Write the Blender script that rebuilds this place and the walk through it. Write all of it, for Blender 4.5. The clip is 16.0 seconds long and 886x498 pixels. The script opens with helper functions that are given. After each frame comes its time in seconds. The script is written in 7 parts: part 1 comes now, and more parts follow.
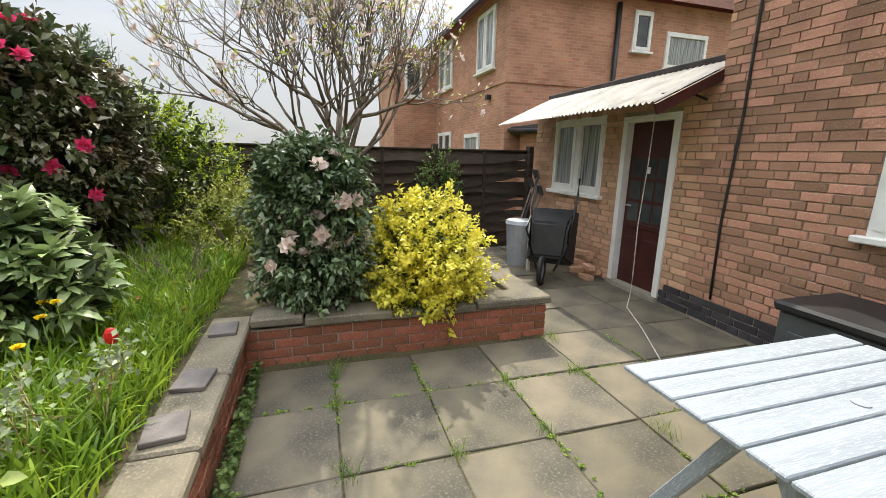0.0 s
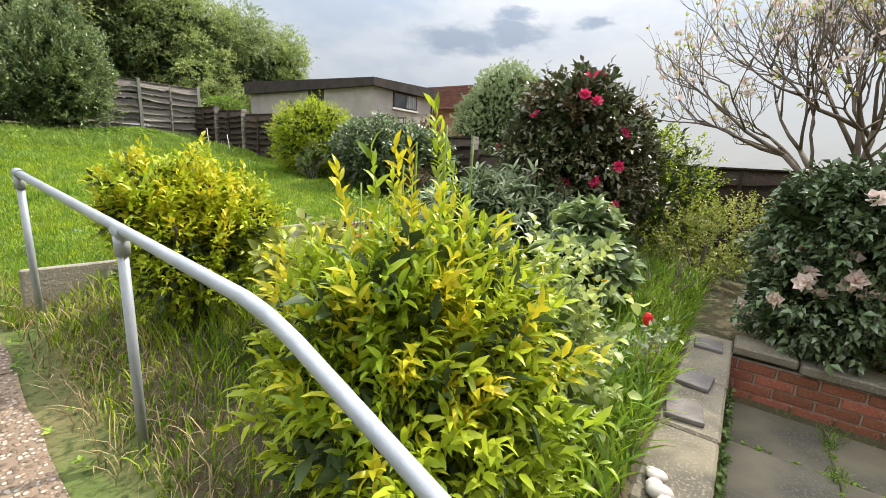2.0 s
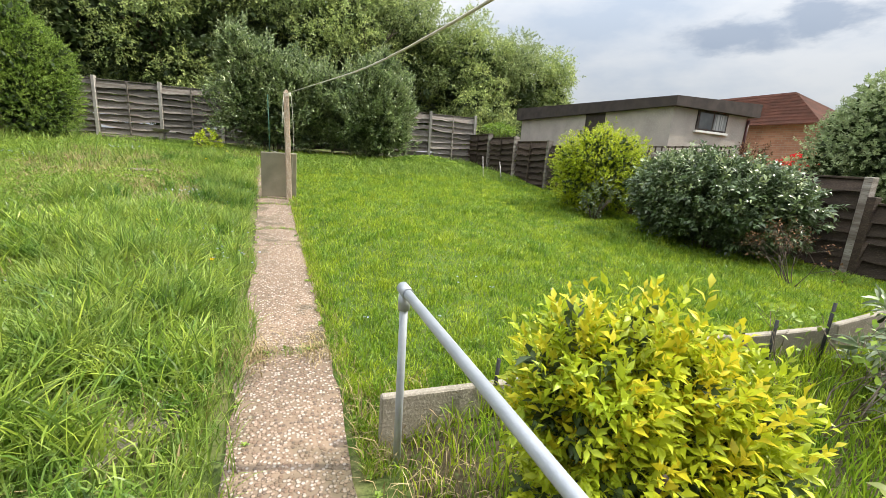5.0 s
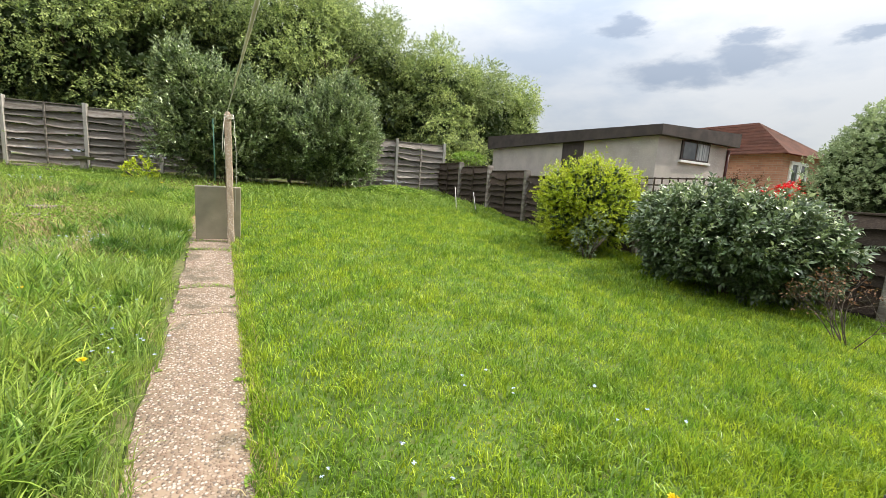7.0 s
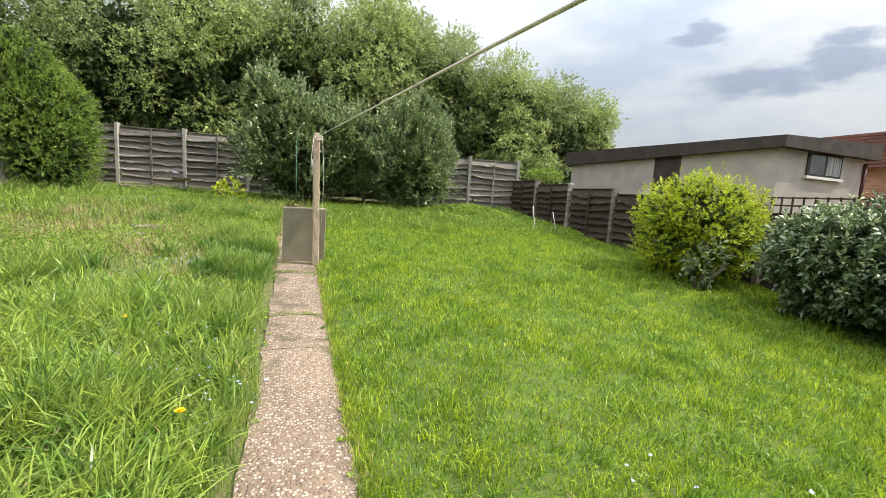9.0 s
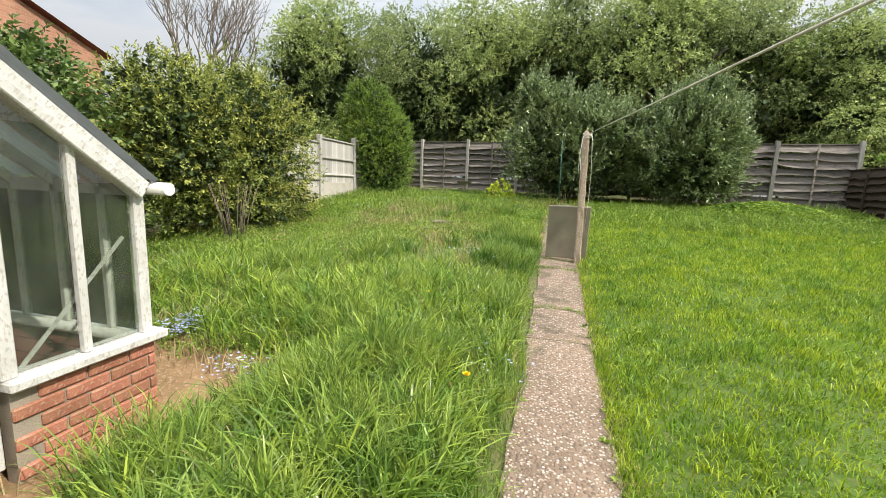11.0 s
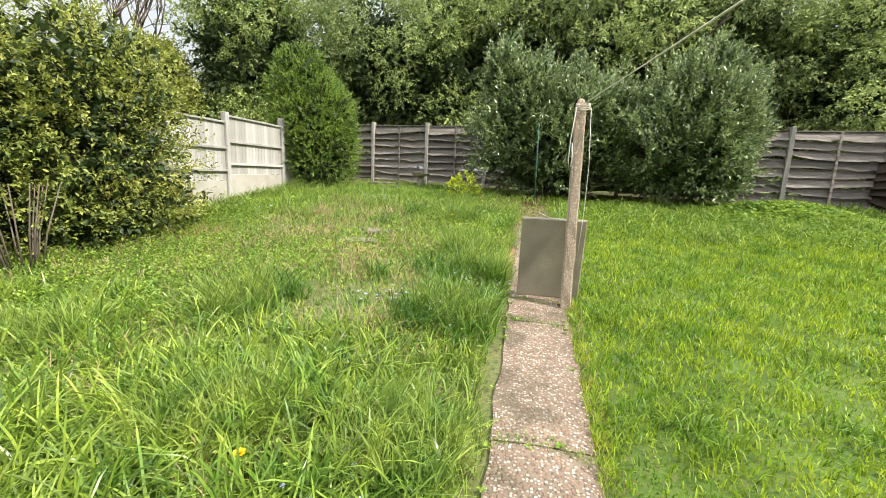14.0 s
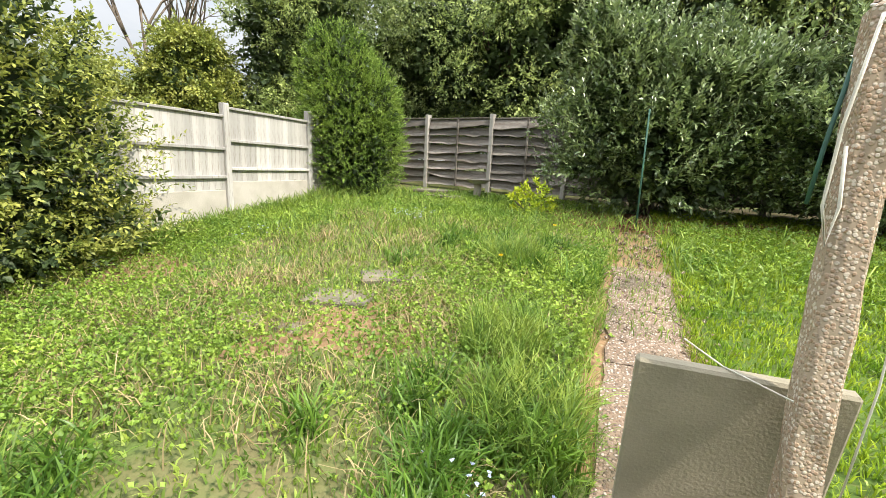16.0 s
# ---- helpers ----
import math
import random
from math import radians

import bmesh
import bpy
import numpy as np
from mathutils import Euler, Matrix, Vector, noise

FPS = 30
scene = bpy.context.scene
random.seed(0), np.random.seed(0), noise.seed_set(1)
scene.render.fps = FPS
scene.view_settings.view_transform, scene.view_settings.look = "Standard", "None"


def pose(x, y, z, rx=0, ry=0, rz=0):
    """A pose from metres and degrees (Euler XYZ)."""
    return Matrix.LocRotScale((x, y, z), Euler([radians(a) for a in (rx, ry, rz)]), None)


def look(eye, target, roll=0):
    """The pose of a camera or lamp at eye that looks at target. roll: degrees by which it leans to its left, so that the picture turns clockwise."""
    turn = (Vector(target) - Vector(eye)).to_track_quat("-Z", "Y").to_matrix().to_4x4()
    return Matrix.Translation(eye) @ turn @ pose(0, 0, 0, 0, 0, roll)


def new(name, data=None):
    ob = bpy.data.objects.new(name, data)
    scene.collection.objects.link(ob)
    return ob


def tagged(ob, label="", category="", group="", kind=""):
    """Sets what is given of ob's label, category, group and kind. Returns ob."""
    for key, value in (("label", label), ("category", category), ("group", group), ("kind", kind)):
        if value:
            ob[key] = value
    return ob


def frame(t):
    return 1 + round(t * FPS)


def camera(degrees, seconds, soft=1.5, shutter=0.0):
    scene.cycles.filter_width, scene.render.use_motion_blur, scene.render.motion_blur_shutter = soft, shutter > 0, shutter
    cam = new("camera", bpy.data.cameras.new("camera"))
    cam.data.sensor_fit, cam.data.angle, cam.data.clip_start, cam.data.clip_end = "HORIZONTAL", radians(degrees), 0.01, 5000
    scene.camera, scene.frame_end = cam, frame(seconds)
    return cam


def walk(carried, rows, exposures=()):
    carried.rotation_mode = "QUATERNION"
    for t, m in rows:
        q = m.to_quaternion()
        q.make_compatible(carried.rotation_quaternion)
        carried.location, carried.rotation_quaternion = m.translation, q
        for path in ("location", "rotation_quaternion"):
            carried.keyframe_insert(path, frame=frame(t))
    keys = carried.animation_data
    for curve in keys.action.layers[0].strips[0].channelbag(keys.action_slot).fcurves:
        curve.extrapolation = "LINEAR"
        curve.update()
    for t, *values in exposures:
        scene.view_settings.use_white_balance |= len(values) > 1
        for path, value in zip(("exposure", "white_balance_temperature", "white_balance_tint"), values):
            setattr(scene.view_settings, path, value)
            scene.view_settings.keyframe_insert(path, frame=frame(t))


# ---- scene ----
cam = camera(93.8, 16.0, soft=0.55)
PATH = [
    (0, (0.405, -0.386, 1.594), (2.271, -0.953, 1.149), 1.1),
    (0.5, (0.359, -0.304, 1.593), (2.309, -0.457, 1.172), 1.8),
    (1, (0.281, -0.161, 1.557), (2.207, 0.19, 1.148), 2.9),
    (1.5, (0.151, -0.041, 1.578), (1.937, 0.756, 1.159), 3.1),
    (2, (-0.038, 0.228, 1.598), (1.549, 1.366, 1.166), 3.5),
    (2.5, (-0.071, 0.414, 1.562), (1.335, 1.767, 1.121), 3.7),
    (3, (0.019, 0.784, 1.642), (1.229, 2.309, 1.184), 3.7),
    (3.5, (0.008, 0.979, 1.736), (1.051, 2.62, 1.266), 3.6),
    (4, (-0.084, 1.333, 1.767), (0.783, 3.072, 1.291), 3.6),
    (4.2, (-0.085, 1.442, 1.821), (0.721, 3.21, 1.346), 3.6),
    (6.3, (0.089, 2.625, 1.961), (0.859, 4.436, 1.6), 3.6),
    (6.5, (0.14, 2.735, 1.968), (0.957, 4.528, 1.622), 3.7),
    (7, (0.19, 3.034, 2.021), (1.126, 4.776, 1.719), 3.7),
    (7.5, (0.135, 3.291, 2.038), (1.138, 5.0, 1.769), 3.8),
    (8, (0.089, 3.521, 2.052), (1.084, 5.239, 1.808), 3.7),
    (8.5, (0.062, 3.639, 2.069), (0.956, 5.412, 1.832), 3.8),
    (9, (-0.006, 3.656, 2.066), (0.67, 5.522, 1.822), 3.6),
    (9.5, (-0.057, 3.632, 2.056), (0.349, 5.573, 1.799), 3.4),
    (10, (-0.089, 3.614, 2.042), (-0.034, 5.595, 1.771), 3.1),
    (10.2, (-0.095, 3.596, 2.045), (-0.172, 5.575, 1.767), 2.9),
    (12.3, (-0.223, 3.927, 2.033), (-0.993, 5.742, 1.698), 1.7),
    (12.5, (-0.267, 4.133, 2.052), (-1.012, 5.958, 1.714), 1.7),
    (13, (-0.222, 4.616, 2.054), (-0.844, 6.485, 1.71), 2.2),
    (13.5, (-0.155, 5.219, 2.132), (-0.65, 7.124, 1.779), 2.3),
    (14, (-0.14, 5.992, 2.17), (-0.517, 7.924, 1.815), 2.4),
    (14.5, (-0.092, 6.658, 2.219), (-0.405, 8.6, 1.857), 2.6),
    (15, (-0.114, 7.396, 2.265), (-0.433, 9.335, 1.892), 2.9),
    (15.5, (-0.142, 7.98, 2.328), (-0.531, 9.903, 1.942), 2.9),
    (16, (-0.293, 8.559, 2.396), (-1.033, 10.375, 2.004), 2.7),
]
walk(cam, [(t, look(eye, target, roll)) for t, eye, target, roll in PATH], exposures=[(0.0, 0.2), (2.0, 0.14), (4.0, 0.14), (8.0, 0.18), (10.0, 0.06), (12.5, -0.06), (13.4, 0.2), (16.0, 0.3)])

# ---- light ----
SUN = Vector((0.88, -0.24, 1.0)).normalized()
world = bpy.data.worlds.new("sky")
scene.world = world
world.use_nodes = True
wt = world.node_tree
wt.nodes.clear()


def wnode(kind, **kw):
    n = wt.nodes.new(kind)
    for k, v in kw.items():
        n.inputs[k].default_value = v
    return n


w_out = wnode("ShaderNodeOutputWorld")
w_bg = wnode("ShaderNodeBackground", Strength=0.13)
w_sky = wnode("ShaderNodeTexSky")
w_sky.sky_type = "NISHITA"
w_sky.sun_disc = False
w_sky.sun_elevation = math.asin(SUN.z)
w_sky.sun_rotation = math.atan2(SUN.x, SUN.y)
w_tc = wnode("ShaderNodeTexCoord")
w_map = wnode("ShaderNodeMapping")
w_map.inputs["Scale"].default_value = (1.0, 1.0, 2.6)
w_n1 = wnode("ShaderNodeTexNoise", Scale=2.2, Detail=6.0, Roughness=0.55)
w_r1 = wt.nodes.new("ShaderNodeValToRGB")
w_r1.color_ramp.elements[0].position, w_r1.color_ramp.elements[0].color = 0.30, (3.9, 4.4, 5.1, 1)
w_r1.color_ramp.elements[1].position, w_r1.color_ramp.elements[1].color = 0.50, (5.9, 6.0, 6.1, 1)
w_mix = wt.nodes.new("ShaderNodeMixRGB")
w_mix.inputs[0].default_value = 0.88
wt.links.new(w_tc.outputs["Generated"], w_map.inputs[0])
wt.links.new(w_map.outputs[0], w_n1.inputs["Vector"])
wt.links.new(w_n1.outputs[0], w_r1.inputs[0])
wt.links.new(w_sky.outputs[0], w_mix.inputs[1])
# small blue-grey clouds drifting below the white overcast: direction and half size of each
w_rag = wnode("ShaderNodeTexNoise", Scale=9.0, Detail=5.0, Roughness=0.6)
wt.links.new(w_map.outputs[0], w_rag.inputs["Vector"])
w_cen = wt.nodes.new("ShaderNodeVectorMath")
w_cen.operation = "SUBTRACT"
w_cen.inputs[1].default_value = (0.5, 0.5, 0.5)
w_off = wt.nodes.new("ShaderNodeVectorMath")
w_off.operation = "MULTIPLY_ADD"
w_off.inputs[1].default_value = (0.16, 0.16, 0.07)
wt.links.new(w_rag.outputs["Color"], w_cen.inputs[0])
wt.links.new(w_cen.outputs[0], w_off.inputs[0])
wt.links.new(w_tc.outputs["Generated"], w_off.inputs[2])
cloud_mask = None
for way, wide, tall in (((0.79, 0.56, 0.247), 0.105, 0.034), ((0.846, 0.457, 0.262), 0.085, 0.032), ((0.842, 0.465, 0.293), 0.05, 0.016), ((0.912, 0.308, 0.279), 0.05, 0.014), ((0.72, 0.605, 0.335), 0.06, 0.02)):
    c_sub = wt.nodes.new("ShaderNodeVectorMath")
    c_sub.operation = "SUBTRACT"
    c_sub.inputs[1].default_value = way
    c_div = wt.nodes.new("ShaderNodeVectorMath")
    c_div.operation = "DIVIDE"
    c_div.inputs[1].default_value = (wide, wide, tall)
    c_len = wt.nodes.new("ShaderNodeVectorMath")
    c_len.operation = "LENGTH"
    c_in = wt.nodes.new("ShaderNodeMapRange")
    c_in.interpolation_type = "SMOOTHSTEP"
    for i, v in enumerate((1.15, 0.45, 0.0, 0.85), 1):
        c_in.inputs[i].default_value = v
    wt.links.new(w_off.outputs[0], c_sub.inputs[0])
    wt.links.new(c_sub.outputs[0], c_div.inputs[0])
    wt.links.new(c_div.outputs[0], c_len.inputs[0])
    wt.links.new(c_len.outputs["Value"], c_in.inputs[0])
    if cloud_mask is None:
        cloud_mask = c_in.outputs[0]
    else:
        c_max = wt.nodes.new("ShaderNodeMath")
        c_max.operation = "MAXIMUM"
        wt.links.new(cloud_mask, c_max.inputs[0])
        wt.links.new(c_in.outputs[0], c_max.inputs[1])
        cloud_mask = c_max.outputs[0]
w_cl = wt.nodes.new("ShaderNodeMixRGB")
w_cl.inputs[2].default_value = (2.5, 2.95, 3.7, 1)
wt.links.new(cloud_mask, w_cl.inputs[0])
wt.links.new(w_r1.outputs[0], w_cl.inputs[1])
wt.links.new(w_cl.outputs[0], w_mix.inputs[2])
# an overcast sky is brighter overhead than at the horizon
w_sep = wt.nodes.new("ShaderNodeSeparateXYZ")
w_grad = wt.nodes.new("ShaderNodeMapRange")
w_grad.inputs["To Min"].default_value, w_grad.inputs["To Max"].default_value = 0.74, 4.4
w_pow = wt.nodes.new("ShaderNodeMath")
w_pow.operation, w_pow.use_clamp = "POWER", True
w_pow.inputs[1].default_value = 1.8
w_mul = wt.nodes.new("ShaderNodeVectorMath")
w_mul.operation = "SCALE"
wt.links.new(w_tc.outputs["Generated"], w_sep.inputs[0])
wt.links.new(w_sep.outputs[2], w_pow.inputs[0])
wt.links.new(w_pow.outputs[0], w_grad.inputs[0])
wt.links.new(w_mix.outputs[0], w_mul.inputs[0])
wt.links.new(w_grad.outputs[0], w_mul.inputs["Scale"])
wt.links.new(w_mul.outputs[0], w_bg.inputs[0])
wt.links.new(w_bg.outputs[0], w_out.inputs[0])
sun = new("sun", bpy.data.lights.new("sun", "SUN"))
sun.data.energy, sun.data.angle, sun.data.color = 5.0, radians(0.7), (1.0, 0.92, 0.78)
sun.matrix_world = look(SUN * 60, (0, 0, 0))

# ---- materials ----
def mat(name, a, b=None, scale=8.0, rough=0.8, bump=0.3, fine=60.0, c=None, metal=0.0, island=0.0, objrand=0.0, trans=0.0, stretch=(1, 1, 1), spec=0.3, coords="Object", dist=0.01):
    """A surface of two or three colours mixed by coarse and fine noise, with relief."""
    m = bpy.data.materials.new(name)
    m.use_nodes = True
    t = m.node_tree
    p = t.nodes["Principled BSDF"]
    b = b or tuple(v * 0.7 for v in a)
    tc = t.nodes.new("ShaderNodeTexCoord")
    mp = t.nodes.new("ShaderNodeMapping")
    mp.inputs["Scale"].default_value = stretch
    t.links.new(tc.outputs[coords], mp.inputs[0])
    n1 = t.nodes.new("ShaderNodeTexNoise")
    n1.inputs["Scale"].default_value, n1.inputs["Detail"].default_value = scale, 6.0
    n2 = t.nodes.new("ShaderNodeTexNoise")
    n2.inputs["Scale"].default_value, n2.inputs["Detail"].default_value = fine, 4.0
    t.links.new(mp.outputs[0], n1.inputs["Vector"])
    t.links.new(mp.outputs[0], n2.inputs["Vector"])
    r = t.nodes.new("ShaderNodeValToRGB")
    r.color_ramp.elements[0].position, r.color_ramp.elements[1].position = 0.35, 0.65
    r.color_ramp.elements[0].color, r.color_ramp.elements[1].color = (*a, 1), (*b, 1)
    t.links.new(n1.outputs[0], r.inputs[0])
    last = r.outputs[0]
    if c:
        r2 = t.nodes.new("ShaderNodeValToRGB")
        r2.color_ramp.elements[0].position, r2.color_ramp.elements[1].position = 0.52, 0.68
        mx = t.nodes.new("ShaderNodeMixRGB")
        t.links.new(n2.outputs[0], r2.inputs[0])
        t.links.new(r2.outputs[0], mx.inputs[0])
        t.links.new(last, mx.inputs[1])
        mx.inputs[2].default_value = (*c, 1)
        last = mx.outputs[0]
    hs = t.nodes.new("ShaderNodeHueSaturation")
    t.links.new(last, hs.inputs["Color"])
    last = hs.outputs[0]
    if island or objrand:
        src = t.nodes.new("ShaderNodeNewGeometry").outputs["Random Per Island"] if island else t.nodes.new("ShaderNodeObjectInfo").outputs["Random"]
        k = island or objrand
        mr = t.nodes.new("ShaderNodeMapRange")
        mr.inputs["To Min"].default_value, mr.inputs["To Max"].default_value = 1 - k, 1 + k
        t.links.new(src, mr.inputs[0])
        t.links.new(mr.outputs[0], hs.inputs["Value"])
        mh = t.nodes.new("ShaderNodeMapRange")
        mh.inputs["To Min"].default_value, mh.inputs["To Max"].default_value = 0.5 + 0.025 * k, 0.5 - 0.025 * k
        t.links.new(src, mh.inputs[0])
        t.links.new(mh.outputs[0], hs.inputs["Hue"])
    t.links.new(last, p.inputs["Base Color"])
    p.inputs["Roughness"].default_value, p.inputs["Metallic"].default_value = rough, metal
    p.inputs["Specular IOR Level"].default_value = spec
    if bump:
        bp = t.nodes.new("ShaderNodeBump")
        bp.inputs["Strength"].default_value, bp.inputs["Distance"].default_value = bump, dist
        t.links.new(n2.outputs[0], bp.inputs["Height"])
        t.links.new(bp.outputs[0], p.inputs["Normal"])
    if trans:
        tr = t.nodes.new("ShaderNodeBsdfTranslucent")
        ms = t.nodes.new("ShaderNodeMixShader")
        ms.inputs[0].default_value = trans
        t.links.new(last, tr.inputs[0])
        t.links.new(p.outputs[0], ms.inputs[1])
        t.links.new(tr.outputs[0], ms.inputs[2])
        t.links.new(ms.outputs[0], t.nodes["Material Output"].inputs[0])
    return m


def leafmat(name, a, b, k=0.35, rough=0.45, trans=0.35, spec=0.4):
    return mat(name, a, b, scale=5.0 if "blade" in name else 1.8, rough=rough, bump=0.0, island=k, trans=trans, spec=spec)


def brick_mat(name, a, b, mortar, scale=1.0, rough=0.9):
    """Courses of 215 x 65 mm bricks for walls that stay far off."""
    m = mat(name, a, b, rough=rough)
    t = m.node_tree
    p = t.nodes["Principled BSDF"]
    tc = t.nodes.new("ShaderNodeTexCoord")
    sx = t.nodes.new("ShaderNodeSeparateXYZ")
    ad = t.nodes.new("ShaderNodeMath")
    cb = t.nodes.new("ShaderNodeCombineXYZ")
    t.links.new(tc.outputs["Object"], sx.inputs[0])
    t.links.new(sx.outputs[0], ad.inputs[0])
    t.links.new(sx.outputs[1], ad.inputs[1])
    t.links.new(ad.outputs[0], cb.inputs[0])
    t.links.new(sx.outputs[2], cb.inputs[1])
    bt = t.nodes.new("ShaderNodeTexBrick")
    bt.inputs["Scale"].default_value = scale
    bt.inputs["Brick Width"].default_value, bt.inputs["Row Height"].default_value = 0.225, 0.075
    bt.inputs["Mortar Size"].default_value = 0.006
    bt.inputs["Color1"].default_value, bt.inputs["Color2"].default_value, bt.inputs["Mortar"].default_value = (*a, 1), (*b, 1), (*mortar, 1)
    t.links.new(cb.outputs[0], bt.inputs["Vector"])
    hs = t.nodes.new("ShaderNodeMixRGB")
    hs.blend_type = "MULTIPLY"
    hs.inputs[0].default_value = 0.5
    ns = t.nodes.new("ShaderNodeTexNoise")
    ns.inputs["Scale"].default_value = 1.3
    rp = t.nodes.new("ShaderNodeValToRGB")
    rp.color_ramp.elements[0].position, rp.color_ramp.elements[0].color = 0.3, (0.5, 0.5, 0.5, 1)
    rp.color_ramp.elements[1].position = 0.6
    t.links.new(tc.outputs["Object"], ns.inputs["Vector"])
    t.links.new(ns.outputs[0], rp.inputs[0])
    t.links.new(bt.outputs[0], hs.inputs[1])
    t.links.new(rp.outputs[0], hs.inputs[2])
    t.links.new(hs.outputs[0], p.inputs["Base Color"])
    bp = t.nodes.new("ShaderNodeBump")
    bp.invert = True
    bp.inputs["Strength"].default_value, bp.inputs["Distance"].default_value = 0.6, 0.01
    t.links.new(bt.outputs["Fac"], bp.inputs["Height"])
    t.links.new(bp.outputs[0], p.inputs["Normal"])
    return m


def pebbly(name, cols, base, scale=70.0, bump=0.9, moss=False):
    """Concrete with its stones showing."""
    m = mat(name, base[0], base[1], 1.5, 0.92, 0.0, 60)
    t = m.node_tree
    p = t.nodes["Principled BSDF"]
    under = p.inputs["Base Color"].links[0].from_socket
    tc = t.nodes.new("ShaderNodeTexCoord")
    vo = t.nodes.new("ShaderNodeTexVoronoi")
    vo.inputs["Scale"].default_value = scale
    t.links.new(tc.outputs["Object"], vo.inputs["Vector"])
    rp = t.nodes.new("ShaderNodeValToRGB")
    rp.color_ramp.interpolation = "CONSTANT"
    rp.color_ramp.elements[0].color = (*cols[0], 1)
    rp.color_ramp.elements[1].position, rp.color_ramp.elements[1].color = 0.3, (*cols[1], 1)
    for k, c in enumerate(cols[2:]):
        e = rp.color_ramp.elements.new(0.5 + 0.17 * k)
        e.color = (*c, 1)
    sp = t.nodes.new("ShaderNodeSeparateColor")
    t.links.new(vo.outputs["Color"], sp.inputs[0])
    t.links.new(sp.outputs[0], rp.inputs[0])
    edge = t.nodes.new("ShaderNodeValToRGB")
    edge.color_ramp.elements[0].position, edge.color_ramp.elements[0].color = 0.35, (1, 1, 1, 1)
    edge.color_ramp.elements[1].position, edge.color_ramp.elements[1].color = 0.6, (0, 0, 0, 1)
    t.links.new(vo.outputs["Distance"], edge.inputs[0])
    mx = t.nodes.new("ShaderNodeMixRGB")
    t.links.new(edge.outputs[0], mx.inputs[0])
    t.links.new(under, mx.inputs[1])
    t.links.new(rp.outputs[0], mx.inputs[2])
    top = mx.outputs[0]
    if moss:
        ns = t.nodes.new("ShaderNodeTexNoise")
        ns.inputs["Scale"].default_value, ns.inputs["Detail"].default_value = 2.6, 8.0
        t.links.new(tc.outputs["Object"], ns.inputs["Vector"])
        nr = t.nodes.new("ShaderNodeValToRGB")
        nr.color_ramp.elements[0].position, nr.color_ramp.elements[1].position = 0.54, 0.64
        t.links.new(ns.outputs[0], nr.inputs[0])
        dim = t.nodes.new("ShaderNodeMath")
        dim.operation = "MULTIPLY"
        dim.inputs[1].default_value = 0.6
        t.links.new(nr.outputs[0], dim.inputs[0])
        m2 = t.nodes.new("ShaderNodeMixRGB")
        t.links.new(dim.outputs[0], m2.inputs[0])
        t.links.new(top, m2.inputs[1])
        m2.inputs[2].default_value = (0.085, 0.075, 0.045, 1)
        top = m2.outputs[0]
    t.links.new(top, p.inputs["Base Color"])
    bp = t.nodes.new("ShaderNodeBump")
    bp.inputs["Strength"].default_value, bp.inputs["Distance"].default_value = bump, 0.008
    t.links.new(edge.outputs[0], bp.inputs["Height"])
    t.links.new(bp.outputs[0], p.inputs["Normal"])
    return m


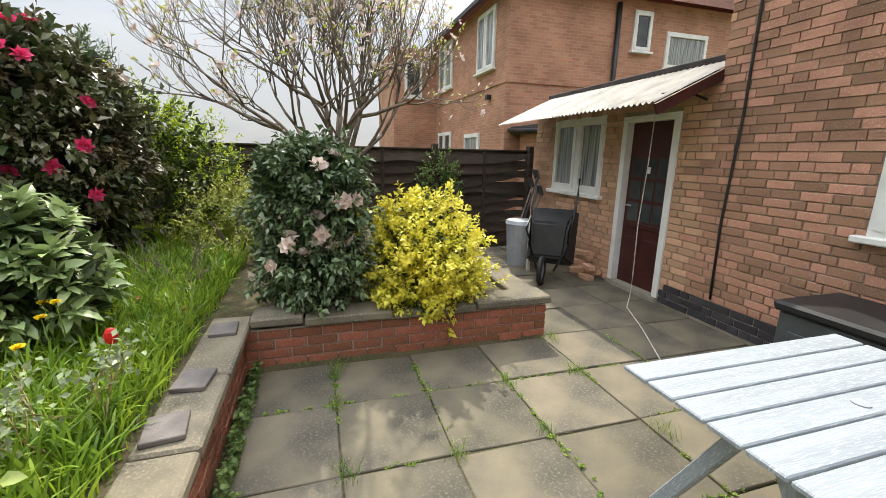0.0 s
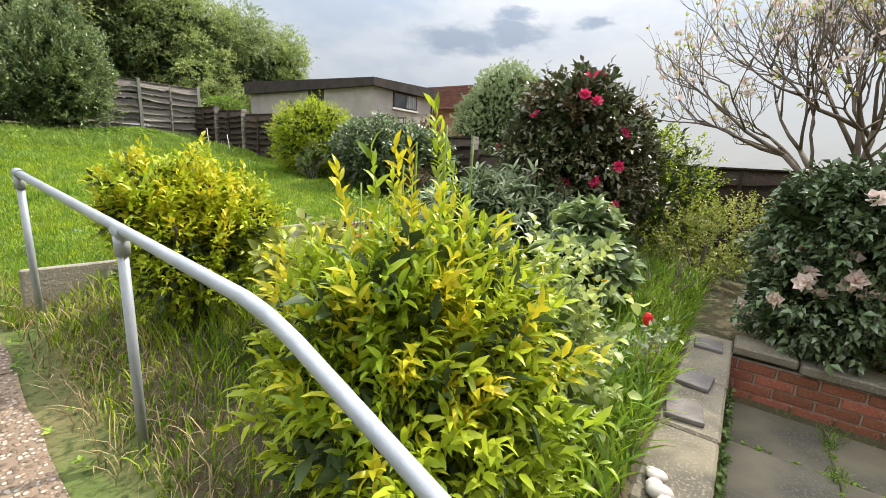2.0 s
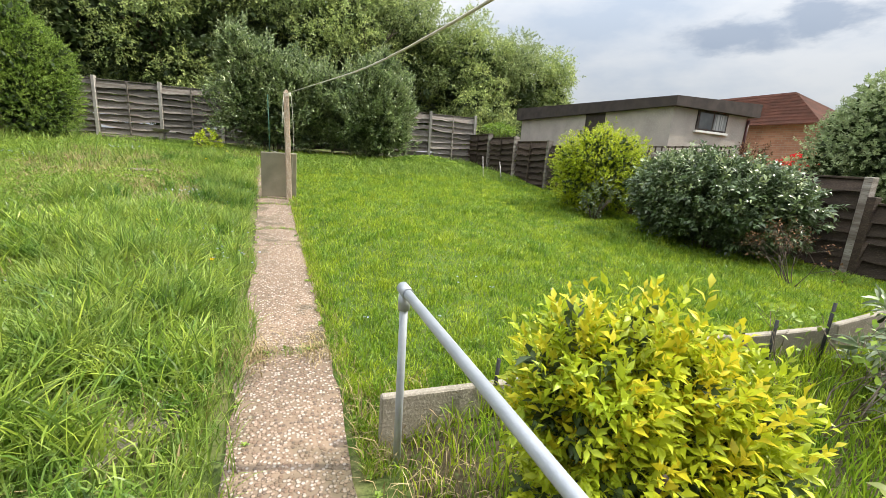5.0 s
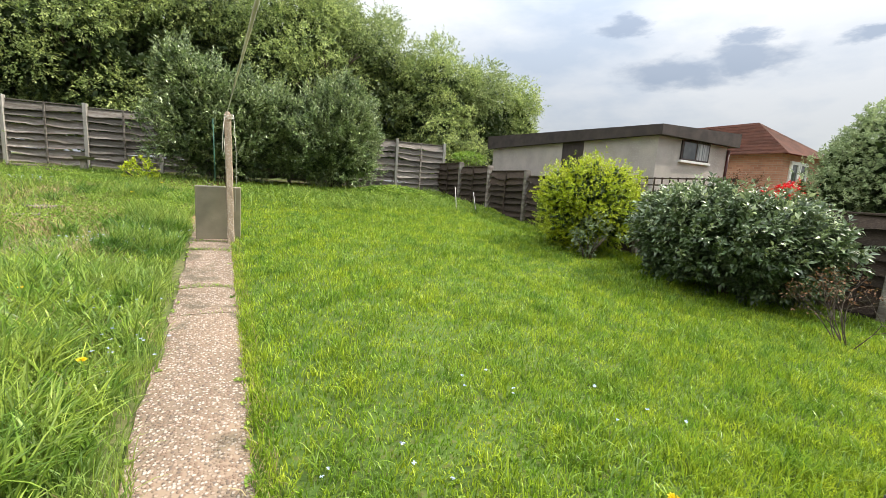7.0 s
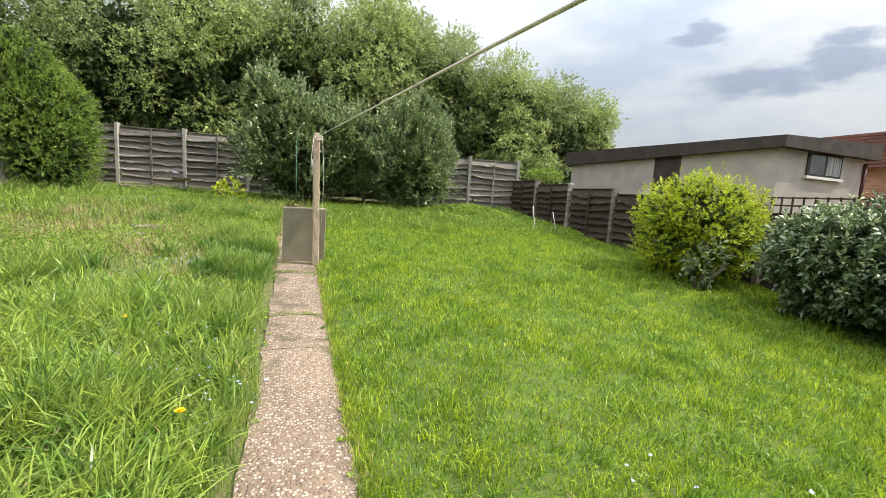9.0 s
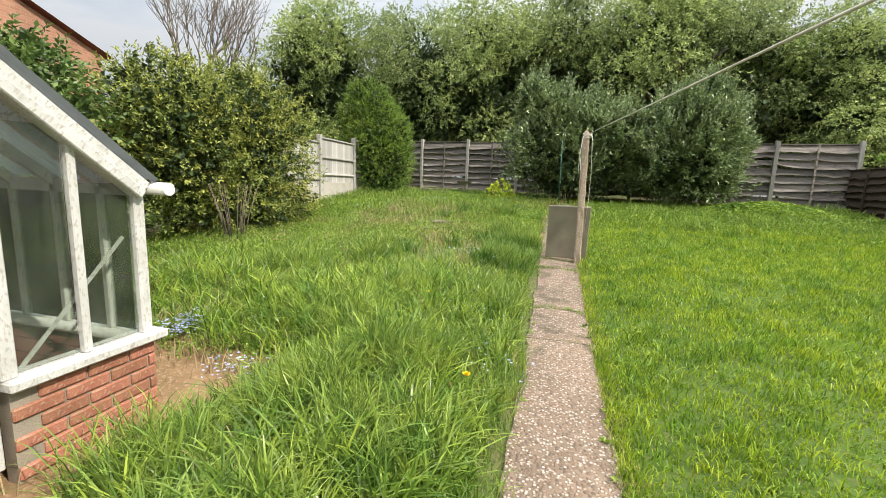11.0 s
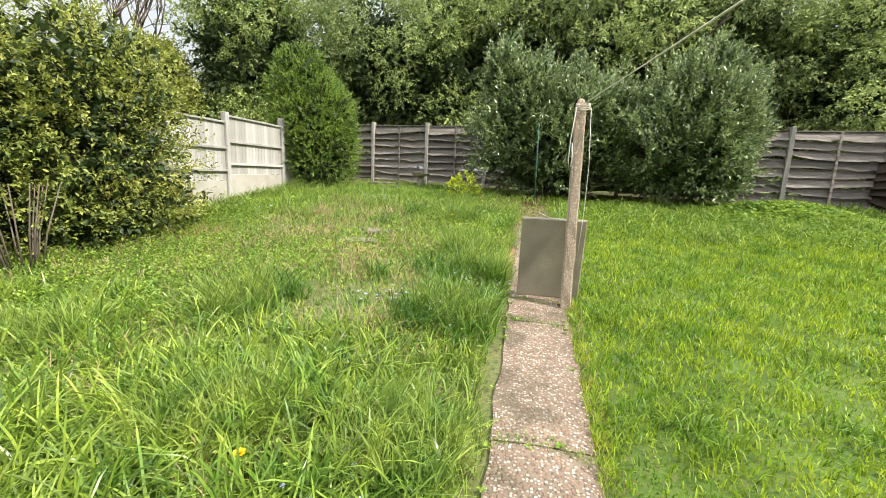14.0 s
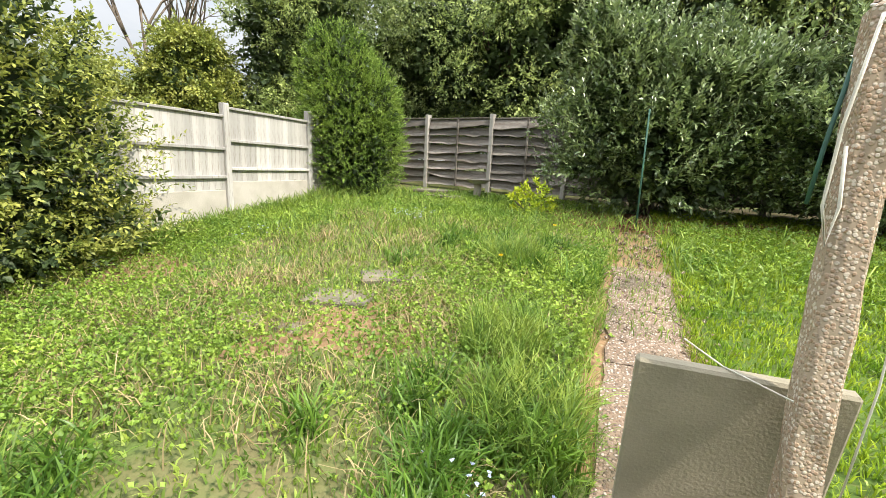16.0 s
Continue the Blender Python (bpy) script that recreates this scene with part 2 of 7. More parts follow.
M = {
    "soil": mat("soil", (0.10, 0.075, 0.045), (0.055, 0.05, 0.025), 3, 0.95, 0.8, 40, (0.09, 0.12, 0.03)),
    "dirt": mat("trodden earth", (0.29, 0.18, 0.095), (0.20, 0.125, 0.065), 3, 0.95, 0.9, 40, (0.35, 0.25, 0.15)),
    "slab": mat("patio slab", (0.205, 0.178, 0.125), (0.085, 0.08, 0.065), 2.2, 0.9, 0.15, 60, (0.17, 0.15, 0.112), objrand=0.18),
    "brick": mat("garden brick", (0.30, 0.105, 0.06), (0.20, 0.075, 0.045), 5, 0.9, 0.5, 90, (0.33, 0.17, 0.11), objrand=0.25),
    "housebrick": mat("house brick", (0.44, 0.235, 0.155), (0.30, 0.155, 0.105), 4, 0.9, 0.5, 90, (0.48, 0.32, 0.22), objrand=0.35),
    "mortar": mat("mortar", (0.36, 0.31, 0.25), (0.28, 0.24, 0.19), 6, 0.95, 0.5, 120),
    "coping": mat("coping", (0.23, 0.20, 0.145), (0.12, 0.108, 0.085), 3, 0.92, 0.4, 70, (0.27, 0.24, 0.18), objrand=0.12),
    "gravel": mat("pale gravel board", (0.52, 0.49, 0.44), (0.42, 0.39, 0.34), 3, 0.92, 0.4, 60),
    "slate": mat("loose tile", (0.20, 0.18, 0.17), (0.13, 0.115, 0.11), 6, 0.8, 0.4, 60),
    "white": mat("white paint", (0.80, 0.80, 0.78), (0.70, 0.70, 0.67), 5, 0.5, 0.1, 50),
    "oldwhite": mat("flaking white paint", (0.66, 0.66, 0.65), (0.54, 0.535, 0.51), 9, 0.65, 0.4, 70, (0.42, 0.39, 0.34), stretch=(1, 1, 0.5)),
    "maroon": mat("maroon paint", (0.075, 0.022, 0.018), (0.05, 0.016, 0.014), 4, 0.45, 0.1, 40),
    "darkglass": mat("dark pane", (0.04, 0.045, 0.05), (0.08, 0.085, 0.085), 3, 0.08, 0.0, 10, spec=0.6),
    "dirtywhite": mat("white gutter", (0.8, 0.8, 0.78), (0.7, 0.7, 0.68), 5, 0.4, 0, 10),
    "buffbrick": mat("buff brick", (0.54, 0.34, 0.22), (0.44, 0.25, 0.16), 5, 0.9, 0.5, 90, (0.58, 0.36, 0.22), objrand=0.22),
    "bluebrick": mat("blue engineering brick", (0.06, 0.055, 0.06), (0.04, 0.04, 0.045), 5, 0.7, 0.4, 60, objrand=0.3),
    "wallbrick": mat("joined brick", (0.44, 0.235, 0.155), (0.30, 0.155, 0.105), 4, 0.9, 0.5, 90, (0.48, 0.32, 0.22), island=0.35),
    "curtain": mat("net curtain", (0.40, 0.41, 0.40), (0.12, 0.13, 0.14), 4, 0.12, 0.1, 12, stretch=(6, 1, 0.3)),
    "roofsheet": mat("corrugated sheet", (0.50, 0.49, 0.47), (0.36, 0.35, 0.33), 4, 0.6, 0.1, 40),
    "felt": mat("roof felt", (0.075, 0.06, 0.055), (0.045, 0.038, 0.036), 4, 0.9, 0.4, 60),
    "black": mat("black plastic", (0.018, 0.018, 0.02), (0.03, 0.03, 0.03), 5, 0.45, 0.1, 40),
    "darkwood": mat("dark stained fence", (0.060, 0.042, 0.030), (0.035, 0.026, 0.020), 3, 0.85, 0.6, 40, (0.09, 0.07, 0.052), objrand=0.3, stretch=(1, 0.35, 5)),
    "greywood": mat("weathered fence", (0.33, 0.305, 0.275), (0.12, 0.098, 0.082), 2.2, 0.88, 0.8, 30, (0.13, 0.10, 0.08), objrand=0.5, stretch=(0.35, 1, 5)),
    "palewood": mat("pale feather edge", (0.54, 0.525, 0.505), (0.39, 0.375, 0.355), 3, 0.88, 0.6, 30, (0.33, 0.30, 0.27), objrand=0.28, stretch=(1.6, 1.6, 0.2)),
    "concrete": mat("concrete", (0.32, 0.285, 0.235), (0.22, 0.20, 0.16), 4, 0.92, 0.5, 70, (0.38, 0.35, 0.29)),
    "slabdark": mat("mossy slab", (0.34, 0.30, 0.225), (0.24, 0.22, 0.16), 4, 0.92, 0.4, 80, (0.27, 0.245, 0.18)),
    "palepost": mat("silvered fence post", (0.42, 0.40, 0.37), (0.27, 0.25, 0.225), 3, 0.88, 0.6, 30, objrand=0.2, stretch=(4, 4, 0.3)),
    "galv": mat("galvanised pipe", (0.42, 0.45, 0.49), (0.34, 0.37, 0.41), 8, 0.5, 0.15, 60, metal=0.25, spec=0.5),
    "render": mat("pebbledash", (0.46, 0.415, 0.375), (0.36, 0.325, 0.295), 2.5, 0.95, 0.9, 45, (0.56, 0.52, 0.48)),
    "tile": mat("clay tile", (0.23, 0.10, 0.07), (0.16, 0.075, 0.055), 3, 0.85, 0.4, 30),
    "tablewhite": mat("pale grey table paint", (0.32, 0.36, 0.395), (0.26, 0.295, 0.325), 4, 0.6, 0.25, 40, (0.43, 0.47, 0.50), stretch=(6, 0.4, 1)),
    "boxgrey": mat("grey box", (0.075, 0.085, 0.09), (0.06, 0.065, 0.07), 5, 0.5, 0.1, 40),
    "rope": mat("line cord", (0.66, 0.64, 0.56), (0.52, 0.50, 0.43), 20, 0.8, 0.2, 200),
    "deck": mat("red deck", (0.15, 0.052, 0.042), (0.10, 0.038, 0.032), 4, 0.75, 0.3, 40, objrand=0.15),
    "bark": mat("bark", (0.14, 0.11, 0.085), (0.085, 0.068, 0.055), 7, 0.9, 0.7, 40, stretch=(1, 1, 0.3)),
    "palebark": mat("grey twig bark", (0.22, 0.18, 0.145), (0.14, 0.115, 0.09), 7, 0.9, 0.5, 40),
    "pebble": mat("pale pebble", (0.62, 0.58, 0.53), (0.45, 0.41, 0.37), 10, 0.8, 0.2, 60, objrand=0.2),
    "straw": mat("dry grass", (0.42, 0.34, 0.18), (0.30, 0.23, 0.12), 4, 0.9, 0, island=0.3),
}
M["path"] = pebbly("pebble path", ((0.23, 0.155, 0.11), (0.36, 0.27, 0.205), (0.16, 0.12, 0.095), (0.46, 0.39, 0.33)), ((0.28, 0.205, 0.145), (0.17, 0.13, 0.095)), 55, moss=True)
M["postconc"] = pebbly("pebble post", ((0.36, 0.25, 0.17), (0.46, 0.34, 0.25), (0.34, 0.27, 0.21), (0.58, 0.51, 0.43)), ((0.40, 0.32, 0.24), (0.33, 0.26, 0.19)), 90, 0.45)
M["neighbrick"] = brick_mat("neighbour brick", (0.52, 0.265, 0.17), (0.40, 0.19, 0.125), (0.42, 0.32, 0.25))
L = {
    "lawn": leafmat("lawn blade", (0.35, 0.44, 0.032), (0.16, 0.29, 0.022), 0.5, 0.42, 0.42),
    "rough": leafmat("rough grass blade", (0.30, 0.385, 0.07), (0.14, 0.25, 0.045), 0.4, 0.5, 0.35),
    "weed": leafmat("weed leaf", (0.30, 0.42, 0.06), (0.16, 0.28, 0.04), 0.35, 0.45, 0.35),
    "gold": leafmat("golden shrub leaf", (0.510, 0.570, 0.034), (0.330, 0.450, 0.030), 0.3, 0.4, 0.35),
    "goldpale": leafmat("gold euonymus leaf", (0.80, 0.72, 0.10), (0.62, 0.62, 0.07), 0.25, 0.45, 0.35),
    "lime": leafmat("lime shrub leaf", (0.44, 0.52, 0.035), (0.24, 0.37, 0.025), 0.4, 0.35, 0.4),
    "dark": leafmat("dark glossy leaf", (0.15, 0.21, 0.10), (0.09, 0.14, 0.062), 0.4, 0.28, 0.12, 0.6),
    "mid": leafmat("mid green leaf", (0.17, 0.25, 0.065), (0.10, 0.17, 0.045), 0.4, 0.4, 0.25),
    "grey": leafmat("grey green leaf", (0.34, 0.40, 0.23), (0.19, 0.26, 0.13), 0.35, 0.4, 0.25, 0.5),
    "rhodo": leafmat("rhododendron leaf", (0.34, 0.43, 0.19), (0.20, 0.30, 0.11), 0.3, 0.35, 0.2, 0.5),
    "bronze": leafmat("bronzed camellia leaf", (0.135, 0.165, 0.075), (0.12, 0.09, 0.05), 0.4, 0.26, 0.12, 0.6),
    # pale tip colour that holds the silvery highlights of lit, shiny leaves
    "laurel": leafmat("glossy lit tip leaf", (0.37, 0.44, 0.23), (0.18, 0.25, 0.11), 0.5, 0.25, 0.2, 0.7),
    "sage": leafmat("sage green topiary leaf", (0.40, 0.48, 0.25), (0.28, 0.36, 0.17), 0.22, 0.45, 0.3, 0.4),
    "cream": leafmat("pale variegated leaf", (0.52, 0.50, 0.22), (0.30, 0.38, 0.12), 0.35, 0.45, 0.3, 0.4),
    "coarse": leafmat("coarse grass blade", (0.34, 0.44, 0.07), (0.15, 0.28, 0.04), 0.6, 0.32, 0.45, 0.6),
    "tree": leafmat("woodland leaf", (0.43, 0.51, 0.18), (0.22, 0.30, 0.10), 0.5, 0.5, 0.4),
    "hedge": leafmat("hedge leaf", (0.40, 0.42, 0.10), (0.21, 0.27, 0.06), 0.4, 0.45, 0.3),
    "conifer": leafmat("conifer spray", (0.30, 0.42, 0.08), (0.16, 0.27, 0.05), 0.45, 0.6, 0.2),
    "olive": leafmat("olive woodland leaf", (0.34, 0.41, 0.16), (0.19, 0.26, 0.095), 0.5, 0.5, 0.38),
    "deep": leafmat("deep bluebell leaf", (0.15, 0.27, 0.035), (0.08, 0.17, 0.022), 0.4, 0.4, 0.35, 0.5),
    "tuft": leafmat("lawn tuft blade", (0.25, 0.37, 0.04), (0.14, 0.26, 0.028), 0.45, 0.4, 0.4, 0.5),
    "laurelbase": leafmat("laurel leaf", (0.27, 0.35, 0.14), (0.15, 0.22, 0.08), 0.55, 0.28, 0.25, 0.65),
    # darkened green that paints the shade deep inside shrubs and tree crowns
    "shadowleaf": leafmat("shade dark inner leaf", (0.08, 0.12, 0.04), (0.05, 0.08, 0.03), 0.3, 0.5, 0.15),
    "rose": leafmat("rose leaf", (0.42, 0.49, 0.16), (0.24, 0.34, 0.09), 0.4, 0.4, 0.35, 0.5),
    "goldtip": leafmat("yellow tip leaf", (0.70, 0.60, 0.035), (0.52, 0.53, 0.03), 0.2, 0.4, 0.35),
    "rust": leafmat("rusty dead leaf", (0.22, 0.11, 0.05), (0.14, 0.075, 0.04), 0.4, 0.8, 0.1),
    "orange": leafmat("orange leaf", (0.75, 0.22, 0.03), (0.65, 0.35, 0.08), 0.2, 0.4, 0.3),
    "pink": leafmat("hot pink petal", (0.75, 0.07, 0.20), (0.62, 0.04, 0.14), 0.15, 0.5, 0.3),
    "blush": leafmat("blush petal", (0.86, 0.70, 0.64), (0.84, 0.76, 0.70), 0.1, 0.5, 0.3),
    "magnolia": leafmat("magnolia petal", (0.78, 0.62, 0.60), (0.74, 0.68, 0.64), 0.12, 0.5, 0.3),
    "yellow": leafmat("yellow petal", (0.88, 0.70, 0.03), (0.85, 0.64, 0.02), 0.1, 0.5, 0.3),
    "red": leafmat("red petal", (0.70, 0.03, 0.025), (0.60, 0.02, 0.02), 0.1, 0.5, 0.3),
    "blue": leafmat("bluebell petal", (0.42, 0.50, 0.76), (0.55, 0.62, 0.82), 0.15, 0.5, 0.3),
}


# ---- mesh helpers ----
def mesh_from(name, verts, tris, material, smooth=True):
    """A mesh from arrays of vertices and triangles or quads."""
    verts, tris = np.asarray(verts, dtype=np.float32), np.asarray(tris, dtype=np.int32)
    k = tris.shape[1]
    me = bpy.data.meshes.new(name)
    me.vertices.add(len(verts))
    me.vertices.foreach_set("co", verts.ravel())
    me.loops.add(tris.size)
    me.loops.foreach_set("vertex_index", tris.ravel())
    me.polygons.add(len(tris))
    me.polygons.foreach_set("loop_start", np.arange(0, tris.size, k, dtype=np.int32))
    me.polygons.foreach_set("loop_total", np.full(len(tris), k, dtype=np.int32))
    me.polygons.foreach_set("use_smooth", np.full(len(tris), smooth, dtype=bool))
    me.materials.append(material)
    me.update(calc_edges=True)
    return me


def thing(name, x, y, z, label, category, group="", kind="", rz=0):
    ob = new(name)
    ob.empty_display_size = 0.1
    ob.matrix_basis = pose(x, y, z, 0, 0, rz)
    return tagged(ob, label, category, group, kind)


def part(name, bm, material, parent, label="", m=None):
    me = bpy.data.meshes.new(name)
    bm.to_mesh(me)
    bm.free()
    me.materials.append(material)
    return child(name, me, parent, label, m)


def child(name, me, parent, label="", m=None):
    ob = new(name, me)
    ob.parent = parent
    if m is not None:
        ob.matrix_basis = m
    if label:
        tagged(ob, label)
    return ob


def solo(name, bm, material, label, category="", kind="", group="", m=None):
    me = bpy.data.meshes.new(name)
    bm.to_mesh(me)
    bm.free()
    me.materials.append(material)
    ob = new(name, me)
    if m is not None:
        ob.matrix_basis = m
    return tagged(ob, label, category, group, kind)


def box(bm, x0, x1, y0, y1, z0, z1, bevel=0.0, m=None):
    r = bmesh.ops.create_cube(bm, size=1.0)
    vs = r["verts"]
    for v in vs:
        v.co = Vector((x0 + (v.co.x + 0.5) * (x1 - x0), y0 + (v.co.y + 0.5) * (y1 - y0), z0 + (v.co.z + 0.5) * (z1 - z0)))
    if m is not None:
        bmesh.ops.transform(bm, matrix=m, verts=vs)
    if bevel:
        es = list({e for v in vs for e in v.link_edges})
        bmesh.ops.bevel(bm, geom=es, offset=bevel, segments=1, affect="EDGES", clamp_overlap=True)
    return bm


def bx(*a, **k):
    return box(bmesh.new(), *a, **k)


def tube(bm, pts, r, sides=8, taper=None):
    """A round bar along a line of points; taper is its radius at the end."""
    pts = [Vector(p) for p in pts]
    rings = []
    for i, p in enumerate(pts):
        d = (pts[min(i + 1, len(pts) - 1)] - pts[max(i - 1, 0)]).normalized()
        a = d.orthogonal().normalized() if abs(d.z) > 0.9 else d.cross(Vector((0, 0, 1))).normalized()
        b = d.cross(a)
        rr = r if taper is None else r + (taper - r) * i / (len(pts) - 1)
        rings.append([bm.verts.new(p + (a * math.cos(k * 2 * math.pi / sides) + b * math.sin(k * 2 * math.pi / sides)) * rr) for k in range(sides)])
    for u, v in zip(rings, rings[1:]):
        for k in range(sides):
            f = bm.faces.new((u[k], u[(k + 1) % sides], v[(k + 1) % sides], v[k]))
            f.smooth = True
    bm.faces.new(rings[0][::-1])
    bm.faces.new(rings[-1])
    return bm


# ---- ground ----
PY = [-60, -0.9, 0.0, 1.3, 3.45, 7.1, 8.0, 9.5, 10.2, 13.0, 16.0, 18.5, 26.0, 60.0]
PZ = [0.0, 0.0, 0.07, 0.32, 0.53, 0.73, 0.78, 0.94, 1.0, 1.36, 1.68, 1.85, 2.2, 2.6]


def ss(a, b, v):
    t = np.clip((v - a) / (b - a), 0, 1)
    return t * t * (3 - 2 * t)


def zp(y):
    return np.interp(y, PY, PZ)


def bumps(x, y):
    return 0.5 * np.sin(x * 1.7 + 0.6 * y) * np.sin(y * 1.3 - 0.4 * x) + 0.3 * np.sin(x * 4.1 + 1.0) * np.sin(y * 3.7 + x)


def G(x, y):
    """Height of the ground."""
    x, y = np.asarray(x, float), np.asarray(y, float)
    z = zp(y) + 0.13 * ss(0.4, 1.3, np.abs(x)) * ss(1.5, 4.0, y) * (1 - ss(9, 12, y))
    z = z + 0.035 * bumps(x, y) * ss(0.4, 1.2, np.abs(x)) * ss(1.0, 4.0, y)
    z = z - 0.17 * ss(1.2, 1.9, -x) * (1 - ss(5.9, 7.0, y)) * ss(2.0, 4.0, y)
    bed = 0.35 + 0.09 * np.clip(y - 0.2, 0, 5)
    inbed = ss(0.36, 0.9, x) * (y < 3.55) * (y > 0.2)
    z = z * (1 - inbed) + bed * inbed
    z = np.where((x > 3.55) & (y <= 0.2) & (y > -2.2), 0.33, z)
    z = np.where((x > 7.4), np.maximum(zp(y) * 0.75, 0.0), z)
    z = np.where((y <= 0.2) & (x > 0.36) & ~((x > 3.55) & (y > -2.2)) & (x < 7.3), -0.03, z)
    return z


xs = np.concatenate([[-600, -200, -80, -40, -22, -14, -10], np.arange(-8, 9.01, 0.11), [11, 14, 18, 24, 40, 80, 200, 600]])
ys = np.concatenate([[-600, -200, -80, -40, -20, -10], np.arange(-5, 20.01, 0.11), [23, 27, 35, 60, 120, 250, 600]])
gx, gy = np.meshgrid(xs, ys)
gz = G(gx, gy) - 0.02 * (np.abs(gx) < 0.42) * (gy > -1)
ii = np.arange(len(xs) - 1)[None, :] + len(xs) * np.arange(len(ys) - 1)[:, None]
quads = np.stack([ii, ii + 1, ii + 1 + len(xs), ii + len(xs)], -1).reshape(-1, 4)
M["turf"] = mat("turf ground", (0.10, 0.14, 0.035), (0.16, 0.14, 0.065), 2.0, 0.95, 0.8, 30, (0.05, 0.07, 0.02))
M["lawnbase"] = mat("lawn base", (0.085, 0.14, 0.022), (0.06, 0.10, 0.018), 4.0, 0.95, 0.8, 30, (0.11, 0.12, 0.035))
ground_mesh = mesh_from("ground", np.stack([gx, gy, gz], -1).reshape(-1, 3), quads, M["turf"], True)
for extra in ("lawnbase", "soil", "dirt"):
    ground_mesh.materials.append(M[extra])
qc = np.stack([gx, gy], -1).reshape(-1, 2)[quads].mean(1)
slot = np.zeros(len(quads), dtype=np.int32)
slot[(qc[:, 0] > 0.3) & (qc[:, 0] < 7.2) & (qc[:, 1] > 3.6) & (qc[:, 1] < 15.6)] = 1
slot[(qc[:, 0] > 0.5) & (qc[:, 0] < 7.2) & (qc[:, 1] < 3.6) & (qc[:, 1] > -2.3)] = 2
wob = 0.35 * np.sin(qc[:, 1] * 2.1) + 0.2 * np.sin(qc[:, 0] * 5)
slot[(qc[:, 0] < -2.0 + 0.5 * wob) & (qc[:, 0] > -3.4) & (qc[:, 1] > 2.5) & (qc[:, 1] < 6.35 + 0.4 * wob)] = 3
slot[(np.abs(qc[:, 0]) < 0.4) & (qc[:, 1] > 10.4) & (qc[:, 1] < 15.4)] = 3
slot[((qc[:, 0] + 5.3) ** 2 + 3 * (qc[:, 1] - 11.2 + wob) ** 2) < 1.0] = 3
slot[((qc[:, 0] + 2.4 + wob) ** 2 * 3 + (qc[:, 1] - 11.0) ** 2) < 0.5] = 3
slot[(qc[:, 1] > 15.6) & (qc[:, 1] < 18.5) & (qc[:, 0] > -1.5)] = 2
ground_mesh.polygons.foreach_set("material_index", slot)
ground = new("ground", ground_mesh)
tagged(ground, "green turf and bare soil rising gently from patio to hedge", "ground", kind="structure")


# ---- plants ----
def unit(a):
    return a / np.maximum(np.linalg.norm(a, axis=-1, keepdims=True), 1e-6)


def leaf_arrays(P, D, size, ratio, rng, detail=1, droop=0.25):
    """Folded leaves: 4 or 5 corners each."""
    n = len(P)
    D = unit(D)
    S = unit(np.cross(D, rng.normal(size=(n, 3)) * 0.5 + np.array([0, 0, 1.0])))
    N = np.cross(S, D)
    size = np.broadcast_to(size, (n,))[:, None]
    w = size * ratio * 0.5
    if detail == 1:
        V = np.stack([P, P + D * size * 0.5 + S * w + N * w * 0.35, P + D * size - N * size * droop * 0.6, P + D * size * 0.5 - S * w + N * w * 0.35], 1)
        F = np.array([[0, 1, 2], [0, 2, 3]])
    elif detail == 3:
        a1, a2 = P + D * size * 0.33 + N * size * 0.03, P + D * size * 0.7 - N * size * droop * 0.25
        V = np.stack([P, a1 + S * w + N * w * 0.35, a1, a1 - S * w + N * w * 0.35, a2 + S * w * 0.8 + N * w * 0.25, a2, a2 - S * w * 0.8 + N * w * 0.25, P + D * size - N * size * droop], 1)
        F = np.array([[0, 1, 2], [0, 2, 3], [1, 4, 5], [1, 5, 2], [2, 5, 6], [2, 6, 3], [4, 7, 5], [5, 7, 6]])
    else:
        mid = P + D * size * 0.5
        V = np.stack([P, mid + S * w + N * w * 0.4, mid, mid - S * w + N * w * 0.4, P + D * size - N * size * droop], 1)
        F = np.array([[0, 1, 2], [0, 2, 3], [1, 4, 2], [2, 4, 3]])
    k = V.shape[1]
    T = (F[None] + (np.arange(n) * k)[:, None, None]).reshape(-1, 3)
    return V.reshape(-1, 3), T


def in_blobs(blobs, n, rng, shell=0.55, lump=0.12):
    """Points and outward directions in a union of lumpy ellipsoids, thickest near the skin."""
    B = np.array(blobs, float)
    vol = B[:, 3] * B[:, 4] + B[:, 4] * B[:, 5] + B[:, 3] * B[:, 5]
    idx = rng.choice(len(B), n, p=vol / vol.sum())
    u = unit(rng.normal(size=(n, 3)))
    r = shell + (1 - shell) * rng.random(n) ** 0.6
    r = r * (1 + lump * np.sin(u[:, 0] * 7 + idx) * np.sin(u[:, 1] * 6 + 2 * idx) + lump * np.sin(u[:, 2] * 9 + idx * 3) * np.cos(u[:, 0] * 8) + 0.05 * rng.normal(size=n))
    return B[idx, :3] + u * r[:, None] * B[idx, 3:6], u


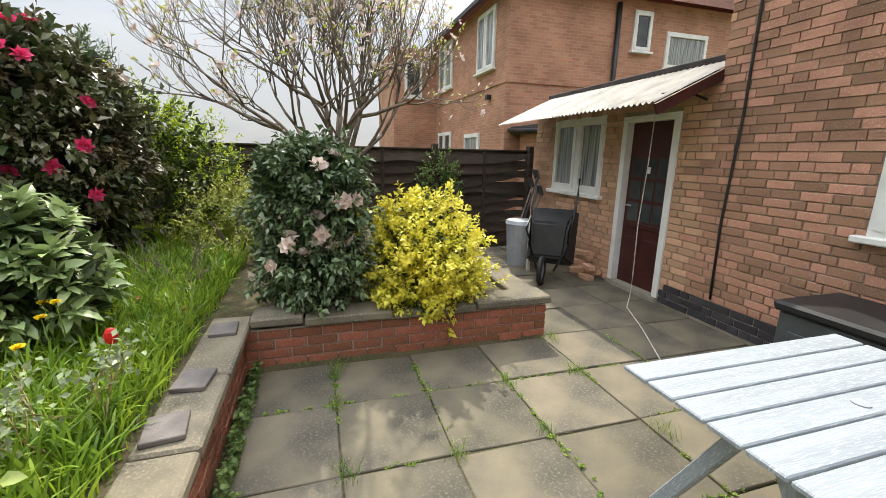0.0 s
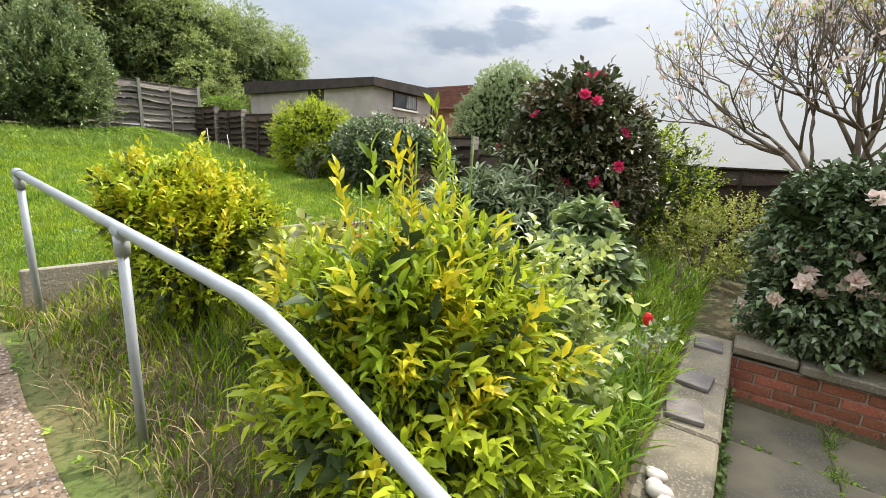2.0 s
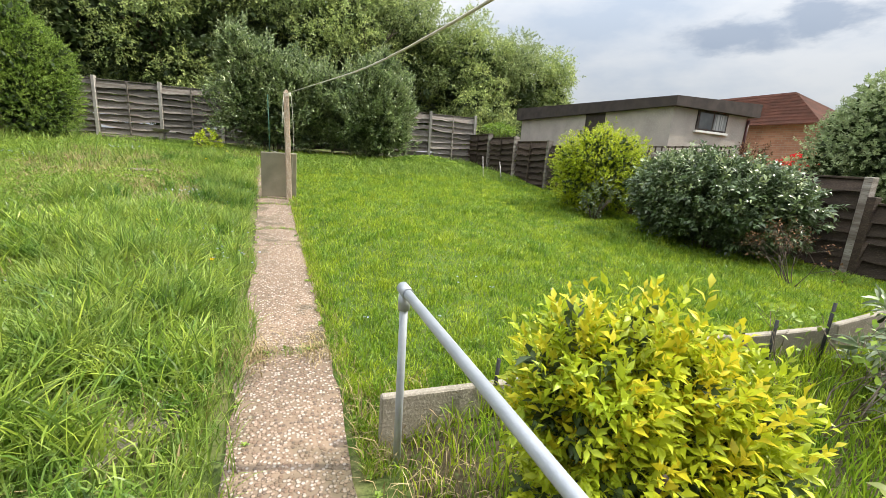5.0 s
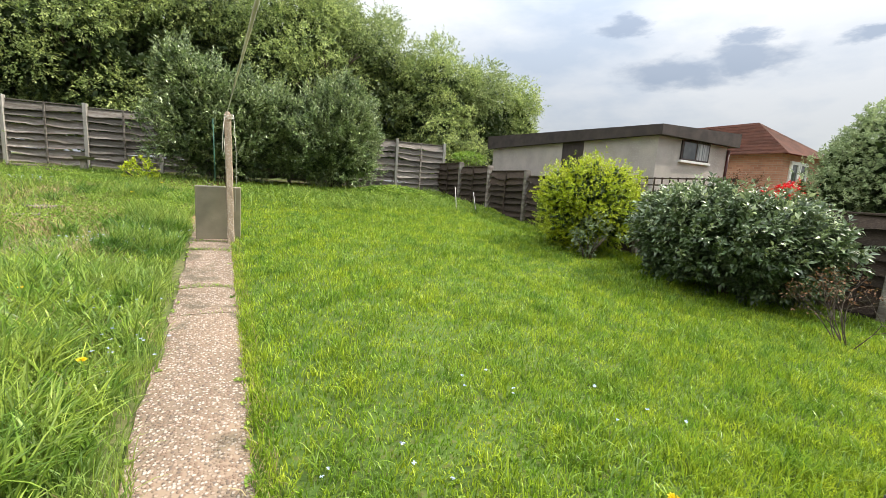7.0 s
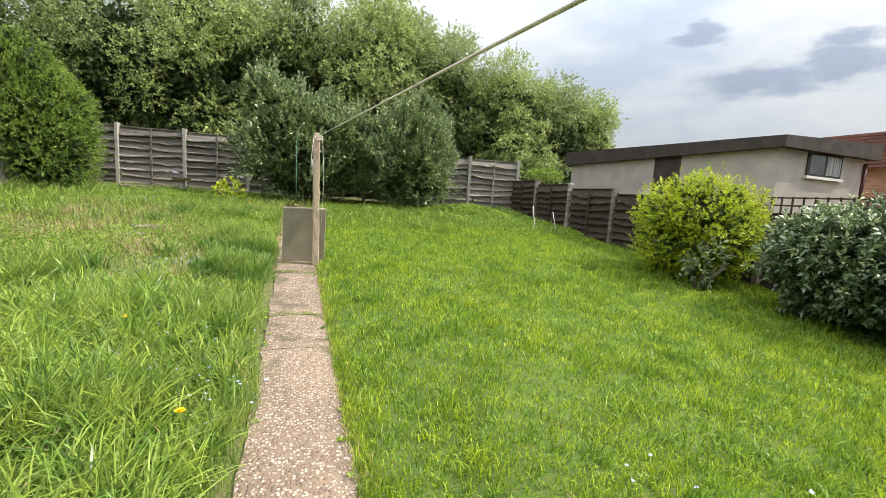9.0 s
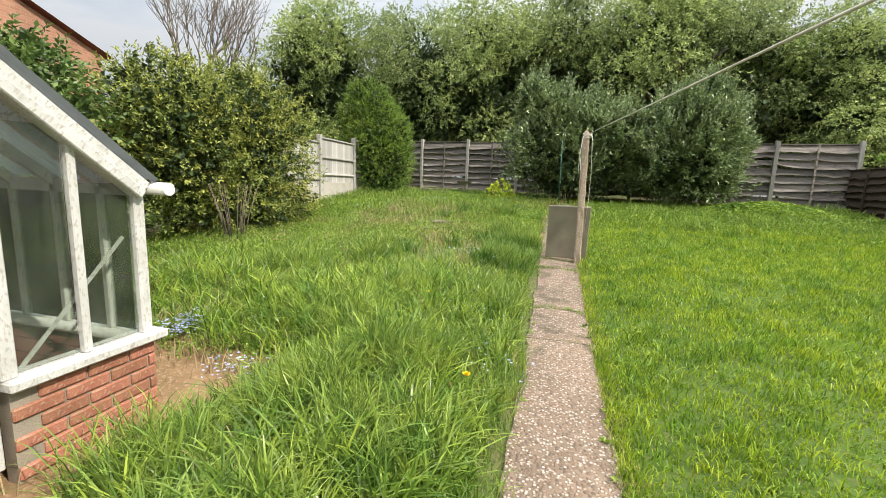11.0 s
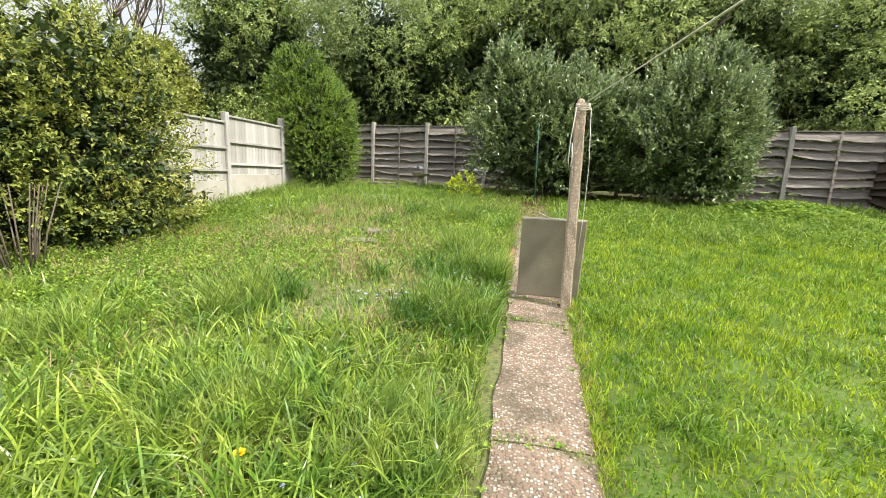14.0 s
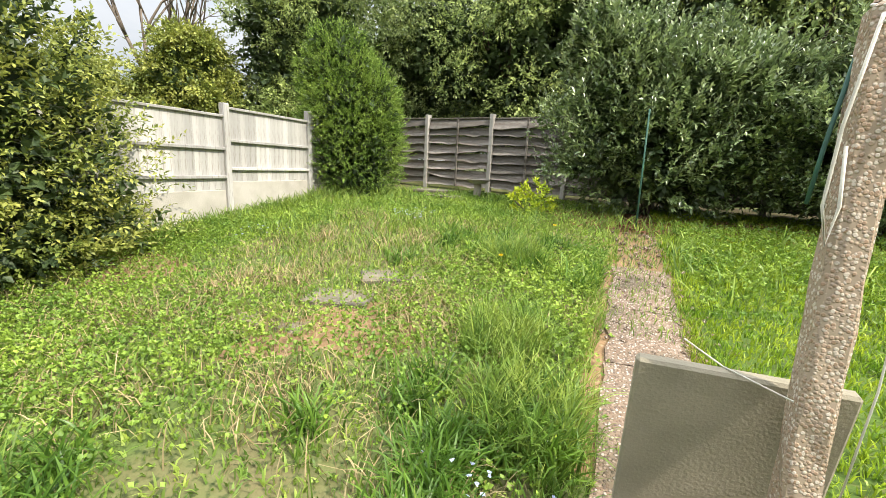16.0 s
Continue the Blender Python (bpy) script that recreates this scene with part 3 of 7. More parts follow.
def foliage(name, blobs, shoots, per, length, leaf, ratio, material, parent, seed, spread=0.9, up=0.4, wild=0.5, detail=1, shell=0.55, lump=0.12, floor=None, droop=0.25, label="", inset=1.0):
    """Leafy shoots: each carries leaves set round it in a spiral."""
    rng = np.random.default_rng(seed)
    P, U = in_blobs([(*b[:3], *(q * inset for q in b[3:])) for b in blobs], shoots, rng, shell, lump)
    if floor is not None:
        k = P[:, 2] > floor
        P, U = P[k], U[k]
    n = len(P)
    d = unit(U + np.array([0, 0, up]) + wild * rng.normal(size=(n, 3)))
    a = unit(np.cross(d, rng.normal(size=(n, 3))))
    b = np.cross(d, a)
    f = np.linspace(0.0, 1.0, per)[None, :, None]
    ang = (np.arange(per) * 2.4)[None, :, None] + rng.random((n, 1, 1)) * 6.28
    ln = length * (0.6 + 0.8 * rng.random((n, 1, 1)))
    Q = P[:, None] + d[:, None] * f * ln
    sp = spread * (1.25 - 0.6 * f)
    D = d[:, None] + sp * (np.cos(ang) * a[:, None] + np.sin(ang) * b[:, None]) + 0.15 * rng.normal(size=(n, per, 3))
    size = (leaf * (0.65 + 0.6 * rng.random((n, per)))).ravel()
    V, T = leaf_arrays(Q.reshape(-1, 3), D.reshape(-1, 3), size, ratio, rng, detail, droop)
    return child(name, mesh_from(name, V, T, material), parent, label)


def grass(name, X, Y, Z, h, w, material, label, seed, lean=0.5, wind=(0.0, 0.0), steps=2):
    """Tapering blades that rise, arch over and droop; steps is the number of joints below the tip."""
    rng = np.random.default_rng(seed)
    n = len(X)
    P = np.stack([X, Y, Z], -1)
    a = rng.random(n) * 6.283
    b = rng.random(n) * 6.283
    out = np.stack([np.cos(b) + wind[0], np.sin(b) + wind[1], np.zeros(n)], -1)
    S = np.stack([np.cos(a), np.sin(a), np.zeros(n)], -1)
    reach = (lean * (0.25 + 0.85 * rng.random(n)))[:, None]
    h, w = np.broadcast_to(h, (n,))[:, None], np.broadcast_to(w, (n,))[:, None]
    up = np.array([0, 0, 1.0])
    rows = []
    for k in range(steps + 1):
        t = k / (steps + 0.6)
        q = P + (up * (1.1 * t - 0.42 * np.minimum(reach, 1.4) * t ** 2.4) + out * reach * 0.75 * t ** 1.8) * h
        wide = w * (1.0 - 0.45 * t)
        rows += [q - S * wide, q + S * wide]
    tip = P + (up * (1.1 - 0.42 * np.minimum(reach, 1.4)) + out * reach * 0.75) * h
    V = np.stack(rows + [tip], 1).reshape(-1, 3)
    F = []
    for k in range(steps):
        c = 2 * k
        F += [[c, c + 1, c + 3], [c, c + 3, c + 2]]
    F = np.array(F + [[2 * steps, 2 * steps + 1, 2 * steps + 2]])
    T = (F[None] + (np.arange(n) * (2 * steps + 3))[:, None, None]).reshape(-1, 3)
    ob = new(name, mesh_from(name, V, T, material))
    return tagged(ob, label, "grass", kind="stuff")


def branches(bm, p, d, length, r, depth, rng, spread=0.6, up=0.1, kids=3, sides=5, tips=None, shrink=0.68):
    """A limb that forks into thinner ones."""
    pts = [Vector(p)]
    d = Vector(d).normalized()
    for i in range(3):
        d = (d + Vector(rng.normal(size=3)) * 0.13 + Vector((0, 0, up))).normalized()
        pts.append(pts[-1] + d * length / 3)
    tube(bm, pts, r, sides, r * 0.62)
    if depth == 0:
        if tips is not None:
            tips.append((pts[-1].copy(), d.copy()))
        return
    for k in range(kids):
        nd = (d + Vector(rng.normal(size=3)) * spread + Vector((0, 0, up))).normalized()
        branches(bm, pts[-1] if k < 2 else pts[2], nd, length * shrink * (0.8 + 0.4 * rng.random()), r * 0.6, depth - 1, rng, spread, up, kids, max(3, sides - 1), tips, shrink)


def flower(material, r=0.05, petals=7, layers=2):
    """A cupped flower of pointed petals, as one shared mesh."""
    rng = np.random.default_rng(5)
    P, D, S = [], [], []
    for l in range(layers):
        for k in range(petals):
            a = k * 6.283 / petals + l * 0.4
            D.append((math.cos(a), math.sin(a), 0.25 + 0.7 * l))
            P.append((0, 0, 0.0))
            S.append(r * (1 - 0.25 * l))
    V, T = leaf_arrays(np.array(P), np.array(D), np.array(S), 0.85, rng, 2, -0.1)
    return mesh_from("flower", V, T, material)


def flowers(me, spots, parent, rng, label=""):
    for p, u in spots:
        q = Vector(u).to_track_quat("Z", "Y").to_matrix().to_4x4()
        child("flower", me, parent, label, Matrix.Translation(p) @ q @ Matrix.Rotation(rng.random() * 6.28, 4, "Z"))

# ---- patio, path, walls ----
patio = thing("patio", 0, 0, 0, "worn buff concrete paving slabs with weedy joints", "paving", kind="structure")
slab_me = {}
rng = np.random.default_rng(3)
XJ = [0.38, 1.0, 1.63, 2.25, 2.88, 3.50, 4.1, 4.7, 5.3, 5.9, 6.5, 7.1]
YJ = [0.16, -0.44, -1.04, -1.64, -2.26, -2.86, -3.44, -4.0]
bmj = bx(0.34, 7.15, -4.0, 0.16, -0.3, -0.012)
part("bedding", bmj, M["soil"], patio, "dark soil in the joints")
slab = bx(-0.302, 0.302, -0.292, 0.292, -0.05, 0.0, bevel=0.005)
slab_data = bpy.data.meshes.new("paving_slab")
slab.to_mesh(slab_data)
slab.free()
slab_data.materials.append(M["slab"])
for i in range(len(XJ) - 1):
    for j in range(len(YJ) - 1):
        if XJ[i] > 3.3 and YJ[j] > -2.0:
            continue
        cx, cy = (XJ[i] + XJ[i + 1]) / 2, (YJ[j] + YJ[j + 1]) / 2
        sc = ((XJ[i + 1] - XJ[i]) / 0.613, (YJ[j] - YJ[j + 1]) / 0.593, 1)
        child("paving_slab", slab_data, patio, "", pose(cx, cy, rng.normal() * 0.003, rng.normal() * 0.4, rng.normal() * 0.4, rng.normal() * 0.5) @ Matrix.Diagonal((*sc, 1)))

path = thing("garden_path", 0, 0, 0, "pebbly concrete path with mossy joints rising through grass", "path", kind="structure")
PJ = [-0.9, 0.25, 1.35, 2.9, 4.6, 7.2, 8.02, 9.5, 10.05, 11.4, 12.3, 13.4]
for a, b in zip(PJ, PJ[1:]):
    bm = bmesh.new()
    n = max(4, int((b - a) / 0.16))
    rows = []
    for k in range(n + 1):
        y = a + 0.006 + (b - a - 0.012) * k / n
        px = -0.09 * float(np.clip((5.0 - y) / 2.7, 0, 1))
        rows.append([bm.verts.new((x + px, y, float(zp(y)) + dz)) for x, dz in ((-0.245 + rng.normal() * 0.008, -0.08), (-0.24 + rng.normal() * 0.014, 0.0), (0.0, 0.008), (0.305 + rng.normal() * 0.008, 0.0), (0.315, -0.08))])
    for u, v in zip(rows, rows[1:]):
        for k in range(4):
            bm.faces.new((u[k], u[k + 1], v[k + 1], v[k]))
    bm.faces.new(rows[0][::-1])
    bm.faces.new(rows[-1])
    part("path_slab", bm, M["path"], path)


def brick_data(name, l, w, h, material, bevel=0.005):
    bm = bx(-l / 2, l / 2, -w / 2, w / 2, -h / 2, h / 2, bevel=bevel)
    me = bpy.data.meshes.new(name)
    bm.to_mesh(me)
    bm.free()
    me.materials.append(material)
    return me


def brick_run(parent, p0, axis, length, courses, me, z0=0.0, pitch=0.225, rise=0.075, skip=None, rng=rng, face=0.0):
    """Courses of bricks in stretcher bond along x or y."""
    made = 0
    for c in range(courses):
        off = 0.0 if c % 2 == 0 else pitch / 2
        s = -off
        while s < length - 0.02:
            a, b = max(s, 0), min(s + pitch - 0.01, length)
            s += pitch
            if b - a < 0.03 or (skip and skip((a + b) / 2, z0 + (c + 0.5) * rise)):
                continue
            mid = (a + b) / 2
            k = (b - a) / 0.215
            jut = rng.normal() * 0.002 + face
            m = pose(p0[0] + (mid if axis == "x" else 0), p0[1] + (mid if axis == "y" else 0), z0 + (c + 0.5) * rise, 0, 0, 0 if axis == "x" else 90)
            child("brick", me, parent, "", m @ pose(0, jut, 0) @ Matrix.Diagonal((k, 1, 1, 1)))
            made += 1
    return made


gb = brick_data("brick", 0.215, 0.10, 0.066, M["brick"])
wall = thing("patio_wall", 0, 0, 0, "low red brick retaining wall with concrete coping", "wall", kind="structure")
part("core", bx(3.47, 3.57, -2.26, 0.3, -0.1, 0.325), M["mortar"], wall)
brick_run(wall, (3.51, -2.28), "y", 2.45, 4, gb, 0.015)
part("core", bx(3.49, 7.0, -2.27, -2.19, -0.1, 0.325), M["mortar"], wall)
brick_run(wall, (3.47, -2.23), "x", 2.6, 4, gb, 0.015)
part("core", bx(0.9, 3.52, 0.18, 0.26, -0.1, 0.325), M["mortar"], wall)
brick_run(wall, (0.9, 0.215), "x", 2.6, 4, gb, 0.015)
part("core", bx(0.88, 0.98, 0.22, 0.9, -0.1, 0.325), M["mortar"], wall)
for a, b in ((-2.31, -1.62), (-1.61, -0.92), (-0.91, -0.25), (-0.24, 0.12)):
    part("coping_stone", bx(3.43, 3.70, a, b, 0.318, 0.385, bevel=0.012), M["coping"], wall, m=pose(0, 0, rng.normal() * 0.003, 0, rng.normal() * 0.4, 0))
for a, b in ((0.87, 1.5), (1.51, 2.12), (2.13, 2.75), (2.76, 3.62)):
    part("coping_stone", bx(a, b, 0.13, 0.40, 0.318, 0.385, bevel=0.012), M["coping"], wall, m=pose(0, 0, rng.normal() * 0.003, rng.normal() * 0.4, 0, 0))
for a, b in ((3.71, 4.4), (4.41, 5.1), (5.11, 6.1)):
    part("coping_stone", bx(a, b, -2.31, -2.05, 0.318, 0.385, bevel=0.012), M["coping"], wall)

# kerb boards that hold up the lawn
kerb = thing("concrete_kerb", 0, 0, 0, "rough grey concrete kerb boards set on edge", "kerb", kind="structure")
for a, b, ya, yb, z, tilt in ((0.40, 1.32, 3.60, 3.56, 0.80, -2), (1.34, 1.90, 3.54, 3.50, 0.92, 3), (1.92, 2.62, 3.44, 3.46, 0.93, -7), (2.74, 3.70, 3.50, 3.40, 0.88, 5), (3.74, 4.85, 3.38, 3.42, 0.92, -3)):
    ang = math.degrees(math.atan2(yb - ya, b - a))
    part("kerb_board", bx(0, b - a, -0.025, 0.025, -0.5, 0.0, bevel=0.008), M["concrete"], kerb, m=pose(a, ya, z, tilt, rng.normal() * 1.2, ang))
for x, y, z in ((2.70, 3.40, 0.96),):
    part("stake", bx(-0.016, 0.016, -0.012, 0.012, -0.6, 0.0, bevel=0.004), M["darkwood"], kerb, "dark wooden stake", pose(x, y, z, 0, rng.normal() * 3, 0))

# ---- hand rail ----
rail = thing("hand_rail", 0.45, 3.43, float(zp(3.43)), "grey galvanised pipe handrail beside the path", "handrail")


def rel(ob, pts):
    return [tuple(Vector(p) - ob.matrix_basis.translation) for p in pts]


RAIL = [(0.44, 3.44, 1.375), (0.455, 1.98, 1.285), (0.458, 1.16, 1.236), (0.458, 1.06, 1.219), (0.458, 0.96, 1.187), (0.458, 0.6, 1.042), (0.455, 0.1, 0.845), (0.45, -0.12, 0.757)]
part("pipe", tube(bmesh.new(), rel(rail, RAIL), 0.0195, 14), M["galv"], rail)
for x, y, zt in ((0.44, 3.44, 1.375), (0.455, 1.98, 1.275), (0.45, -0.1, 0.765)):
    part("upright", tube(bmesh.new(), rel(rail, [(x, y, float(G(x, y)) - 0.1), (x, y, zt)]), 0.0175, 12), M["galv"], rail)
    part("fitting", tube(bmesh.new(), rel(rail, [(x, y, zt - 0.085), (x, y, zt - 0.012)]), 0.0245, 12), M["galv"], rail, "cast pipe fitting")
    part("fitting", tube(bmesh.new(), rel(rail, [(x, y - 0.045, zt - 0.003), (x, y + 0.03, zt + 0.003)]), 0.0255, 12), M["galv"], rail, "cast pipe fitting")

# ---- clothes post and slab ----
post = thing("clothes_post", 0.292, 9.92, 1.0, "leaning pebbly concrete washing line post tied with cord", "post")
lean = pose(0, 0, 0, -2.0, -0.7, 0)
bm = bx(-0.046, 0.046, -0.046, 0.046, -0.2, 1.83, bevel=0.012)
bmesh.ops.subdivide_edges(bm, edges=[e for e in bm.edges if abs(e.verts[0].co.z - e.verts[1].co.z) > 1], cuts=14)
for v in bm.verts:
    v.co.x += random.gauss(0, 0.003)
    v.co.y += random.gauss(0, 0.003)
part("shaft", bm, M["postconc"], post, m=lean)
bm = bmesh.new()
bmesh.ops.create_cone(bm, cap_ends=True, segments=10, radius1=0.047, radius2=0.022, depth=0.05, matrix=pose(0, 0, 1.852))
bmesh.ops.bevel(bm, geom=bm.edges[:], offset=0.01, segments=2, affect="EDGES")
part("cap", bm, M["postconc"], post, m=lean)
slabst = thing("leaning_slab", 0.13, 10.17, 1.0, "mossy grey paving slab propped upright behind the post", "slab")
part("slab_body", bx(-0.3, 0.3, -0.025, 0.025, 0.0, 0.81, bevel=0.01), M["slabdark"], slabst, m=pose(0, 0, 0, 9, 0, 2))
line = thing("washing_line", 0.25, 9.96, 2.85, "pale plastic cord washing line sagging towards the house", "washing line")
def line_z(y):
    """Height of the slack line between the post and the house wall."""
    if y > 3.5:
        return 2.21 + 0.0927 * (y - 3.5)
    if y > 2.0:
        return 2.14 + 0.0311 * (y - 2.0) ** 2
    return 2.14 + 0.56 * ((2.0 - y) / 5.95) ** 2


pts = [(-0.05 * k / 60, -13.82 * k / 60, line_z(9.87 - 13.82 * k / 60) - 2.85) for k in range(61)]
part("cord", tube(bmesh.new(), pts, 0.0026, 6), M["rope"], line)


# ---- fences ----
def waney_fence(name, p0, p1, zt, height, material, label, panels, boards=9, postmat=None, cover=1.16):
    """Overlapping wavy-edged boards between posts."""
    p0, p1 = Vector(p0), Vector(p1)
    d = p1 - p0
    ob = thing(name, p0.x, p0.y, 0, label, "fence", rz=math.degrees(math.atan2(d.y, d.x)))
    ln = d.length
    pw = ln / panels
    rg = np.random.default_rng(len(name) + panels)
    datas = []
    for k in range(5):
        n = 9
        top = 0.5 * rg.normal(size=n) * 0.006
        bot = np.cumsum(rg.normal(size=n)) * 0.026
        bot -= bot.mean()
        hh = height / boards * cover
        bm = bmesh.new()
        r = []
        for i in range(n):
            x = (pw - 0.06) * i / (n - 1)
            r.append([bm.verts.new(c) for c in ((x, -0.088, bot[i] - hh / 2), (x, -0.062, bot[i] - hh / 2 - 0.004), (x, 0.024, top[i] + hh / 2), (x, 0.010, top[i] + hh / 2))])
        for u, v in zip(r, r[1:]):
            for q in range(4):
                bm.faces.new((u[q], v[q], v[(q + 1) % 4], u[(q + 1) % 4]))
        bm.faces.new(r[0])
        bm.faces.new(r[-1][::-1])
        me = bpy.data.meshes.new("fence_board")
        bm.to_mesh(me)
        bm.free()
        me.materials.append(material)
        datas.append(me)
    for k in range(panels):
        z = np.interp(k + 0.5, [0, panels], zt)
        for j in range(boards):
            zc = z - height + (j + 0.5) * height / boards
            child("fence_board", datas[int(rg.integers(5))], ob, "", pose(k * pw + 0.03, 0.004 * rg.normal(), zc, 0, rg.normal() * 0.25, 0))
        part("capping", bx(k * pw + 0.02, (k + 1) * pw - 0.02, -0.03, 0.035, z, z + 0.03, bevel=0.005), material, ob)
        part("batten", bx(k * pw + pw * 0.5 - 0.022, k * pw + pw * 0.5 + 0.022, -0.118, -0.084, z - height, z - 0.01, bevel=0.004), material, ob)
    for k in range(panels + 1):
        z = np.interp(k, [0, panels], zt)
        part("fence_post", bx(k * pw - 0.045, k * pw + 0.045, -0.125, 0.035, z - height - 0.4, z + 0.1, bevel=0.008), postmat or material, ob)
    return ob


waney_fence("back_fence", (-6.6, 18.68), (7.35, 16.8), (3.55, 3.42), 1.6, M["greywood"], "weathered grey overlap board fence along the back hedge", 8, 8, M["palepost"], 0.94)
waney_fence("side_fence", (7.25, 16.9), (7.22, 4.78), (2.85, 1.93), 1.55, M["darkwood"], "dark brown overlap board side fence beside the lawn", 7, 9, M["greywood"])
waney_fence("side_fence", (7.22, 4.7), (7.2, -4.0), (1.68, 1.66), 1.75, M["darkwood"], "dark brown overlap board fence behind the patio bed", 5, 10)

lf = thing("pale_fence", -6.1, 0, 0, "pale vertical feather edge fence with concrete gravel boards", "fence")
board = bpy.data.meshes.new("fence_board")
bm = bmesh.new()
vs = [bm.verts.new(c) for c in ((0.012, 0, 0), (0.012, 0.13, 0), (-0.012, 0.13, 0), (0.004, 0, 0), (0.012, 0, 1.13), (0.012, 0.13, 1.13), (-0.012, 0.13, 1.13), (0.004, 0, 1.13))]
for f in ((0, 1, 2, 3), (7, 6, 5, 4), (0, 4, 5, 1), (1, 5, 6, 2), (2, 6, 7, 3), (3, 7, 4, 0)):
    bm.faces.new([vs[i] for i in f])
bm.to_mesh(board)
bm.free()
board.materials.append(M["palewood"])
for k, (ya, yb) in enumerate(((9.7, 11.55), (11.6, 13.42), (13.52, 15.34), (15.4, 17.2))):
    zb = 1.685 + 0.13 * (k - 1.5)
    part("gravel_board", bx(-0.03, 0.02, ya, yb, zb - 0.3, zb + 0.24, bevel=0.006), M["gravel"], lf)
    y = ya
    while y < yb - 0.06:
        child("fence_board", board, lf, "", pose(0, y, zb + 0.24 + random.gauss(0, 0.006)))
        y += 0.108
    for z in (zb + 0.42, zb + 0.86):
        part("rail", bx(0.014, 0.06, ya, yb, z, z + 0.05, bevel=0.008), M["palewood"], lf)
    part("capping", bx(-0.03, 0.05, ya, yb, zb + 1.36, zb + 1.40, bevel=0.006), M["palewood"], lf)
    part("fence_post", bx(-0.055, 0.07, yb, yb + 0.1, zb - 0.5, zb + 1.58, bevel=0.012), M["palewood"], lf)

# ---- house and outhouse ----
def window(name, x0, x1, z0, z1, y, parent=None, lights=2, label="white framed window with drawn net curtains", depth=0.09, pane="darkglass", at=None):
    """A framed window in a wall facing +y; lights is the number of casements."""
    ob = thing(name, 0, 0, 0, label, "window", kind="structure") if parent is None else None
    if ob is None:
        ob = new(name)
        ob.parent = parent
    if at is not None:
        ob.matrix_basis = at
    w = (x1 - x0) / lights
    fr = bmesh.new()
    box(fr, x0, x1, y - depth, y, z0, z0 + 0.06)
    box(fr, x0, x1, y - depth, y, z1 - 0.06, z1)
    box(fr, x0, x0 + 0.06, y - depth, y - 0.002, z0 + 0.06, z1 - 0.06)
    box(fr, x1 - 0.06, x1, y - depth, y - 0.002, z0 + 0.06, z1 - 0.06)
    for k in range(1, lights):
        box(fr, x0 + k * w - 0.035, x0 + k * w + 0.035, y - depth, y - 0.004, z0 + 0.06, z1 - 0.06)
    part("window_frame", fr, M["white"], ob)
    for k in range(lights):
        a, b = x0 + k * w + 0.035, x0 + (k + 1) * w - 0.035
        cs = bmesh.new()
        box(cs, a, b, y - 0.06, y + 0.012, z0 + 0.045, z0 + 0.11)
        box(cs, a, b, y - 0.06, y + 0.012, z1 - 0.11, z1 - 0.045)
        box(cs, a, a + 0.06, y - 0.06, y + 0.011, z0 + 0.11, z1 - 0.11)
        box(cs, b - 0.06, b, y - 0.06, y + 0.011, z0 + 0.11, z1 - 0.11)
        part("casement", cs, M["white"], ob)
        part("pane", bx(a + 0.05, b - 0.05, y - 0.035, y - 0.028, z0 + 0.1, z1 - 0.1), M[pane], ob, "reflecting pane")
    part("window_sill", bx(x0 - 0.06, x1 + 0.06, y - 0.1, y + 0.07, z0 - 0.05, z0, bevel=0.008), M["white"], ob)
    return ob


house = thing("house_wall", 0, 0, 0, "mottled red brick rear wall of the two storey house", "house", kind="structure")
part("core", bx(-9, 3.57, -10, -4.2, -0.3, 5.4), M["mortar"], house)
part("core", bx(3.57, 6.95, -4.6, -4.2, -0.3, 2.3), M["mortar"], house)
for x0, x1, top, hole in ((-9, 0.9, 5.4, None), (0.9, 2.26, 5.4, (1.05, 2.35)), (2.26, 3.57, 5.4, None), (3.57, 3.955, 2.3, None), (3.955, 4.795, 2.3, (-0.3, 2.07)), (4.795, 5.14, 2.3, None), (5.14, 6.36, 2.3, (1.04, 2.13)), (6.36, 6.95, 2.3, None)):
    for za, zb in ([(-0.3, top)] if hole is None else [(-0.3, hole[0]), (hole[1], top)]):
        if zb - za > 0.01:
            part("mortar_bed", bx(x0, x1, -4.2, -4.012, za, zb), M["mortar"], house)
bm = bmesh.new()
rv = [bm.verts.new(c) for c in ((-9.4, -3.6, 5.3), (3.9, -3.6, 5.3), (3.9, -7, 7.6), (-9.4, -7, 7.6), (-9.4, -10.4, 5.3), (3.9, -10.4, 5.3))]
bm.faces.new(rv[:4])
bm.faces.new((rv[3], rv[2], rv[5], rv[4]))
bmesh.ops.solidify(bm, geom=bm.faces[:], thickness=0.12)
part("roof", bm, M["tile"], house)
part("cable", tube(bmesh.new(), [(3.31, -3.985, 0.27), (3.33, -3.985, 1.0), (3.29, -3.985, 2.0), (3.30, -3.985, 3.2), (3.27, -3.985, 5.2)], 0.012, 6), M["black"], house, "black cable")


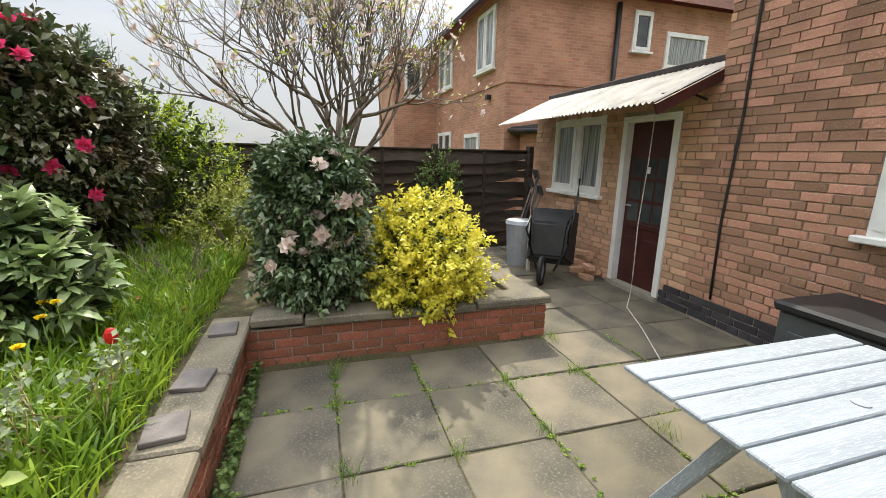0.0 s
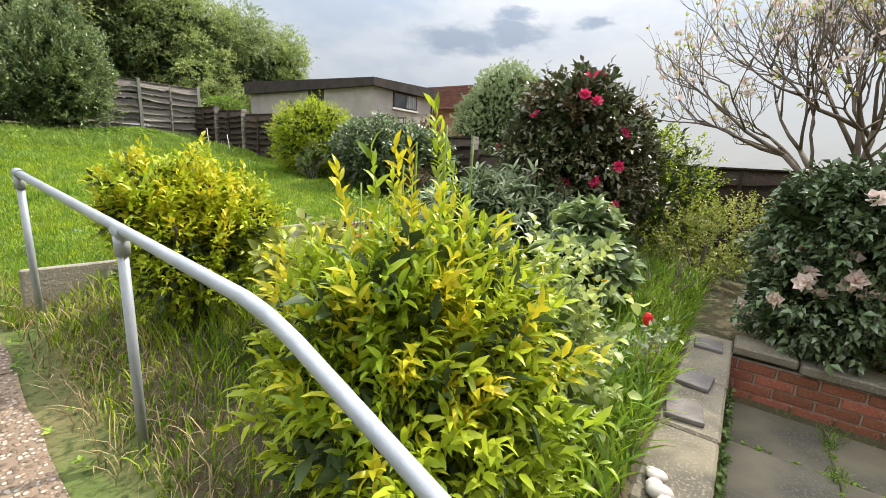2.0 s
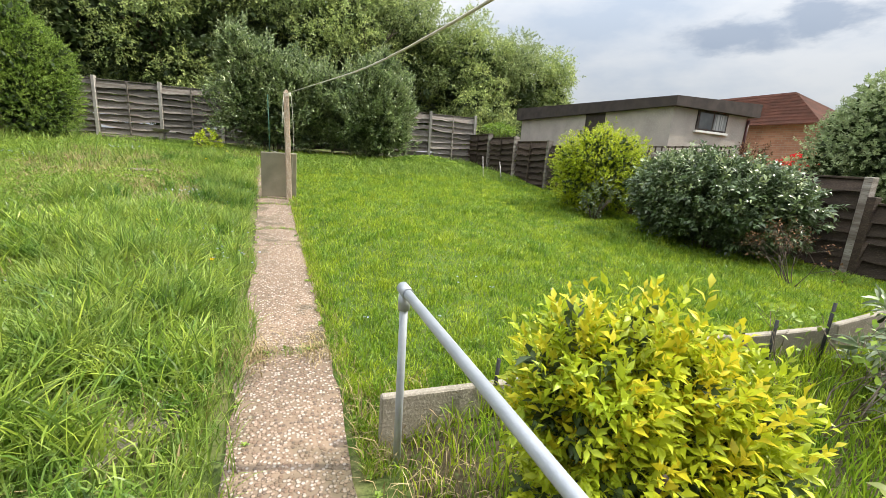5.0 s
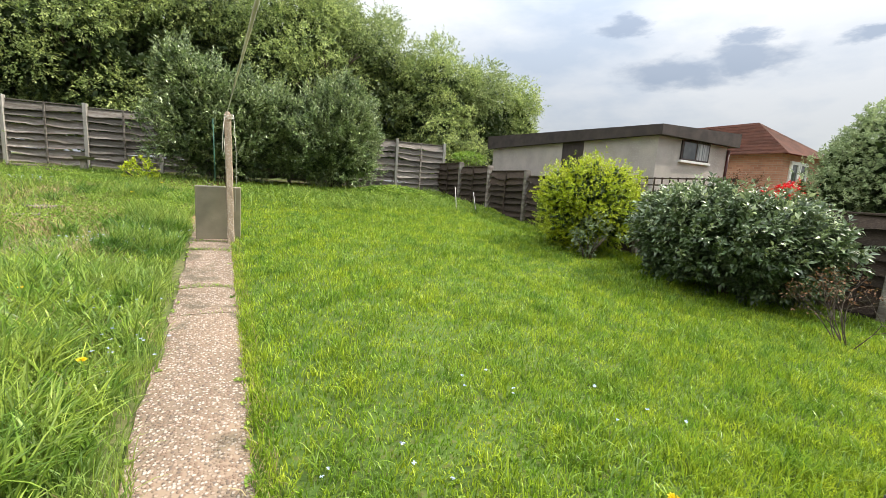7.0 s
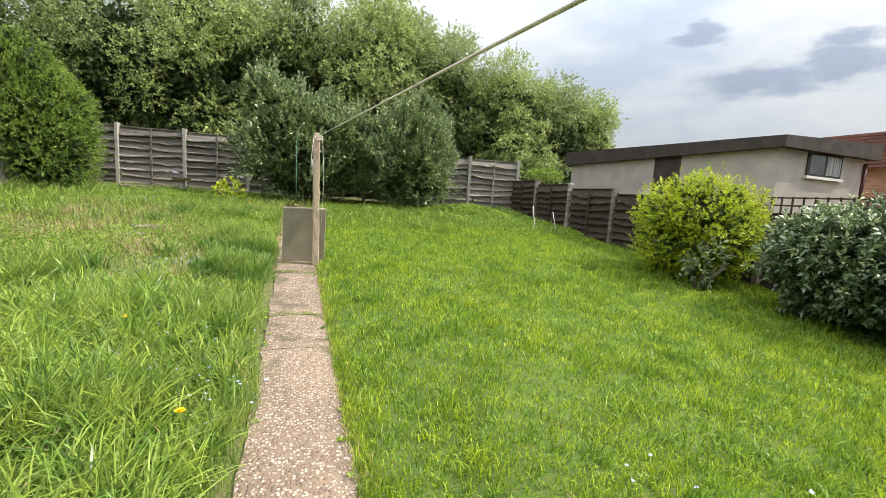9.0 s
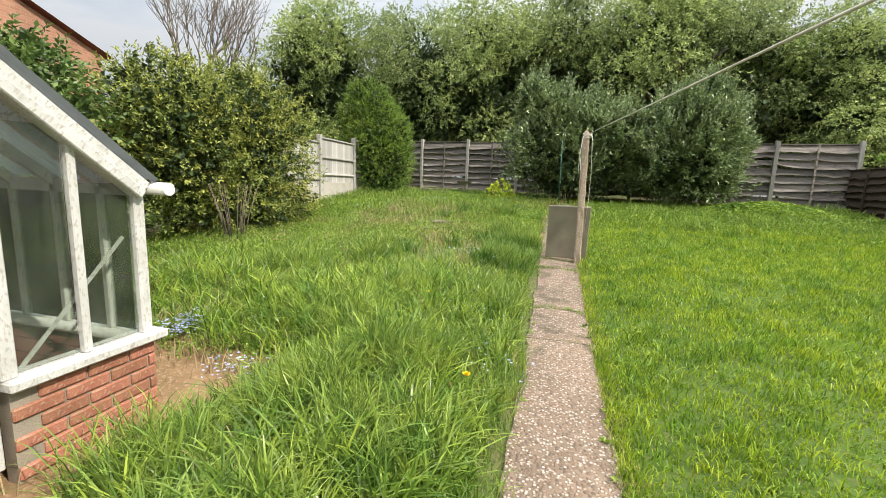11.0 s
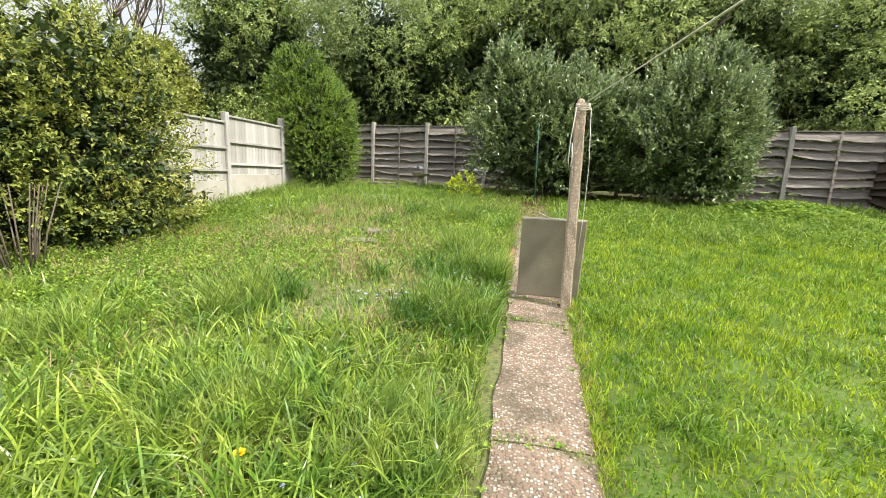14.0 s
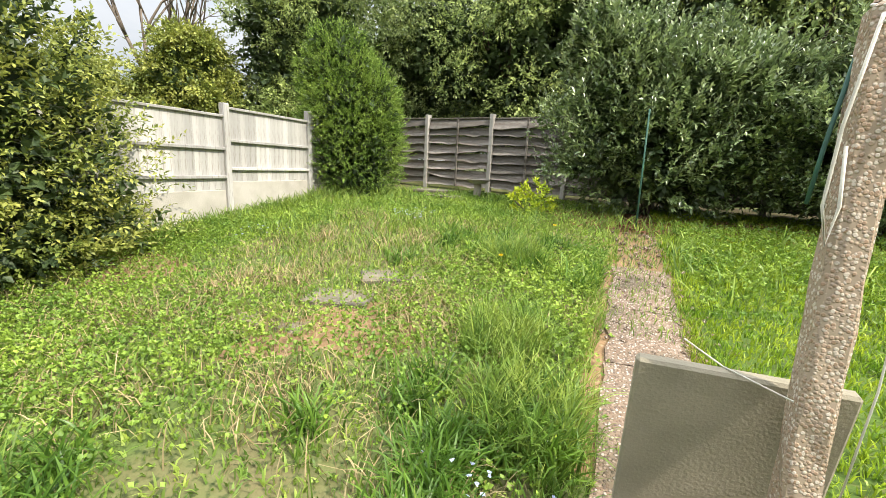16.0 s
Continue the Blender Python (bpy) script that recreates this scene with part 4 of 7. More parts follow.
def wall_bricks(parent):
    """Bricks of the rear wall: those by the patio are single, the rest joined."""
    rg = np.random.default_rng(77)
    datas = {k: brick_data("brick", 0.215, 0.10, 0.066, M[k], 0.004) for k in ("housebrick", "buffbrick", "bluebrick")}
    rest_v, n_single = [], 0
    holes = ((0.9, 2.26, 1.1, 2.35), (5.14, 6.36, 1.09, 2.13), (3.955, 4.795, 0, 2.08))
    for c in range(72):
        z = 0.02 + c * 0.075
        x = 6.93 if z < 2.2 else 3.56
        x += 0.06 * (c % 2)
        while x > -9:
            ln = 0.1025 if rg.random() < (0.28 if x < 3.57 else 0.12) else 0.215
            x0, x1 = x - ln, x
            x -= ln + 0.01
            x1 = min(x1, 6.94 if z < 2.2 else 3.57)
            pieces = [(x0, x1)]
            for a, b, za, zb in holes:
                if za - 0.05 < z + 0.035 < zb + 0.02:
                    new_p = []
                    for p, q in pieces:
                        if q <= a or p >= b:
                            new_p.append((p, q))
                        else:
                            new_p += [(p, a)] if p < a else []
                            new_p += [(b, q)] if q > b else []
                    pieces = new_p
            for p, q in pieces:
                if q - p < 0.025:
                    continue
                kind = "bluebrick" if z < 0.24 and p < 3.9 else ("buffbrick" if p > 3.45 + 0.2 * rg.random() else "housebrick")
                jut = rg.normal() * 0.0025
                if 2.1 < p < 6.2 and z < 1.75 and n_single < 300 and (p < 3.9 or z < 1.0 or rg.random() < 0.7):
                    child("brick", datas[kind], parent, "", pose((p + q) / 2, -4.05 + jut, z + 0.033) @ Matrix.Diagonal(((q - p) / 0.215, 1, 1, 1)))
                    n_single += 1
                else:
                    rest_v.append((kind, p, q, -4.1 + jut, -4.0 + jut, z, z + 0.066))
    for kind, tone in (("housebrick", "wallbrick"), ("buffbrick", "buffjoined"), ("bluebrick", "bluebrick")):
        R = np.array([r[1:] for r in rest_v if r[0] == kind])
        if not len(R):
            continue
        idx = np.array([[0, 2, 4], [1, 2, 4], [1, 3, 4], [0, 3, 4], [0, 2, 5], [1, 2, 5], [1, 3, 5], [0, 3, 5]])
        V = R[:, idx].reshape(-1, 3)
        F = np.array([[3, 2, 6, 7], [0, 4, 5, 1], [4, 7, 6, 5], [0, 1, 2, 3], [1, 5, 6, 2], [0, 3, 7, 4]])
        T = (F[None] + (np.arange(len(R)) * 8)[:, None, None]).reshape(-1, 4)
        tagged(child("brickwork", mesh_from("brickwork", V, T, M[tone], False), parent, "rows of mottled brick"), kind="stuff")


M["buffjoined"] = mat("joined buff brick", (0.54, 0.34, 0.22), (0.44, 0.25, 0.16), 5, 0.9, 0.5, 90, (0.58, 0.36, 0.22), island=0.2)
wall_bricks(house)
window("window_1", 0.9, 2.26, 1.1, 2.35, -4.0, lights=2)
window("window_2", 5.14, 6.36, 1.09, 2.13, -4.0, lights=2, pane="curtain")

door = thing("door_1", 4.375, -4.0, 0.03, "closed maroon panelled back door in a white frame", "door", kind="structure")
fr = bmesh.new()
box(fr, -0.42, -0.345, -0.15, 0.02, 0, 2.04)
box(fr, 0.345, 0.42, -0.15, 0.02, 0, 2.04)
box(fr, -0.345, 0.345, -0.15, 0.018, 1.97, 2.04)
part("door_frame", fr, M["white"], door)
leafb = bmesh.new()
box(leafb, -0.345, 0.345, -0.12, -0.075, 0.03, 1.97)
part("door_leaf", leafb, M["maroon"], door)
for cx in (-0.155, 0.155):
    part("panel", bx(cx - 0.12, cx + 0.12, -0.078, -0.062, 0.2, 0.62, bevel=0.012), M["maroon"], door)
for r in range(3):
    for cx in (-0.2, 0, 0.2):
        part("pane", bx(cx - 0.085, cx + 0.085, -0.078, -0.07, 0.82 + r * 0.26, 1.04 + r * 0.26), M["darkglass"], door)
part("bar", bx(-0.31, 0.31, -0.078, -0.055, 0.74, 0.8, bevel=0.008), M["maroon"], door)
part("handle", tube(bmesh.new(), [(0.29, -0.075, 1.0), (0.29, -0.03, 1.0), (0.2, -0.03, 1.0)], 0.009, 6), M["galv"], door, "small metal lever handle")
part("threshold", bx(-0.42, 0.42, -0.1, 0.05, -0.05, 0.03), M["concrete"], door)

canopy = thing("lean_to_roof", 3.58, -4.0, 2.5, "white corrugated canopy sheet on a dark red bargeboard", "roof", kind="structure")
bm = bmesh.new()
n = 170
rows = []
for k in range(n + 1):
    x = 3.35 * k / n
    dz = 0.014 * math.sin(x * 2 * math.pi / 0.076)
    rows.append([bm.verts.new((x, y, z + dz)) for y, z in ((-0.25, 0.04), (0.72, -0.42))])
for u, v in zip(rows, rows[1:]):
    f = bm.faces.new((u[0], u[1], v[1], v[0]))
    f.smooth = True
bmesh.ops.solidify(bm, geom=bm.faces[:], thickness=0.004)
part("sheet", bm, M["roofsheet"], canopy)
part("flashing", bx(-0.02, 3.4, -0.4, -0.2, 0.02, 0.09, bevel=0.01), M["felt"], canopy)
part("bargeboard", bx(-0.03, 0.0, -0.02, 0.87, -0.11, -0.015, m=pose(0, -0.05, -0.05, -25.4, 0, 0)), M["maroon"], canopy)
part("bracket", tube(bmesh.new(), [(0.1, 0.02, -0.35), (0.1, 0.3, -0.28), (0.1, 0.55, -0.33)], 0.012, 6), M["black"], canopy)
part("deck", bx(0.0, 3.38, -0.6, -0.06, -0.24, -0.08), M["felt"], canopy)

# neighbouring house
nb = thing("neighbour_house", 0, 0, 0, "two storey brick semi with white windows and tiled roof", "house")
part("wall", bx(10, 20, -13, -4.8, -0.5, 5.45), M["neighbrick"], nb)
part("wing", bx(16.2, 20, -4.8, -3.2, -0.5, 5.3), M["neighbrick"], nb)
part("band", bx(9.97, 16.2, -13, -4.77, 3.30, 3.38), M["neighbrick"], nb)
bm = bmesh.new()
e = 0.35
rv = [bm.verts.new(c) for c in ((10 - e, -4.8 + e, 5.4), (20, -4.8 + e, 5.4), (20, -9, 8.2), (13, -9, 8.2), (10 - e, -13 - e, 5.4), (20, -13 - e, 5.4))]
bm.faces.new((rv[0], rv[1], rv[2], rv[3]))
bm.faces.new((rv[0], rv[3], rv[4]))
bm.faces.new((rv[3], rv[2], rv[5], rv[4]))
bmesh.ops.solidify(bm, geom=bm.faces[:], thickness=0.15)
part("roof", bm, M["tile"], nb)
part("gutter", bx(10 - e, 16.2, -4.5, -4.4, 5.3, 5.4), M["black"], nb, "black plastic gutter")
part("drain_pipe", tube(bmesh.new(), [(9.93, -7.7, 0), (9.93, -7.7, 5.3)], 0.06, 8), M["black"], nb, "thick black soil pipe")
window("window", 10.75, 11.95, 3.75, 5.2, -4.75, nb, 2, pane="curtain")
window("window", 14.2, 15.7, 3.75, 5.25, -4.75, nb, 2, pane="curtain")
window("window", 14.2, 15.7, 1.2, 2.35, -4.75, nb, 2)
window("window", 11.6, 12.8, 1.1, 2.2, -4.75, nb, 1, pane="curtain")
side = pose(10, 0, 0, 0, 0, 90)
window("window", -8.75, -8.2, 4.25, 5.2, 0.05, nb, 1, at=side)
window("window", -10.6, -9.25, 3.9, 4.8, 0.05, nb, 1, at=side, pane="curtain")
window("window", -4.25, -3.6, 3.6, 4.9, 0.05, nb, 1, at=pose(16.2, 0, 0, 0, 0, 90))
part("chimney", bx(14.6, 15.4, -9.5, -8.6, 7.4, 9.2), M["neighbrick"], nb)
for px_ in (14.8, 15.2):
    part("chimney_pot", tube(bmesh.new(), [(px_, -9.05, 9.2), (px_, -9.05, 9.6)], 0.12, 10, 0.1), M["tile"], nb)
part("lamp", bx(10.9, 11.05, -4.8, -4.68, 3.0, 3.12, bevel=0.01), M["black"], nb, "small black security lamp")
lt = thing("neighbour_lean_to", 8.9, -5.2, 0, "low brick lean-to with a dark felt roof", "outbuilding")
part("wall", bx(-0.3, 1.05, -3.0, 0.0, -0.3, 2.1), M["neighbrick"], lt)
part("roof", bx(-0.5, 1.09, -3.1, 0.25, 2.1, 2.28, bevel=0.02), M["felt"], lt)
part("gutter", tube(bmesh.new(), [(-0.45, 0.3, 2.12), (1.05, 0.3, 2.2)], 0.05, 8), M["black"], lt)

# ---- garage and bungalow over the fence ----
gar = thing("garage", 8.45, 9.0, 1.0, "flat roofed pebbledash garage with dark window and roof edge", "garage")
part("wall", bx(0, 2.6, 0, 6.2, -1.5, 2.40), M["render"], gar)
bm = bx(-0.12, 2.85, -0.15, 6.4, 2.38, 2.60)
for v in bm.verts:
    if v.co.z > 2.5:
        v.co.z += 0.10 * (v.co.x / 2.75) + 0.03 * v.co.y
part("roof", bm, M["felt"], gar, "dark felt roof edge")
part("door", bx(-0.02, 0.0, 2.1, 2.85, -1.2, 2.39), M["felt"], gar, "dark boarded panel")
gw = new("window")
gw.parent = gar
part("window_frame", bx(0.80, 1.85, -0.03, 0.01, 1.93, 2.37), M["felt"], gw)
part("pane", bx(0.86, 1.3, -0.036, -0.031, 1.97, 2.33), M["darkglass"], gw)
part("pane", bx(1.36, 1.8, -0.036, -0.031, 1.97, 2.33), M["curtain"], gw)
part("window_sill", bx(0.76, 1.9, -0.06, 0.0, 1.88, 1.93), M["white"], gw)
part("drain_pipe", tube(bmesh.new(), [(2.62, -0.03, 2.3), (2.55, -0.06, 1.7), (2.62, -0.04, 1.2), (2.62, -0.04, -0.5)], 0.035, 8), M["maroon"], gar)

bung = thing("bungalow", 16.2, 10.1, 1.0, "orange brick bungalow with a hipped brown tiled roof", "house")
part("wall", bx(0, 3.0, 0, 8, -1.5, 2.75), M["neighbrick"], bung)
bm = bmesh.new()
e = 0.3
rv = [bm.verts.new(c) for c in ((-e, -e, 2.72), (3.0 + e, -e, 2.72), (3.0 + e, 8 + e, 2.72), (-e, 8 + e, 2.72), (0.9, 1.3, 3.95), (0.9, 6.7, 3.95))]
for f in ((0, 1, 4), (1, 2, 5, 4), (2, 3, 5), (3, 0, 4, 5)):
    bm.faces.new([rv[i] for i in f])
bmesh.ops.solidify(bm, geom=bm.faces[:], thickness=0.1)
part("roof", bm, M["tile"], bung)
for k in range(10):
    s = k / 10
    part("tile_course", bx(-e + (0.9 + e) * s, -e + (0.9 + e) * s + 0.02, -e + 1.6 * s + 0.05, 8 + e - 1.6 * s - 0.05, 2.735 + 1.23 * s, 2.765 + 1.23 * s), M["tile"], bung)
window("window", 1.25, 2.45, 1.5, 2.55, 0.05, bung, 2, at=pose(3.0, 0, 0, 0, 0, 180))

# ---- greenhouse ----
gh = thing("greenhouse", -2.45, 5.55, 0.78, "old white painted timber greenhouse on a red brick plinth", "greenhouse")
# gable side faces the path: local x runs back from the path, local y towards the house
GHL, GHW = 3.6, 3.9
M["plinthbrick"] = mat("worn orange brick", (0.44, 0.20, 0.125), (0.31, 0.125, 0.08), 5, 0.9, 0.6, 60, (0.42, 0.27, 0.19), objrand=0.25)
ghb = brick_data("brick", 0.215, 0.10, 0.066, M["plinthbrick"], 0.008)
part("plinth_core", bx(-0.09, -0.01, -0.72, -0.02, -0.3, 0.24), M["mortar"], gh)
part("plinth_core", bx(-GHL, -0.06, -0.09, -0.02, -0.3, 0.24), M["mortar"], gh)
for c in range(-3, 4):
    s = -0.72 + (0.11 if c % 2 else 0)
    while s < -0.02:
        b = min(s + 0.215, -0.005)
        child("brick", ghb, gh, "", pose(-0.045, (s + b) / 2, -0.03 + c * 0.075, 0, 0, 90) @ Matrix.Diagonal(((b - s) / 0.215, 1, 1, 1)))
        s += 0.225
part("sill", bx(-0.12, 0.05, -0.74, 0.06, 0.245, 0.30, bevel=0.01), M["oldwhite"], gh)
part("sill", bx(-GHL, -0.12, -0.1, 0.06, 0.245, 0.30, bevel=0.01), M["oldwhite"], gh)


def gz_roof(y):
    """Underside of the roof, y from the eave towards the ridge."""
    return 1.20 + 0.80 * min(-y, GHW + y)


for y, w in ((-0.035, 0.065), (-0.37, 0.042), (-0.71, 0.065), (-1.55, 0.065), (-2.3, 0.065)):
    low = 0.30 if y > -0.72 else -0.15
    part("mullion", bx(-0.045, 0.0, y - w / 2, y + w / 2, low, gz_roof(y) - 0.02, bevel=0.006), M["oldwhite"], gh)
for a, b in ((0, -GHW / 2), (-GHW, -GHW / 2)):
    za, zb = gz_roof(a), gz_roof(b)
    for off, low in ((0.0, -0.03), (0.055, -0.028)):
        d = Vector((0, b - a, zb - za))
        ang = math.degrees(math.atan2(d.z, d.y))
        part("barge_rafter", bx(-0.05 - off * 0.2, 0.03 + off * 0.3, 0, d.length, low + off, 0.028 + off, bevel=0.006), M["oldwhite"], gh, m=pose(0, a, za - 0.02, ang, 0, 0))
for x in np.arange(-GHL, -0.25, 0.37):
    part("mullion", bx(x - 0.02, x + 0.02, -0.07, -0.02, 0.30, 1.2, bevel=0.005), M["oldwhite"], gh)
    part("rafter", bx(x - 0.02, x + 0.02, 0, 2.5, -0.06, 0.0), M["oldwhite"], gh, m=pose(0, 0, 1.19, 180 - 38.66, 0, 0) @ Matrix.Diagonal((1, 1, -1, 1)))
part("eave_beam", bx(-GHL, 0, -0.07, 0.0, 1.13, 1.21), M["oldwhite"], gh)
part("pipe", tube(bmesh.new(), [(-GHL, -0.12, 0.29), (-0.1, -0.12, 0.29)], 0.035, 8), M["oldwhite"], gh)
part("brace", bx(-0.1, -0.092, 0, 0.80, -0.010, 0.010), M["oldwhite"], gh, m=pose(0, -0.62, 0.30, 47, 0, 0))
# corrugated clear sheet on both slopes
GLASS = bpy.data.materials.new("clear pane")
GLASS.use_nodes = True
gt = GLASS.node_tree
gt.nodes.clear()
g_o, g_m, g_t, g_g, g_f = (gt.nodes.new("ShaderNode" + s) for s in ("OutputMaterial", "MixShader", "BsdfTransparent", "BsdfGlossy", "Fresnel"))
g_t.inputs[0].default_value = (0.80, 0.85, 0.82, 1)
g_g.inputs["Roughness"].default_value = 0.03
gt.links.new(g_f.outputs[0], g_m.inputs[0])
# a film of dirt and algae on the old panes
g_d = gt.nodes.new("ShaderNodeBsdfDiffuse")
g_d.inputs[0].default_value = (0.30, 0.33, 0.28, 1)
g_n = gt.nodes.new("ShaderNodeTexNoise")
g_n.inputs["Scale"].default_value, g_n.inputs["Detail"].default_value = 3.0, 5.0
g_r = gt.nodes.new("ShaderNodeMapRange")
for i, v in enumerate((0.35, 0.75, 0.02, 0.13), 1):
    g_r.inputs[i].default_value = v
g_x = gt.nodes.new("ShaderNodeMixShader")
gt.links.new(g_n.outputs[0], g_r.inputs[0])
gt.links.new(g_r.outputs[0], g_x.inputs[0])
gt.links.new(g_t.outputs[0], g_x.inputs[1])
gt.links.new(g_d.outputs[0], g_x.inputs[2])
gt.links.new(g_x.outputs[0], g_m.inputs[1])
gt.links.new(g_g.outputs[0], g_m.inputs[2])
gt.links.new(g_m.outputs[0], g_o.inputs[0])
SHEET = mat("weathered corrugated plastic", (0.20, 0.215, 0.21), (0.12, 0.13, 0.125), 3, 0.35, 0.1, 30, trans=0.5)
for sgn, y0 in ((-1, 0.08), (1, -GHW - 0.08)):
    bm = bmesh.new()
    rows = []
    for k in range(151):
        x = -GHL + (GHL + 0.04) * k / 150
        dz = 0.012 * math.sin(x * 2 * math.pi / 0.076)
        rows.append([bm.verts.new((x, y0 + sgn * s, 1.215 + 0.8 * s + dz)) for s in (0.0, 2.03)])
    for u, v in zip(rows, rows[1:]):
        f = bm.faces.new((u[0], u[1], v[1], v[0]))
        f.smooth = True
    part("roof_sheet", bm, SHEET, gh, "weathered translucent corrugated plastic sheet")
for a, b in ((-0.36, -0.06), (-0.68, -0.40)):
    pn = part("pane", bx(-0.034, -0.03, a, b, 0.31, gz_roof(b) - 0.05), GLASS, gh)
    pn.visible_shadow = False
pn = part("pane", bx(-GHL, -0.08, -0.05, -0.046, 0.31, 1.15), GLASS, gh)
pn.visible_shadow = False
part("ridge", bx(-GHL, 0.05, -GHW / 2 - 0.04, -GHW / 2 + 0.04, 2.72, 2.80), M["oldwhite"], gh)
part("gutter", tube(bmesh.new(), [(-GHL, 0.08, 1.17), (0.1, 0.08, 1.17)], 0.04, 10), M["white"], gh, "white plastic gutter")
for k in range(26):
    y = -0.15 - k * 0.145
    part("deck_board", bx(-GHL + 0.05, -0.1, y - 0.068, y + 0.068, 0.20, 0.23, bevel=0.004), M["deck"], gh)
gd = new("door")
gd.parent = gh
part("door_panel", bx(-0.05, -0.01, -1.50, -0.76, -0.12, 0.42, bevel=0.006), M["oldwhite"], gd)
for a, b, c, d in ((-1.5, -1.42, 0.42, 1.6), (-0.84, -0.76, 0.42, 1.6), (-1.42, -0.84, 0.42, 0.5), (-1.42, -0.84, 0.95, 1.0), (-1.42, -0.84, 1.52, 1.6)):
    part("door_rail", bx(-0.05, -0.008, a, b, c, d, bevel=0.004), M["oldwhite"], gd)

# ---- furniture on the patio ----
table = thing("garden_table", 1.27, -2.28, 0, "pale blue-grey painted slatted wooden garden table", "table")
sw = 0.125
for k in range(7):
    x = -0.46 + 0.135 * k + 0.06
    part("slat", bx(x - sw / 2, x + sw / 2, -0.66, 0.66, 0.70, 0.722, bevel=0.005), M["tablewhite"], table)
for y in (-0.5, 0.5):
    part("batten", bx(-0.44, 0.44, y - 0.03, y + 0.03, 0.655, 0.70), M["tablewhite"], table)
for y in (-0.45, 0.45):
    for s in (-1, 1):
        part("leg", bx(-0.03, 0.03, -0.025, 0.025, 0, 0.78, bevel=0.005), M["tablewhite"], table, m=pose(-0.42 * s, y + 0.03 * s, 0, 0, 0, 0) @ pose(0, 0, 0, 0, 28 * s, 0))
hole = bmesh.new()
bmesh.ops.create_cone(hole, cap_ends=True, segments=16, radius1=0.03, radius2=0.03, depth=0.006, matrix=pose(0, 0, 0.724))
part("parasol_ring", hole, M["galv"], table, "round parasol hole ring")
sbox = thing("storage_box", 1.65, -3.6, 0, "dark grey plastic garden storage box with black lid", "storage box")
part("body", bx(-0.62, 0.62, -0.3, 0.28, 0, 0.62, bevel=0.015), M["boxgrey"], sbox)
part("lid", bx(-0.65, 0.65, -0.33, 0.31, 0.62, 0.69, bevel=0.02), M["black"], sbox, "black lid")
for cx in (-0.3, 0.3):
    part("panel", bx(cx - 0.24, cx + 0.24, 0.278, 0.288, 0.1, 0.5, bevel=0.006), M["boxgrey"], sbox)

# ---- plants ----
def shrub(name, x, y, label, blobs, spec, mats, seed, category="shrub", group=""):
    ob = thing(name, x, y, float(G(x, y)), label, category, group)
    rg = np.random.default_rng(seed)
    bm = bmesh.new()
    zt = max(b[2] for b in blobs)
    for k in range(5):
        a = rg.random() * 6.28
        tube(bm, [(0.05 * math.cos(a), 0.05 * math.sin(a), -0.05), (0.12 * math.cos(a), 0.12 * math.sin(a), zt * 0.4), (0.3 * math.cos(a), 0.3 * math.sin(a), zt)], 0.02, 5, 0.008)
    part("stem", bm, M["bark"], ob)
    for k, (sp, m) in enumerate(zip(spec, mats)):
        # deep layers ignore their own colour: interior shade is painted with darker leaves
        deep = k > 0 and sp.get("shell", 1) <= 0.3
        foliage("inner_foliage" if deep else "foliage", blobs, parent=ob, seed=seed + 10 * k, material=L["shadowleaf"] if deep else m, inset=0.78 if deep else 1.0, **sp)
    return ob


rngf = np.random.default_rng(8)
# lime shrub beside the rail
lime = shrub("golden_shrub", 1.0, 1.02, "dense lime and gold leafed shrub crowding the handrail",
      [(-0.02, 0.0, 0.36, 0.46, 0.46, 0.36), (-0.16, 0.10, 0.52, 0.26, 0.32, 0.32), (0.14, 0.14, 0.42, 0.34, 0.36, 0.40), (0.06, -0.02, 0.60, 0.32, 0.30, 0.30)],
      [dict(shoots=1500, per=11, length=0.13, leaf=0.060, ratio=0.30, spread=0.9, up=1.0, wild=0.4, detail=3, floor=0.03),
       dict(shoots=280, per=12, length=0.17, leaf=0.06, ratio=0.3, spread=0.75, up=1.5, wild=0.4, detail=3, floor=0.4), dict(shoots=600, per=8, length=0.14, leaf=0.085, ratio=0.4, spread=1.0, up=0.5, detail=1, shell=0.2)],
      [L["lime"], L["goldtip"], L["mid"]], 21)
for k, (sx, sy, sz, gold) in enumerate(((0.13, 0.06, 0.98, 0), (0.05, 0.12, 0.92, 1), (0.24, 0.02, 0.95, 0), (-0.04, -0.05, 0.80, 1), (0.30, 0.14, 0.86, 0), (0.10, 0.22, 0.84, 0), (-0.12, 0.2, 0.78, 1), (-0.2, 0.0, 0.74, 0), (0.2, 0.26, 0.80, 1))):
    foliage("tall_shoot", [(sx, sy, sz, 0.01, 0.01, 0.01)], 1, 26, 0.38, 0.058, 0.3, L["goldtip" if gold else "lime"], lime, 121 + k, spread=0.8, up=3.0, wild=0.2, detail=3, label="upright golden shoot" if gold else "upright lime green shoot")
    part("shoot_stem", tube(bmesh.new(), [(sx * 0.7, sy * 0.7, 0.3), (sx, sy, sz), (sx, sy, sz + 0.3)], 0.006, 5, 0.003), L["weed"], lime)
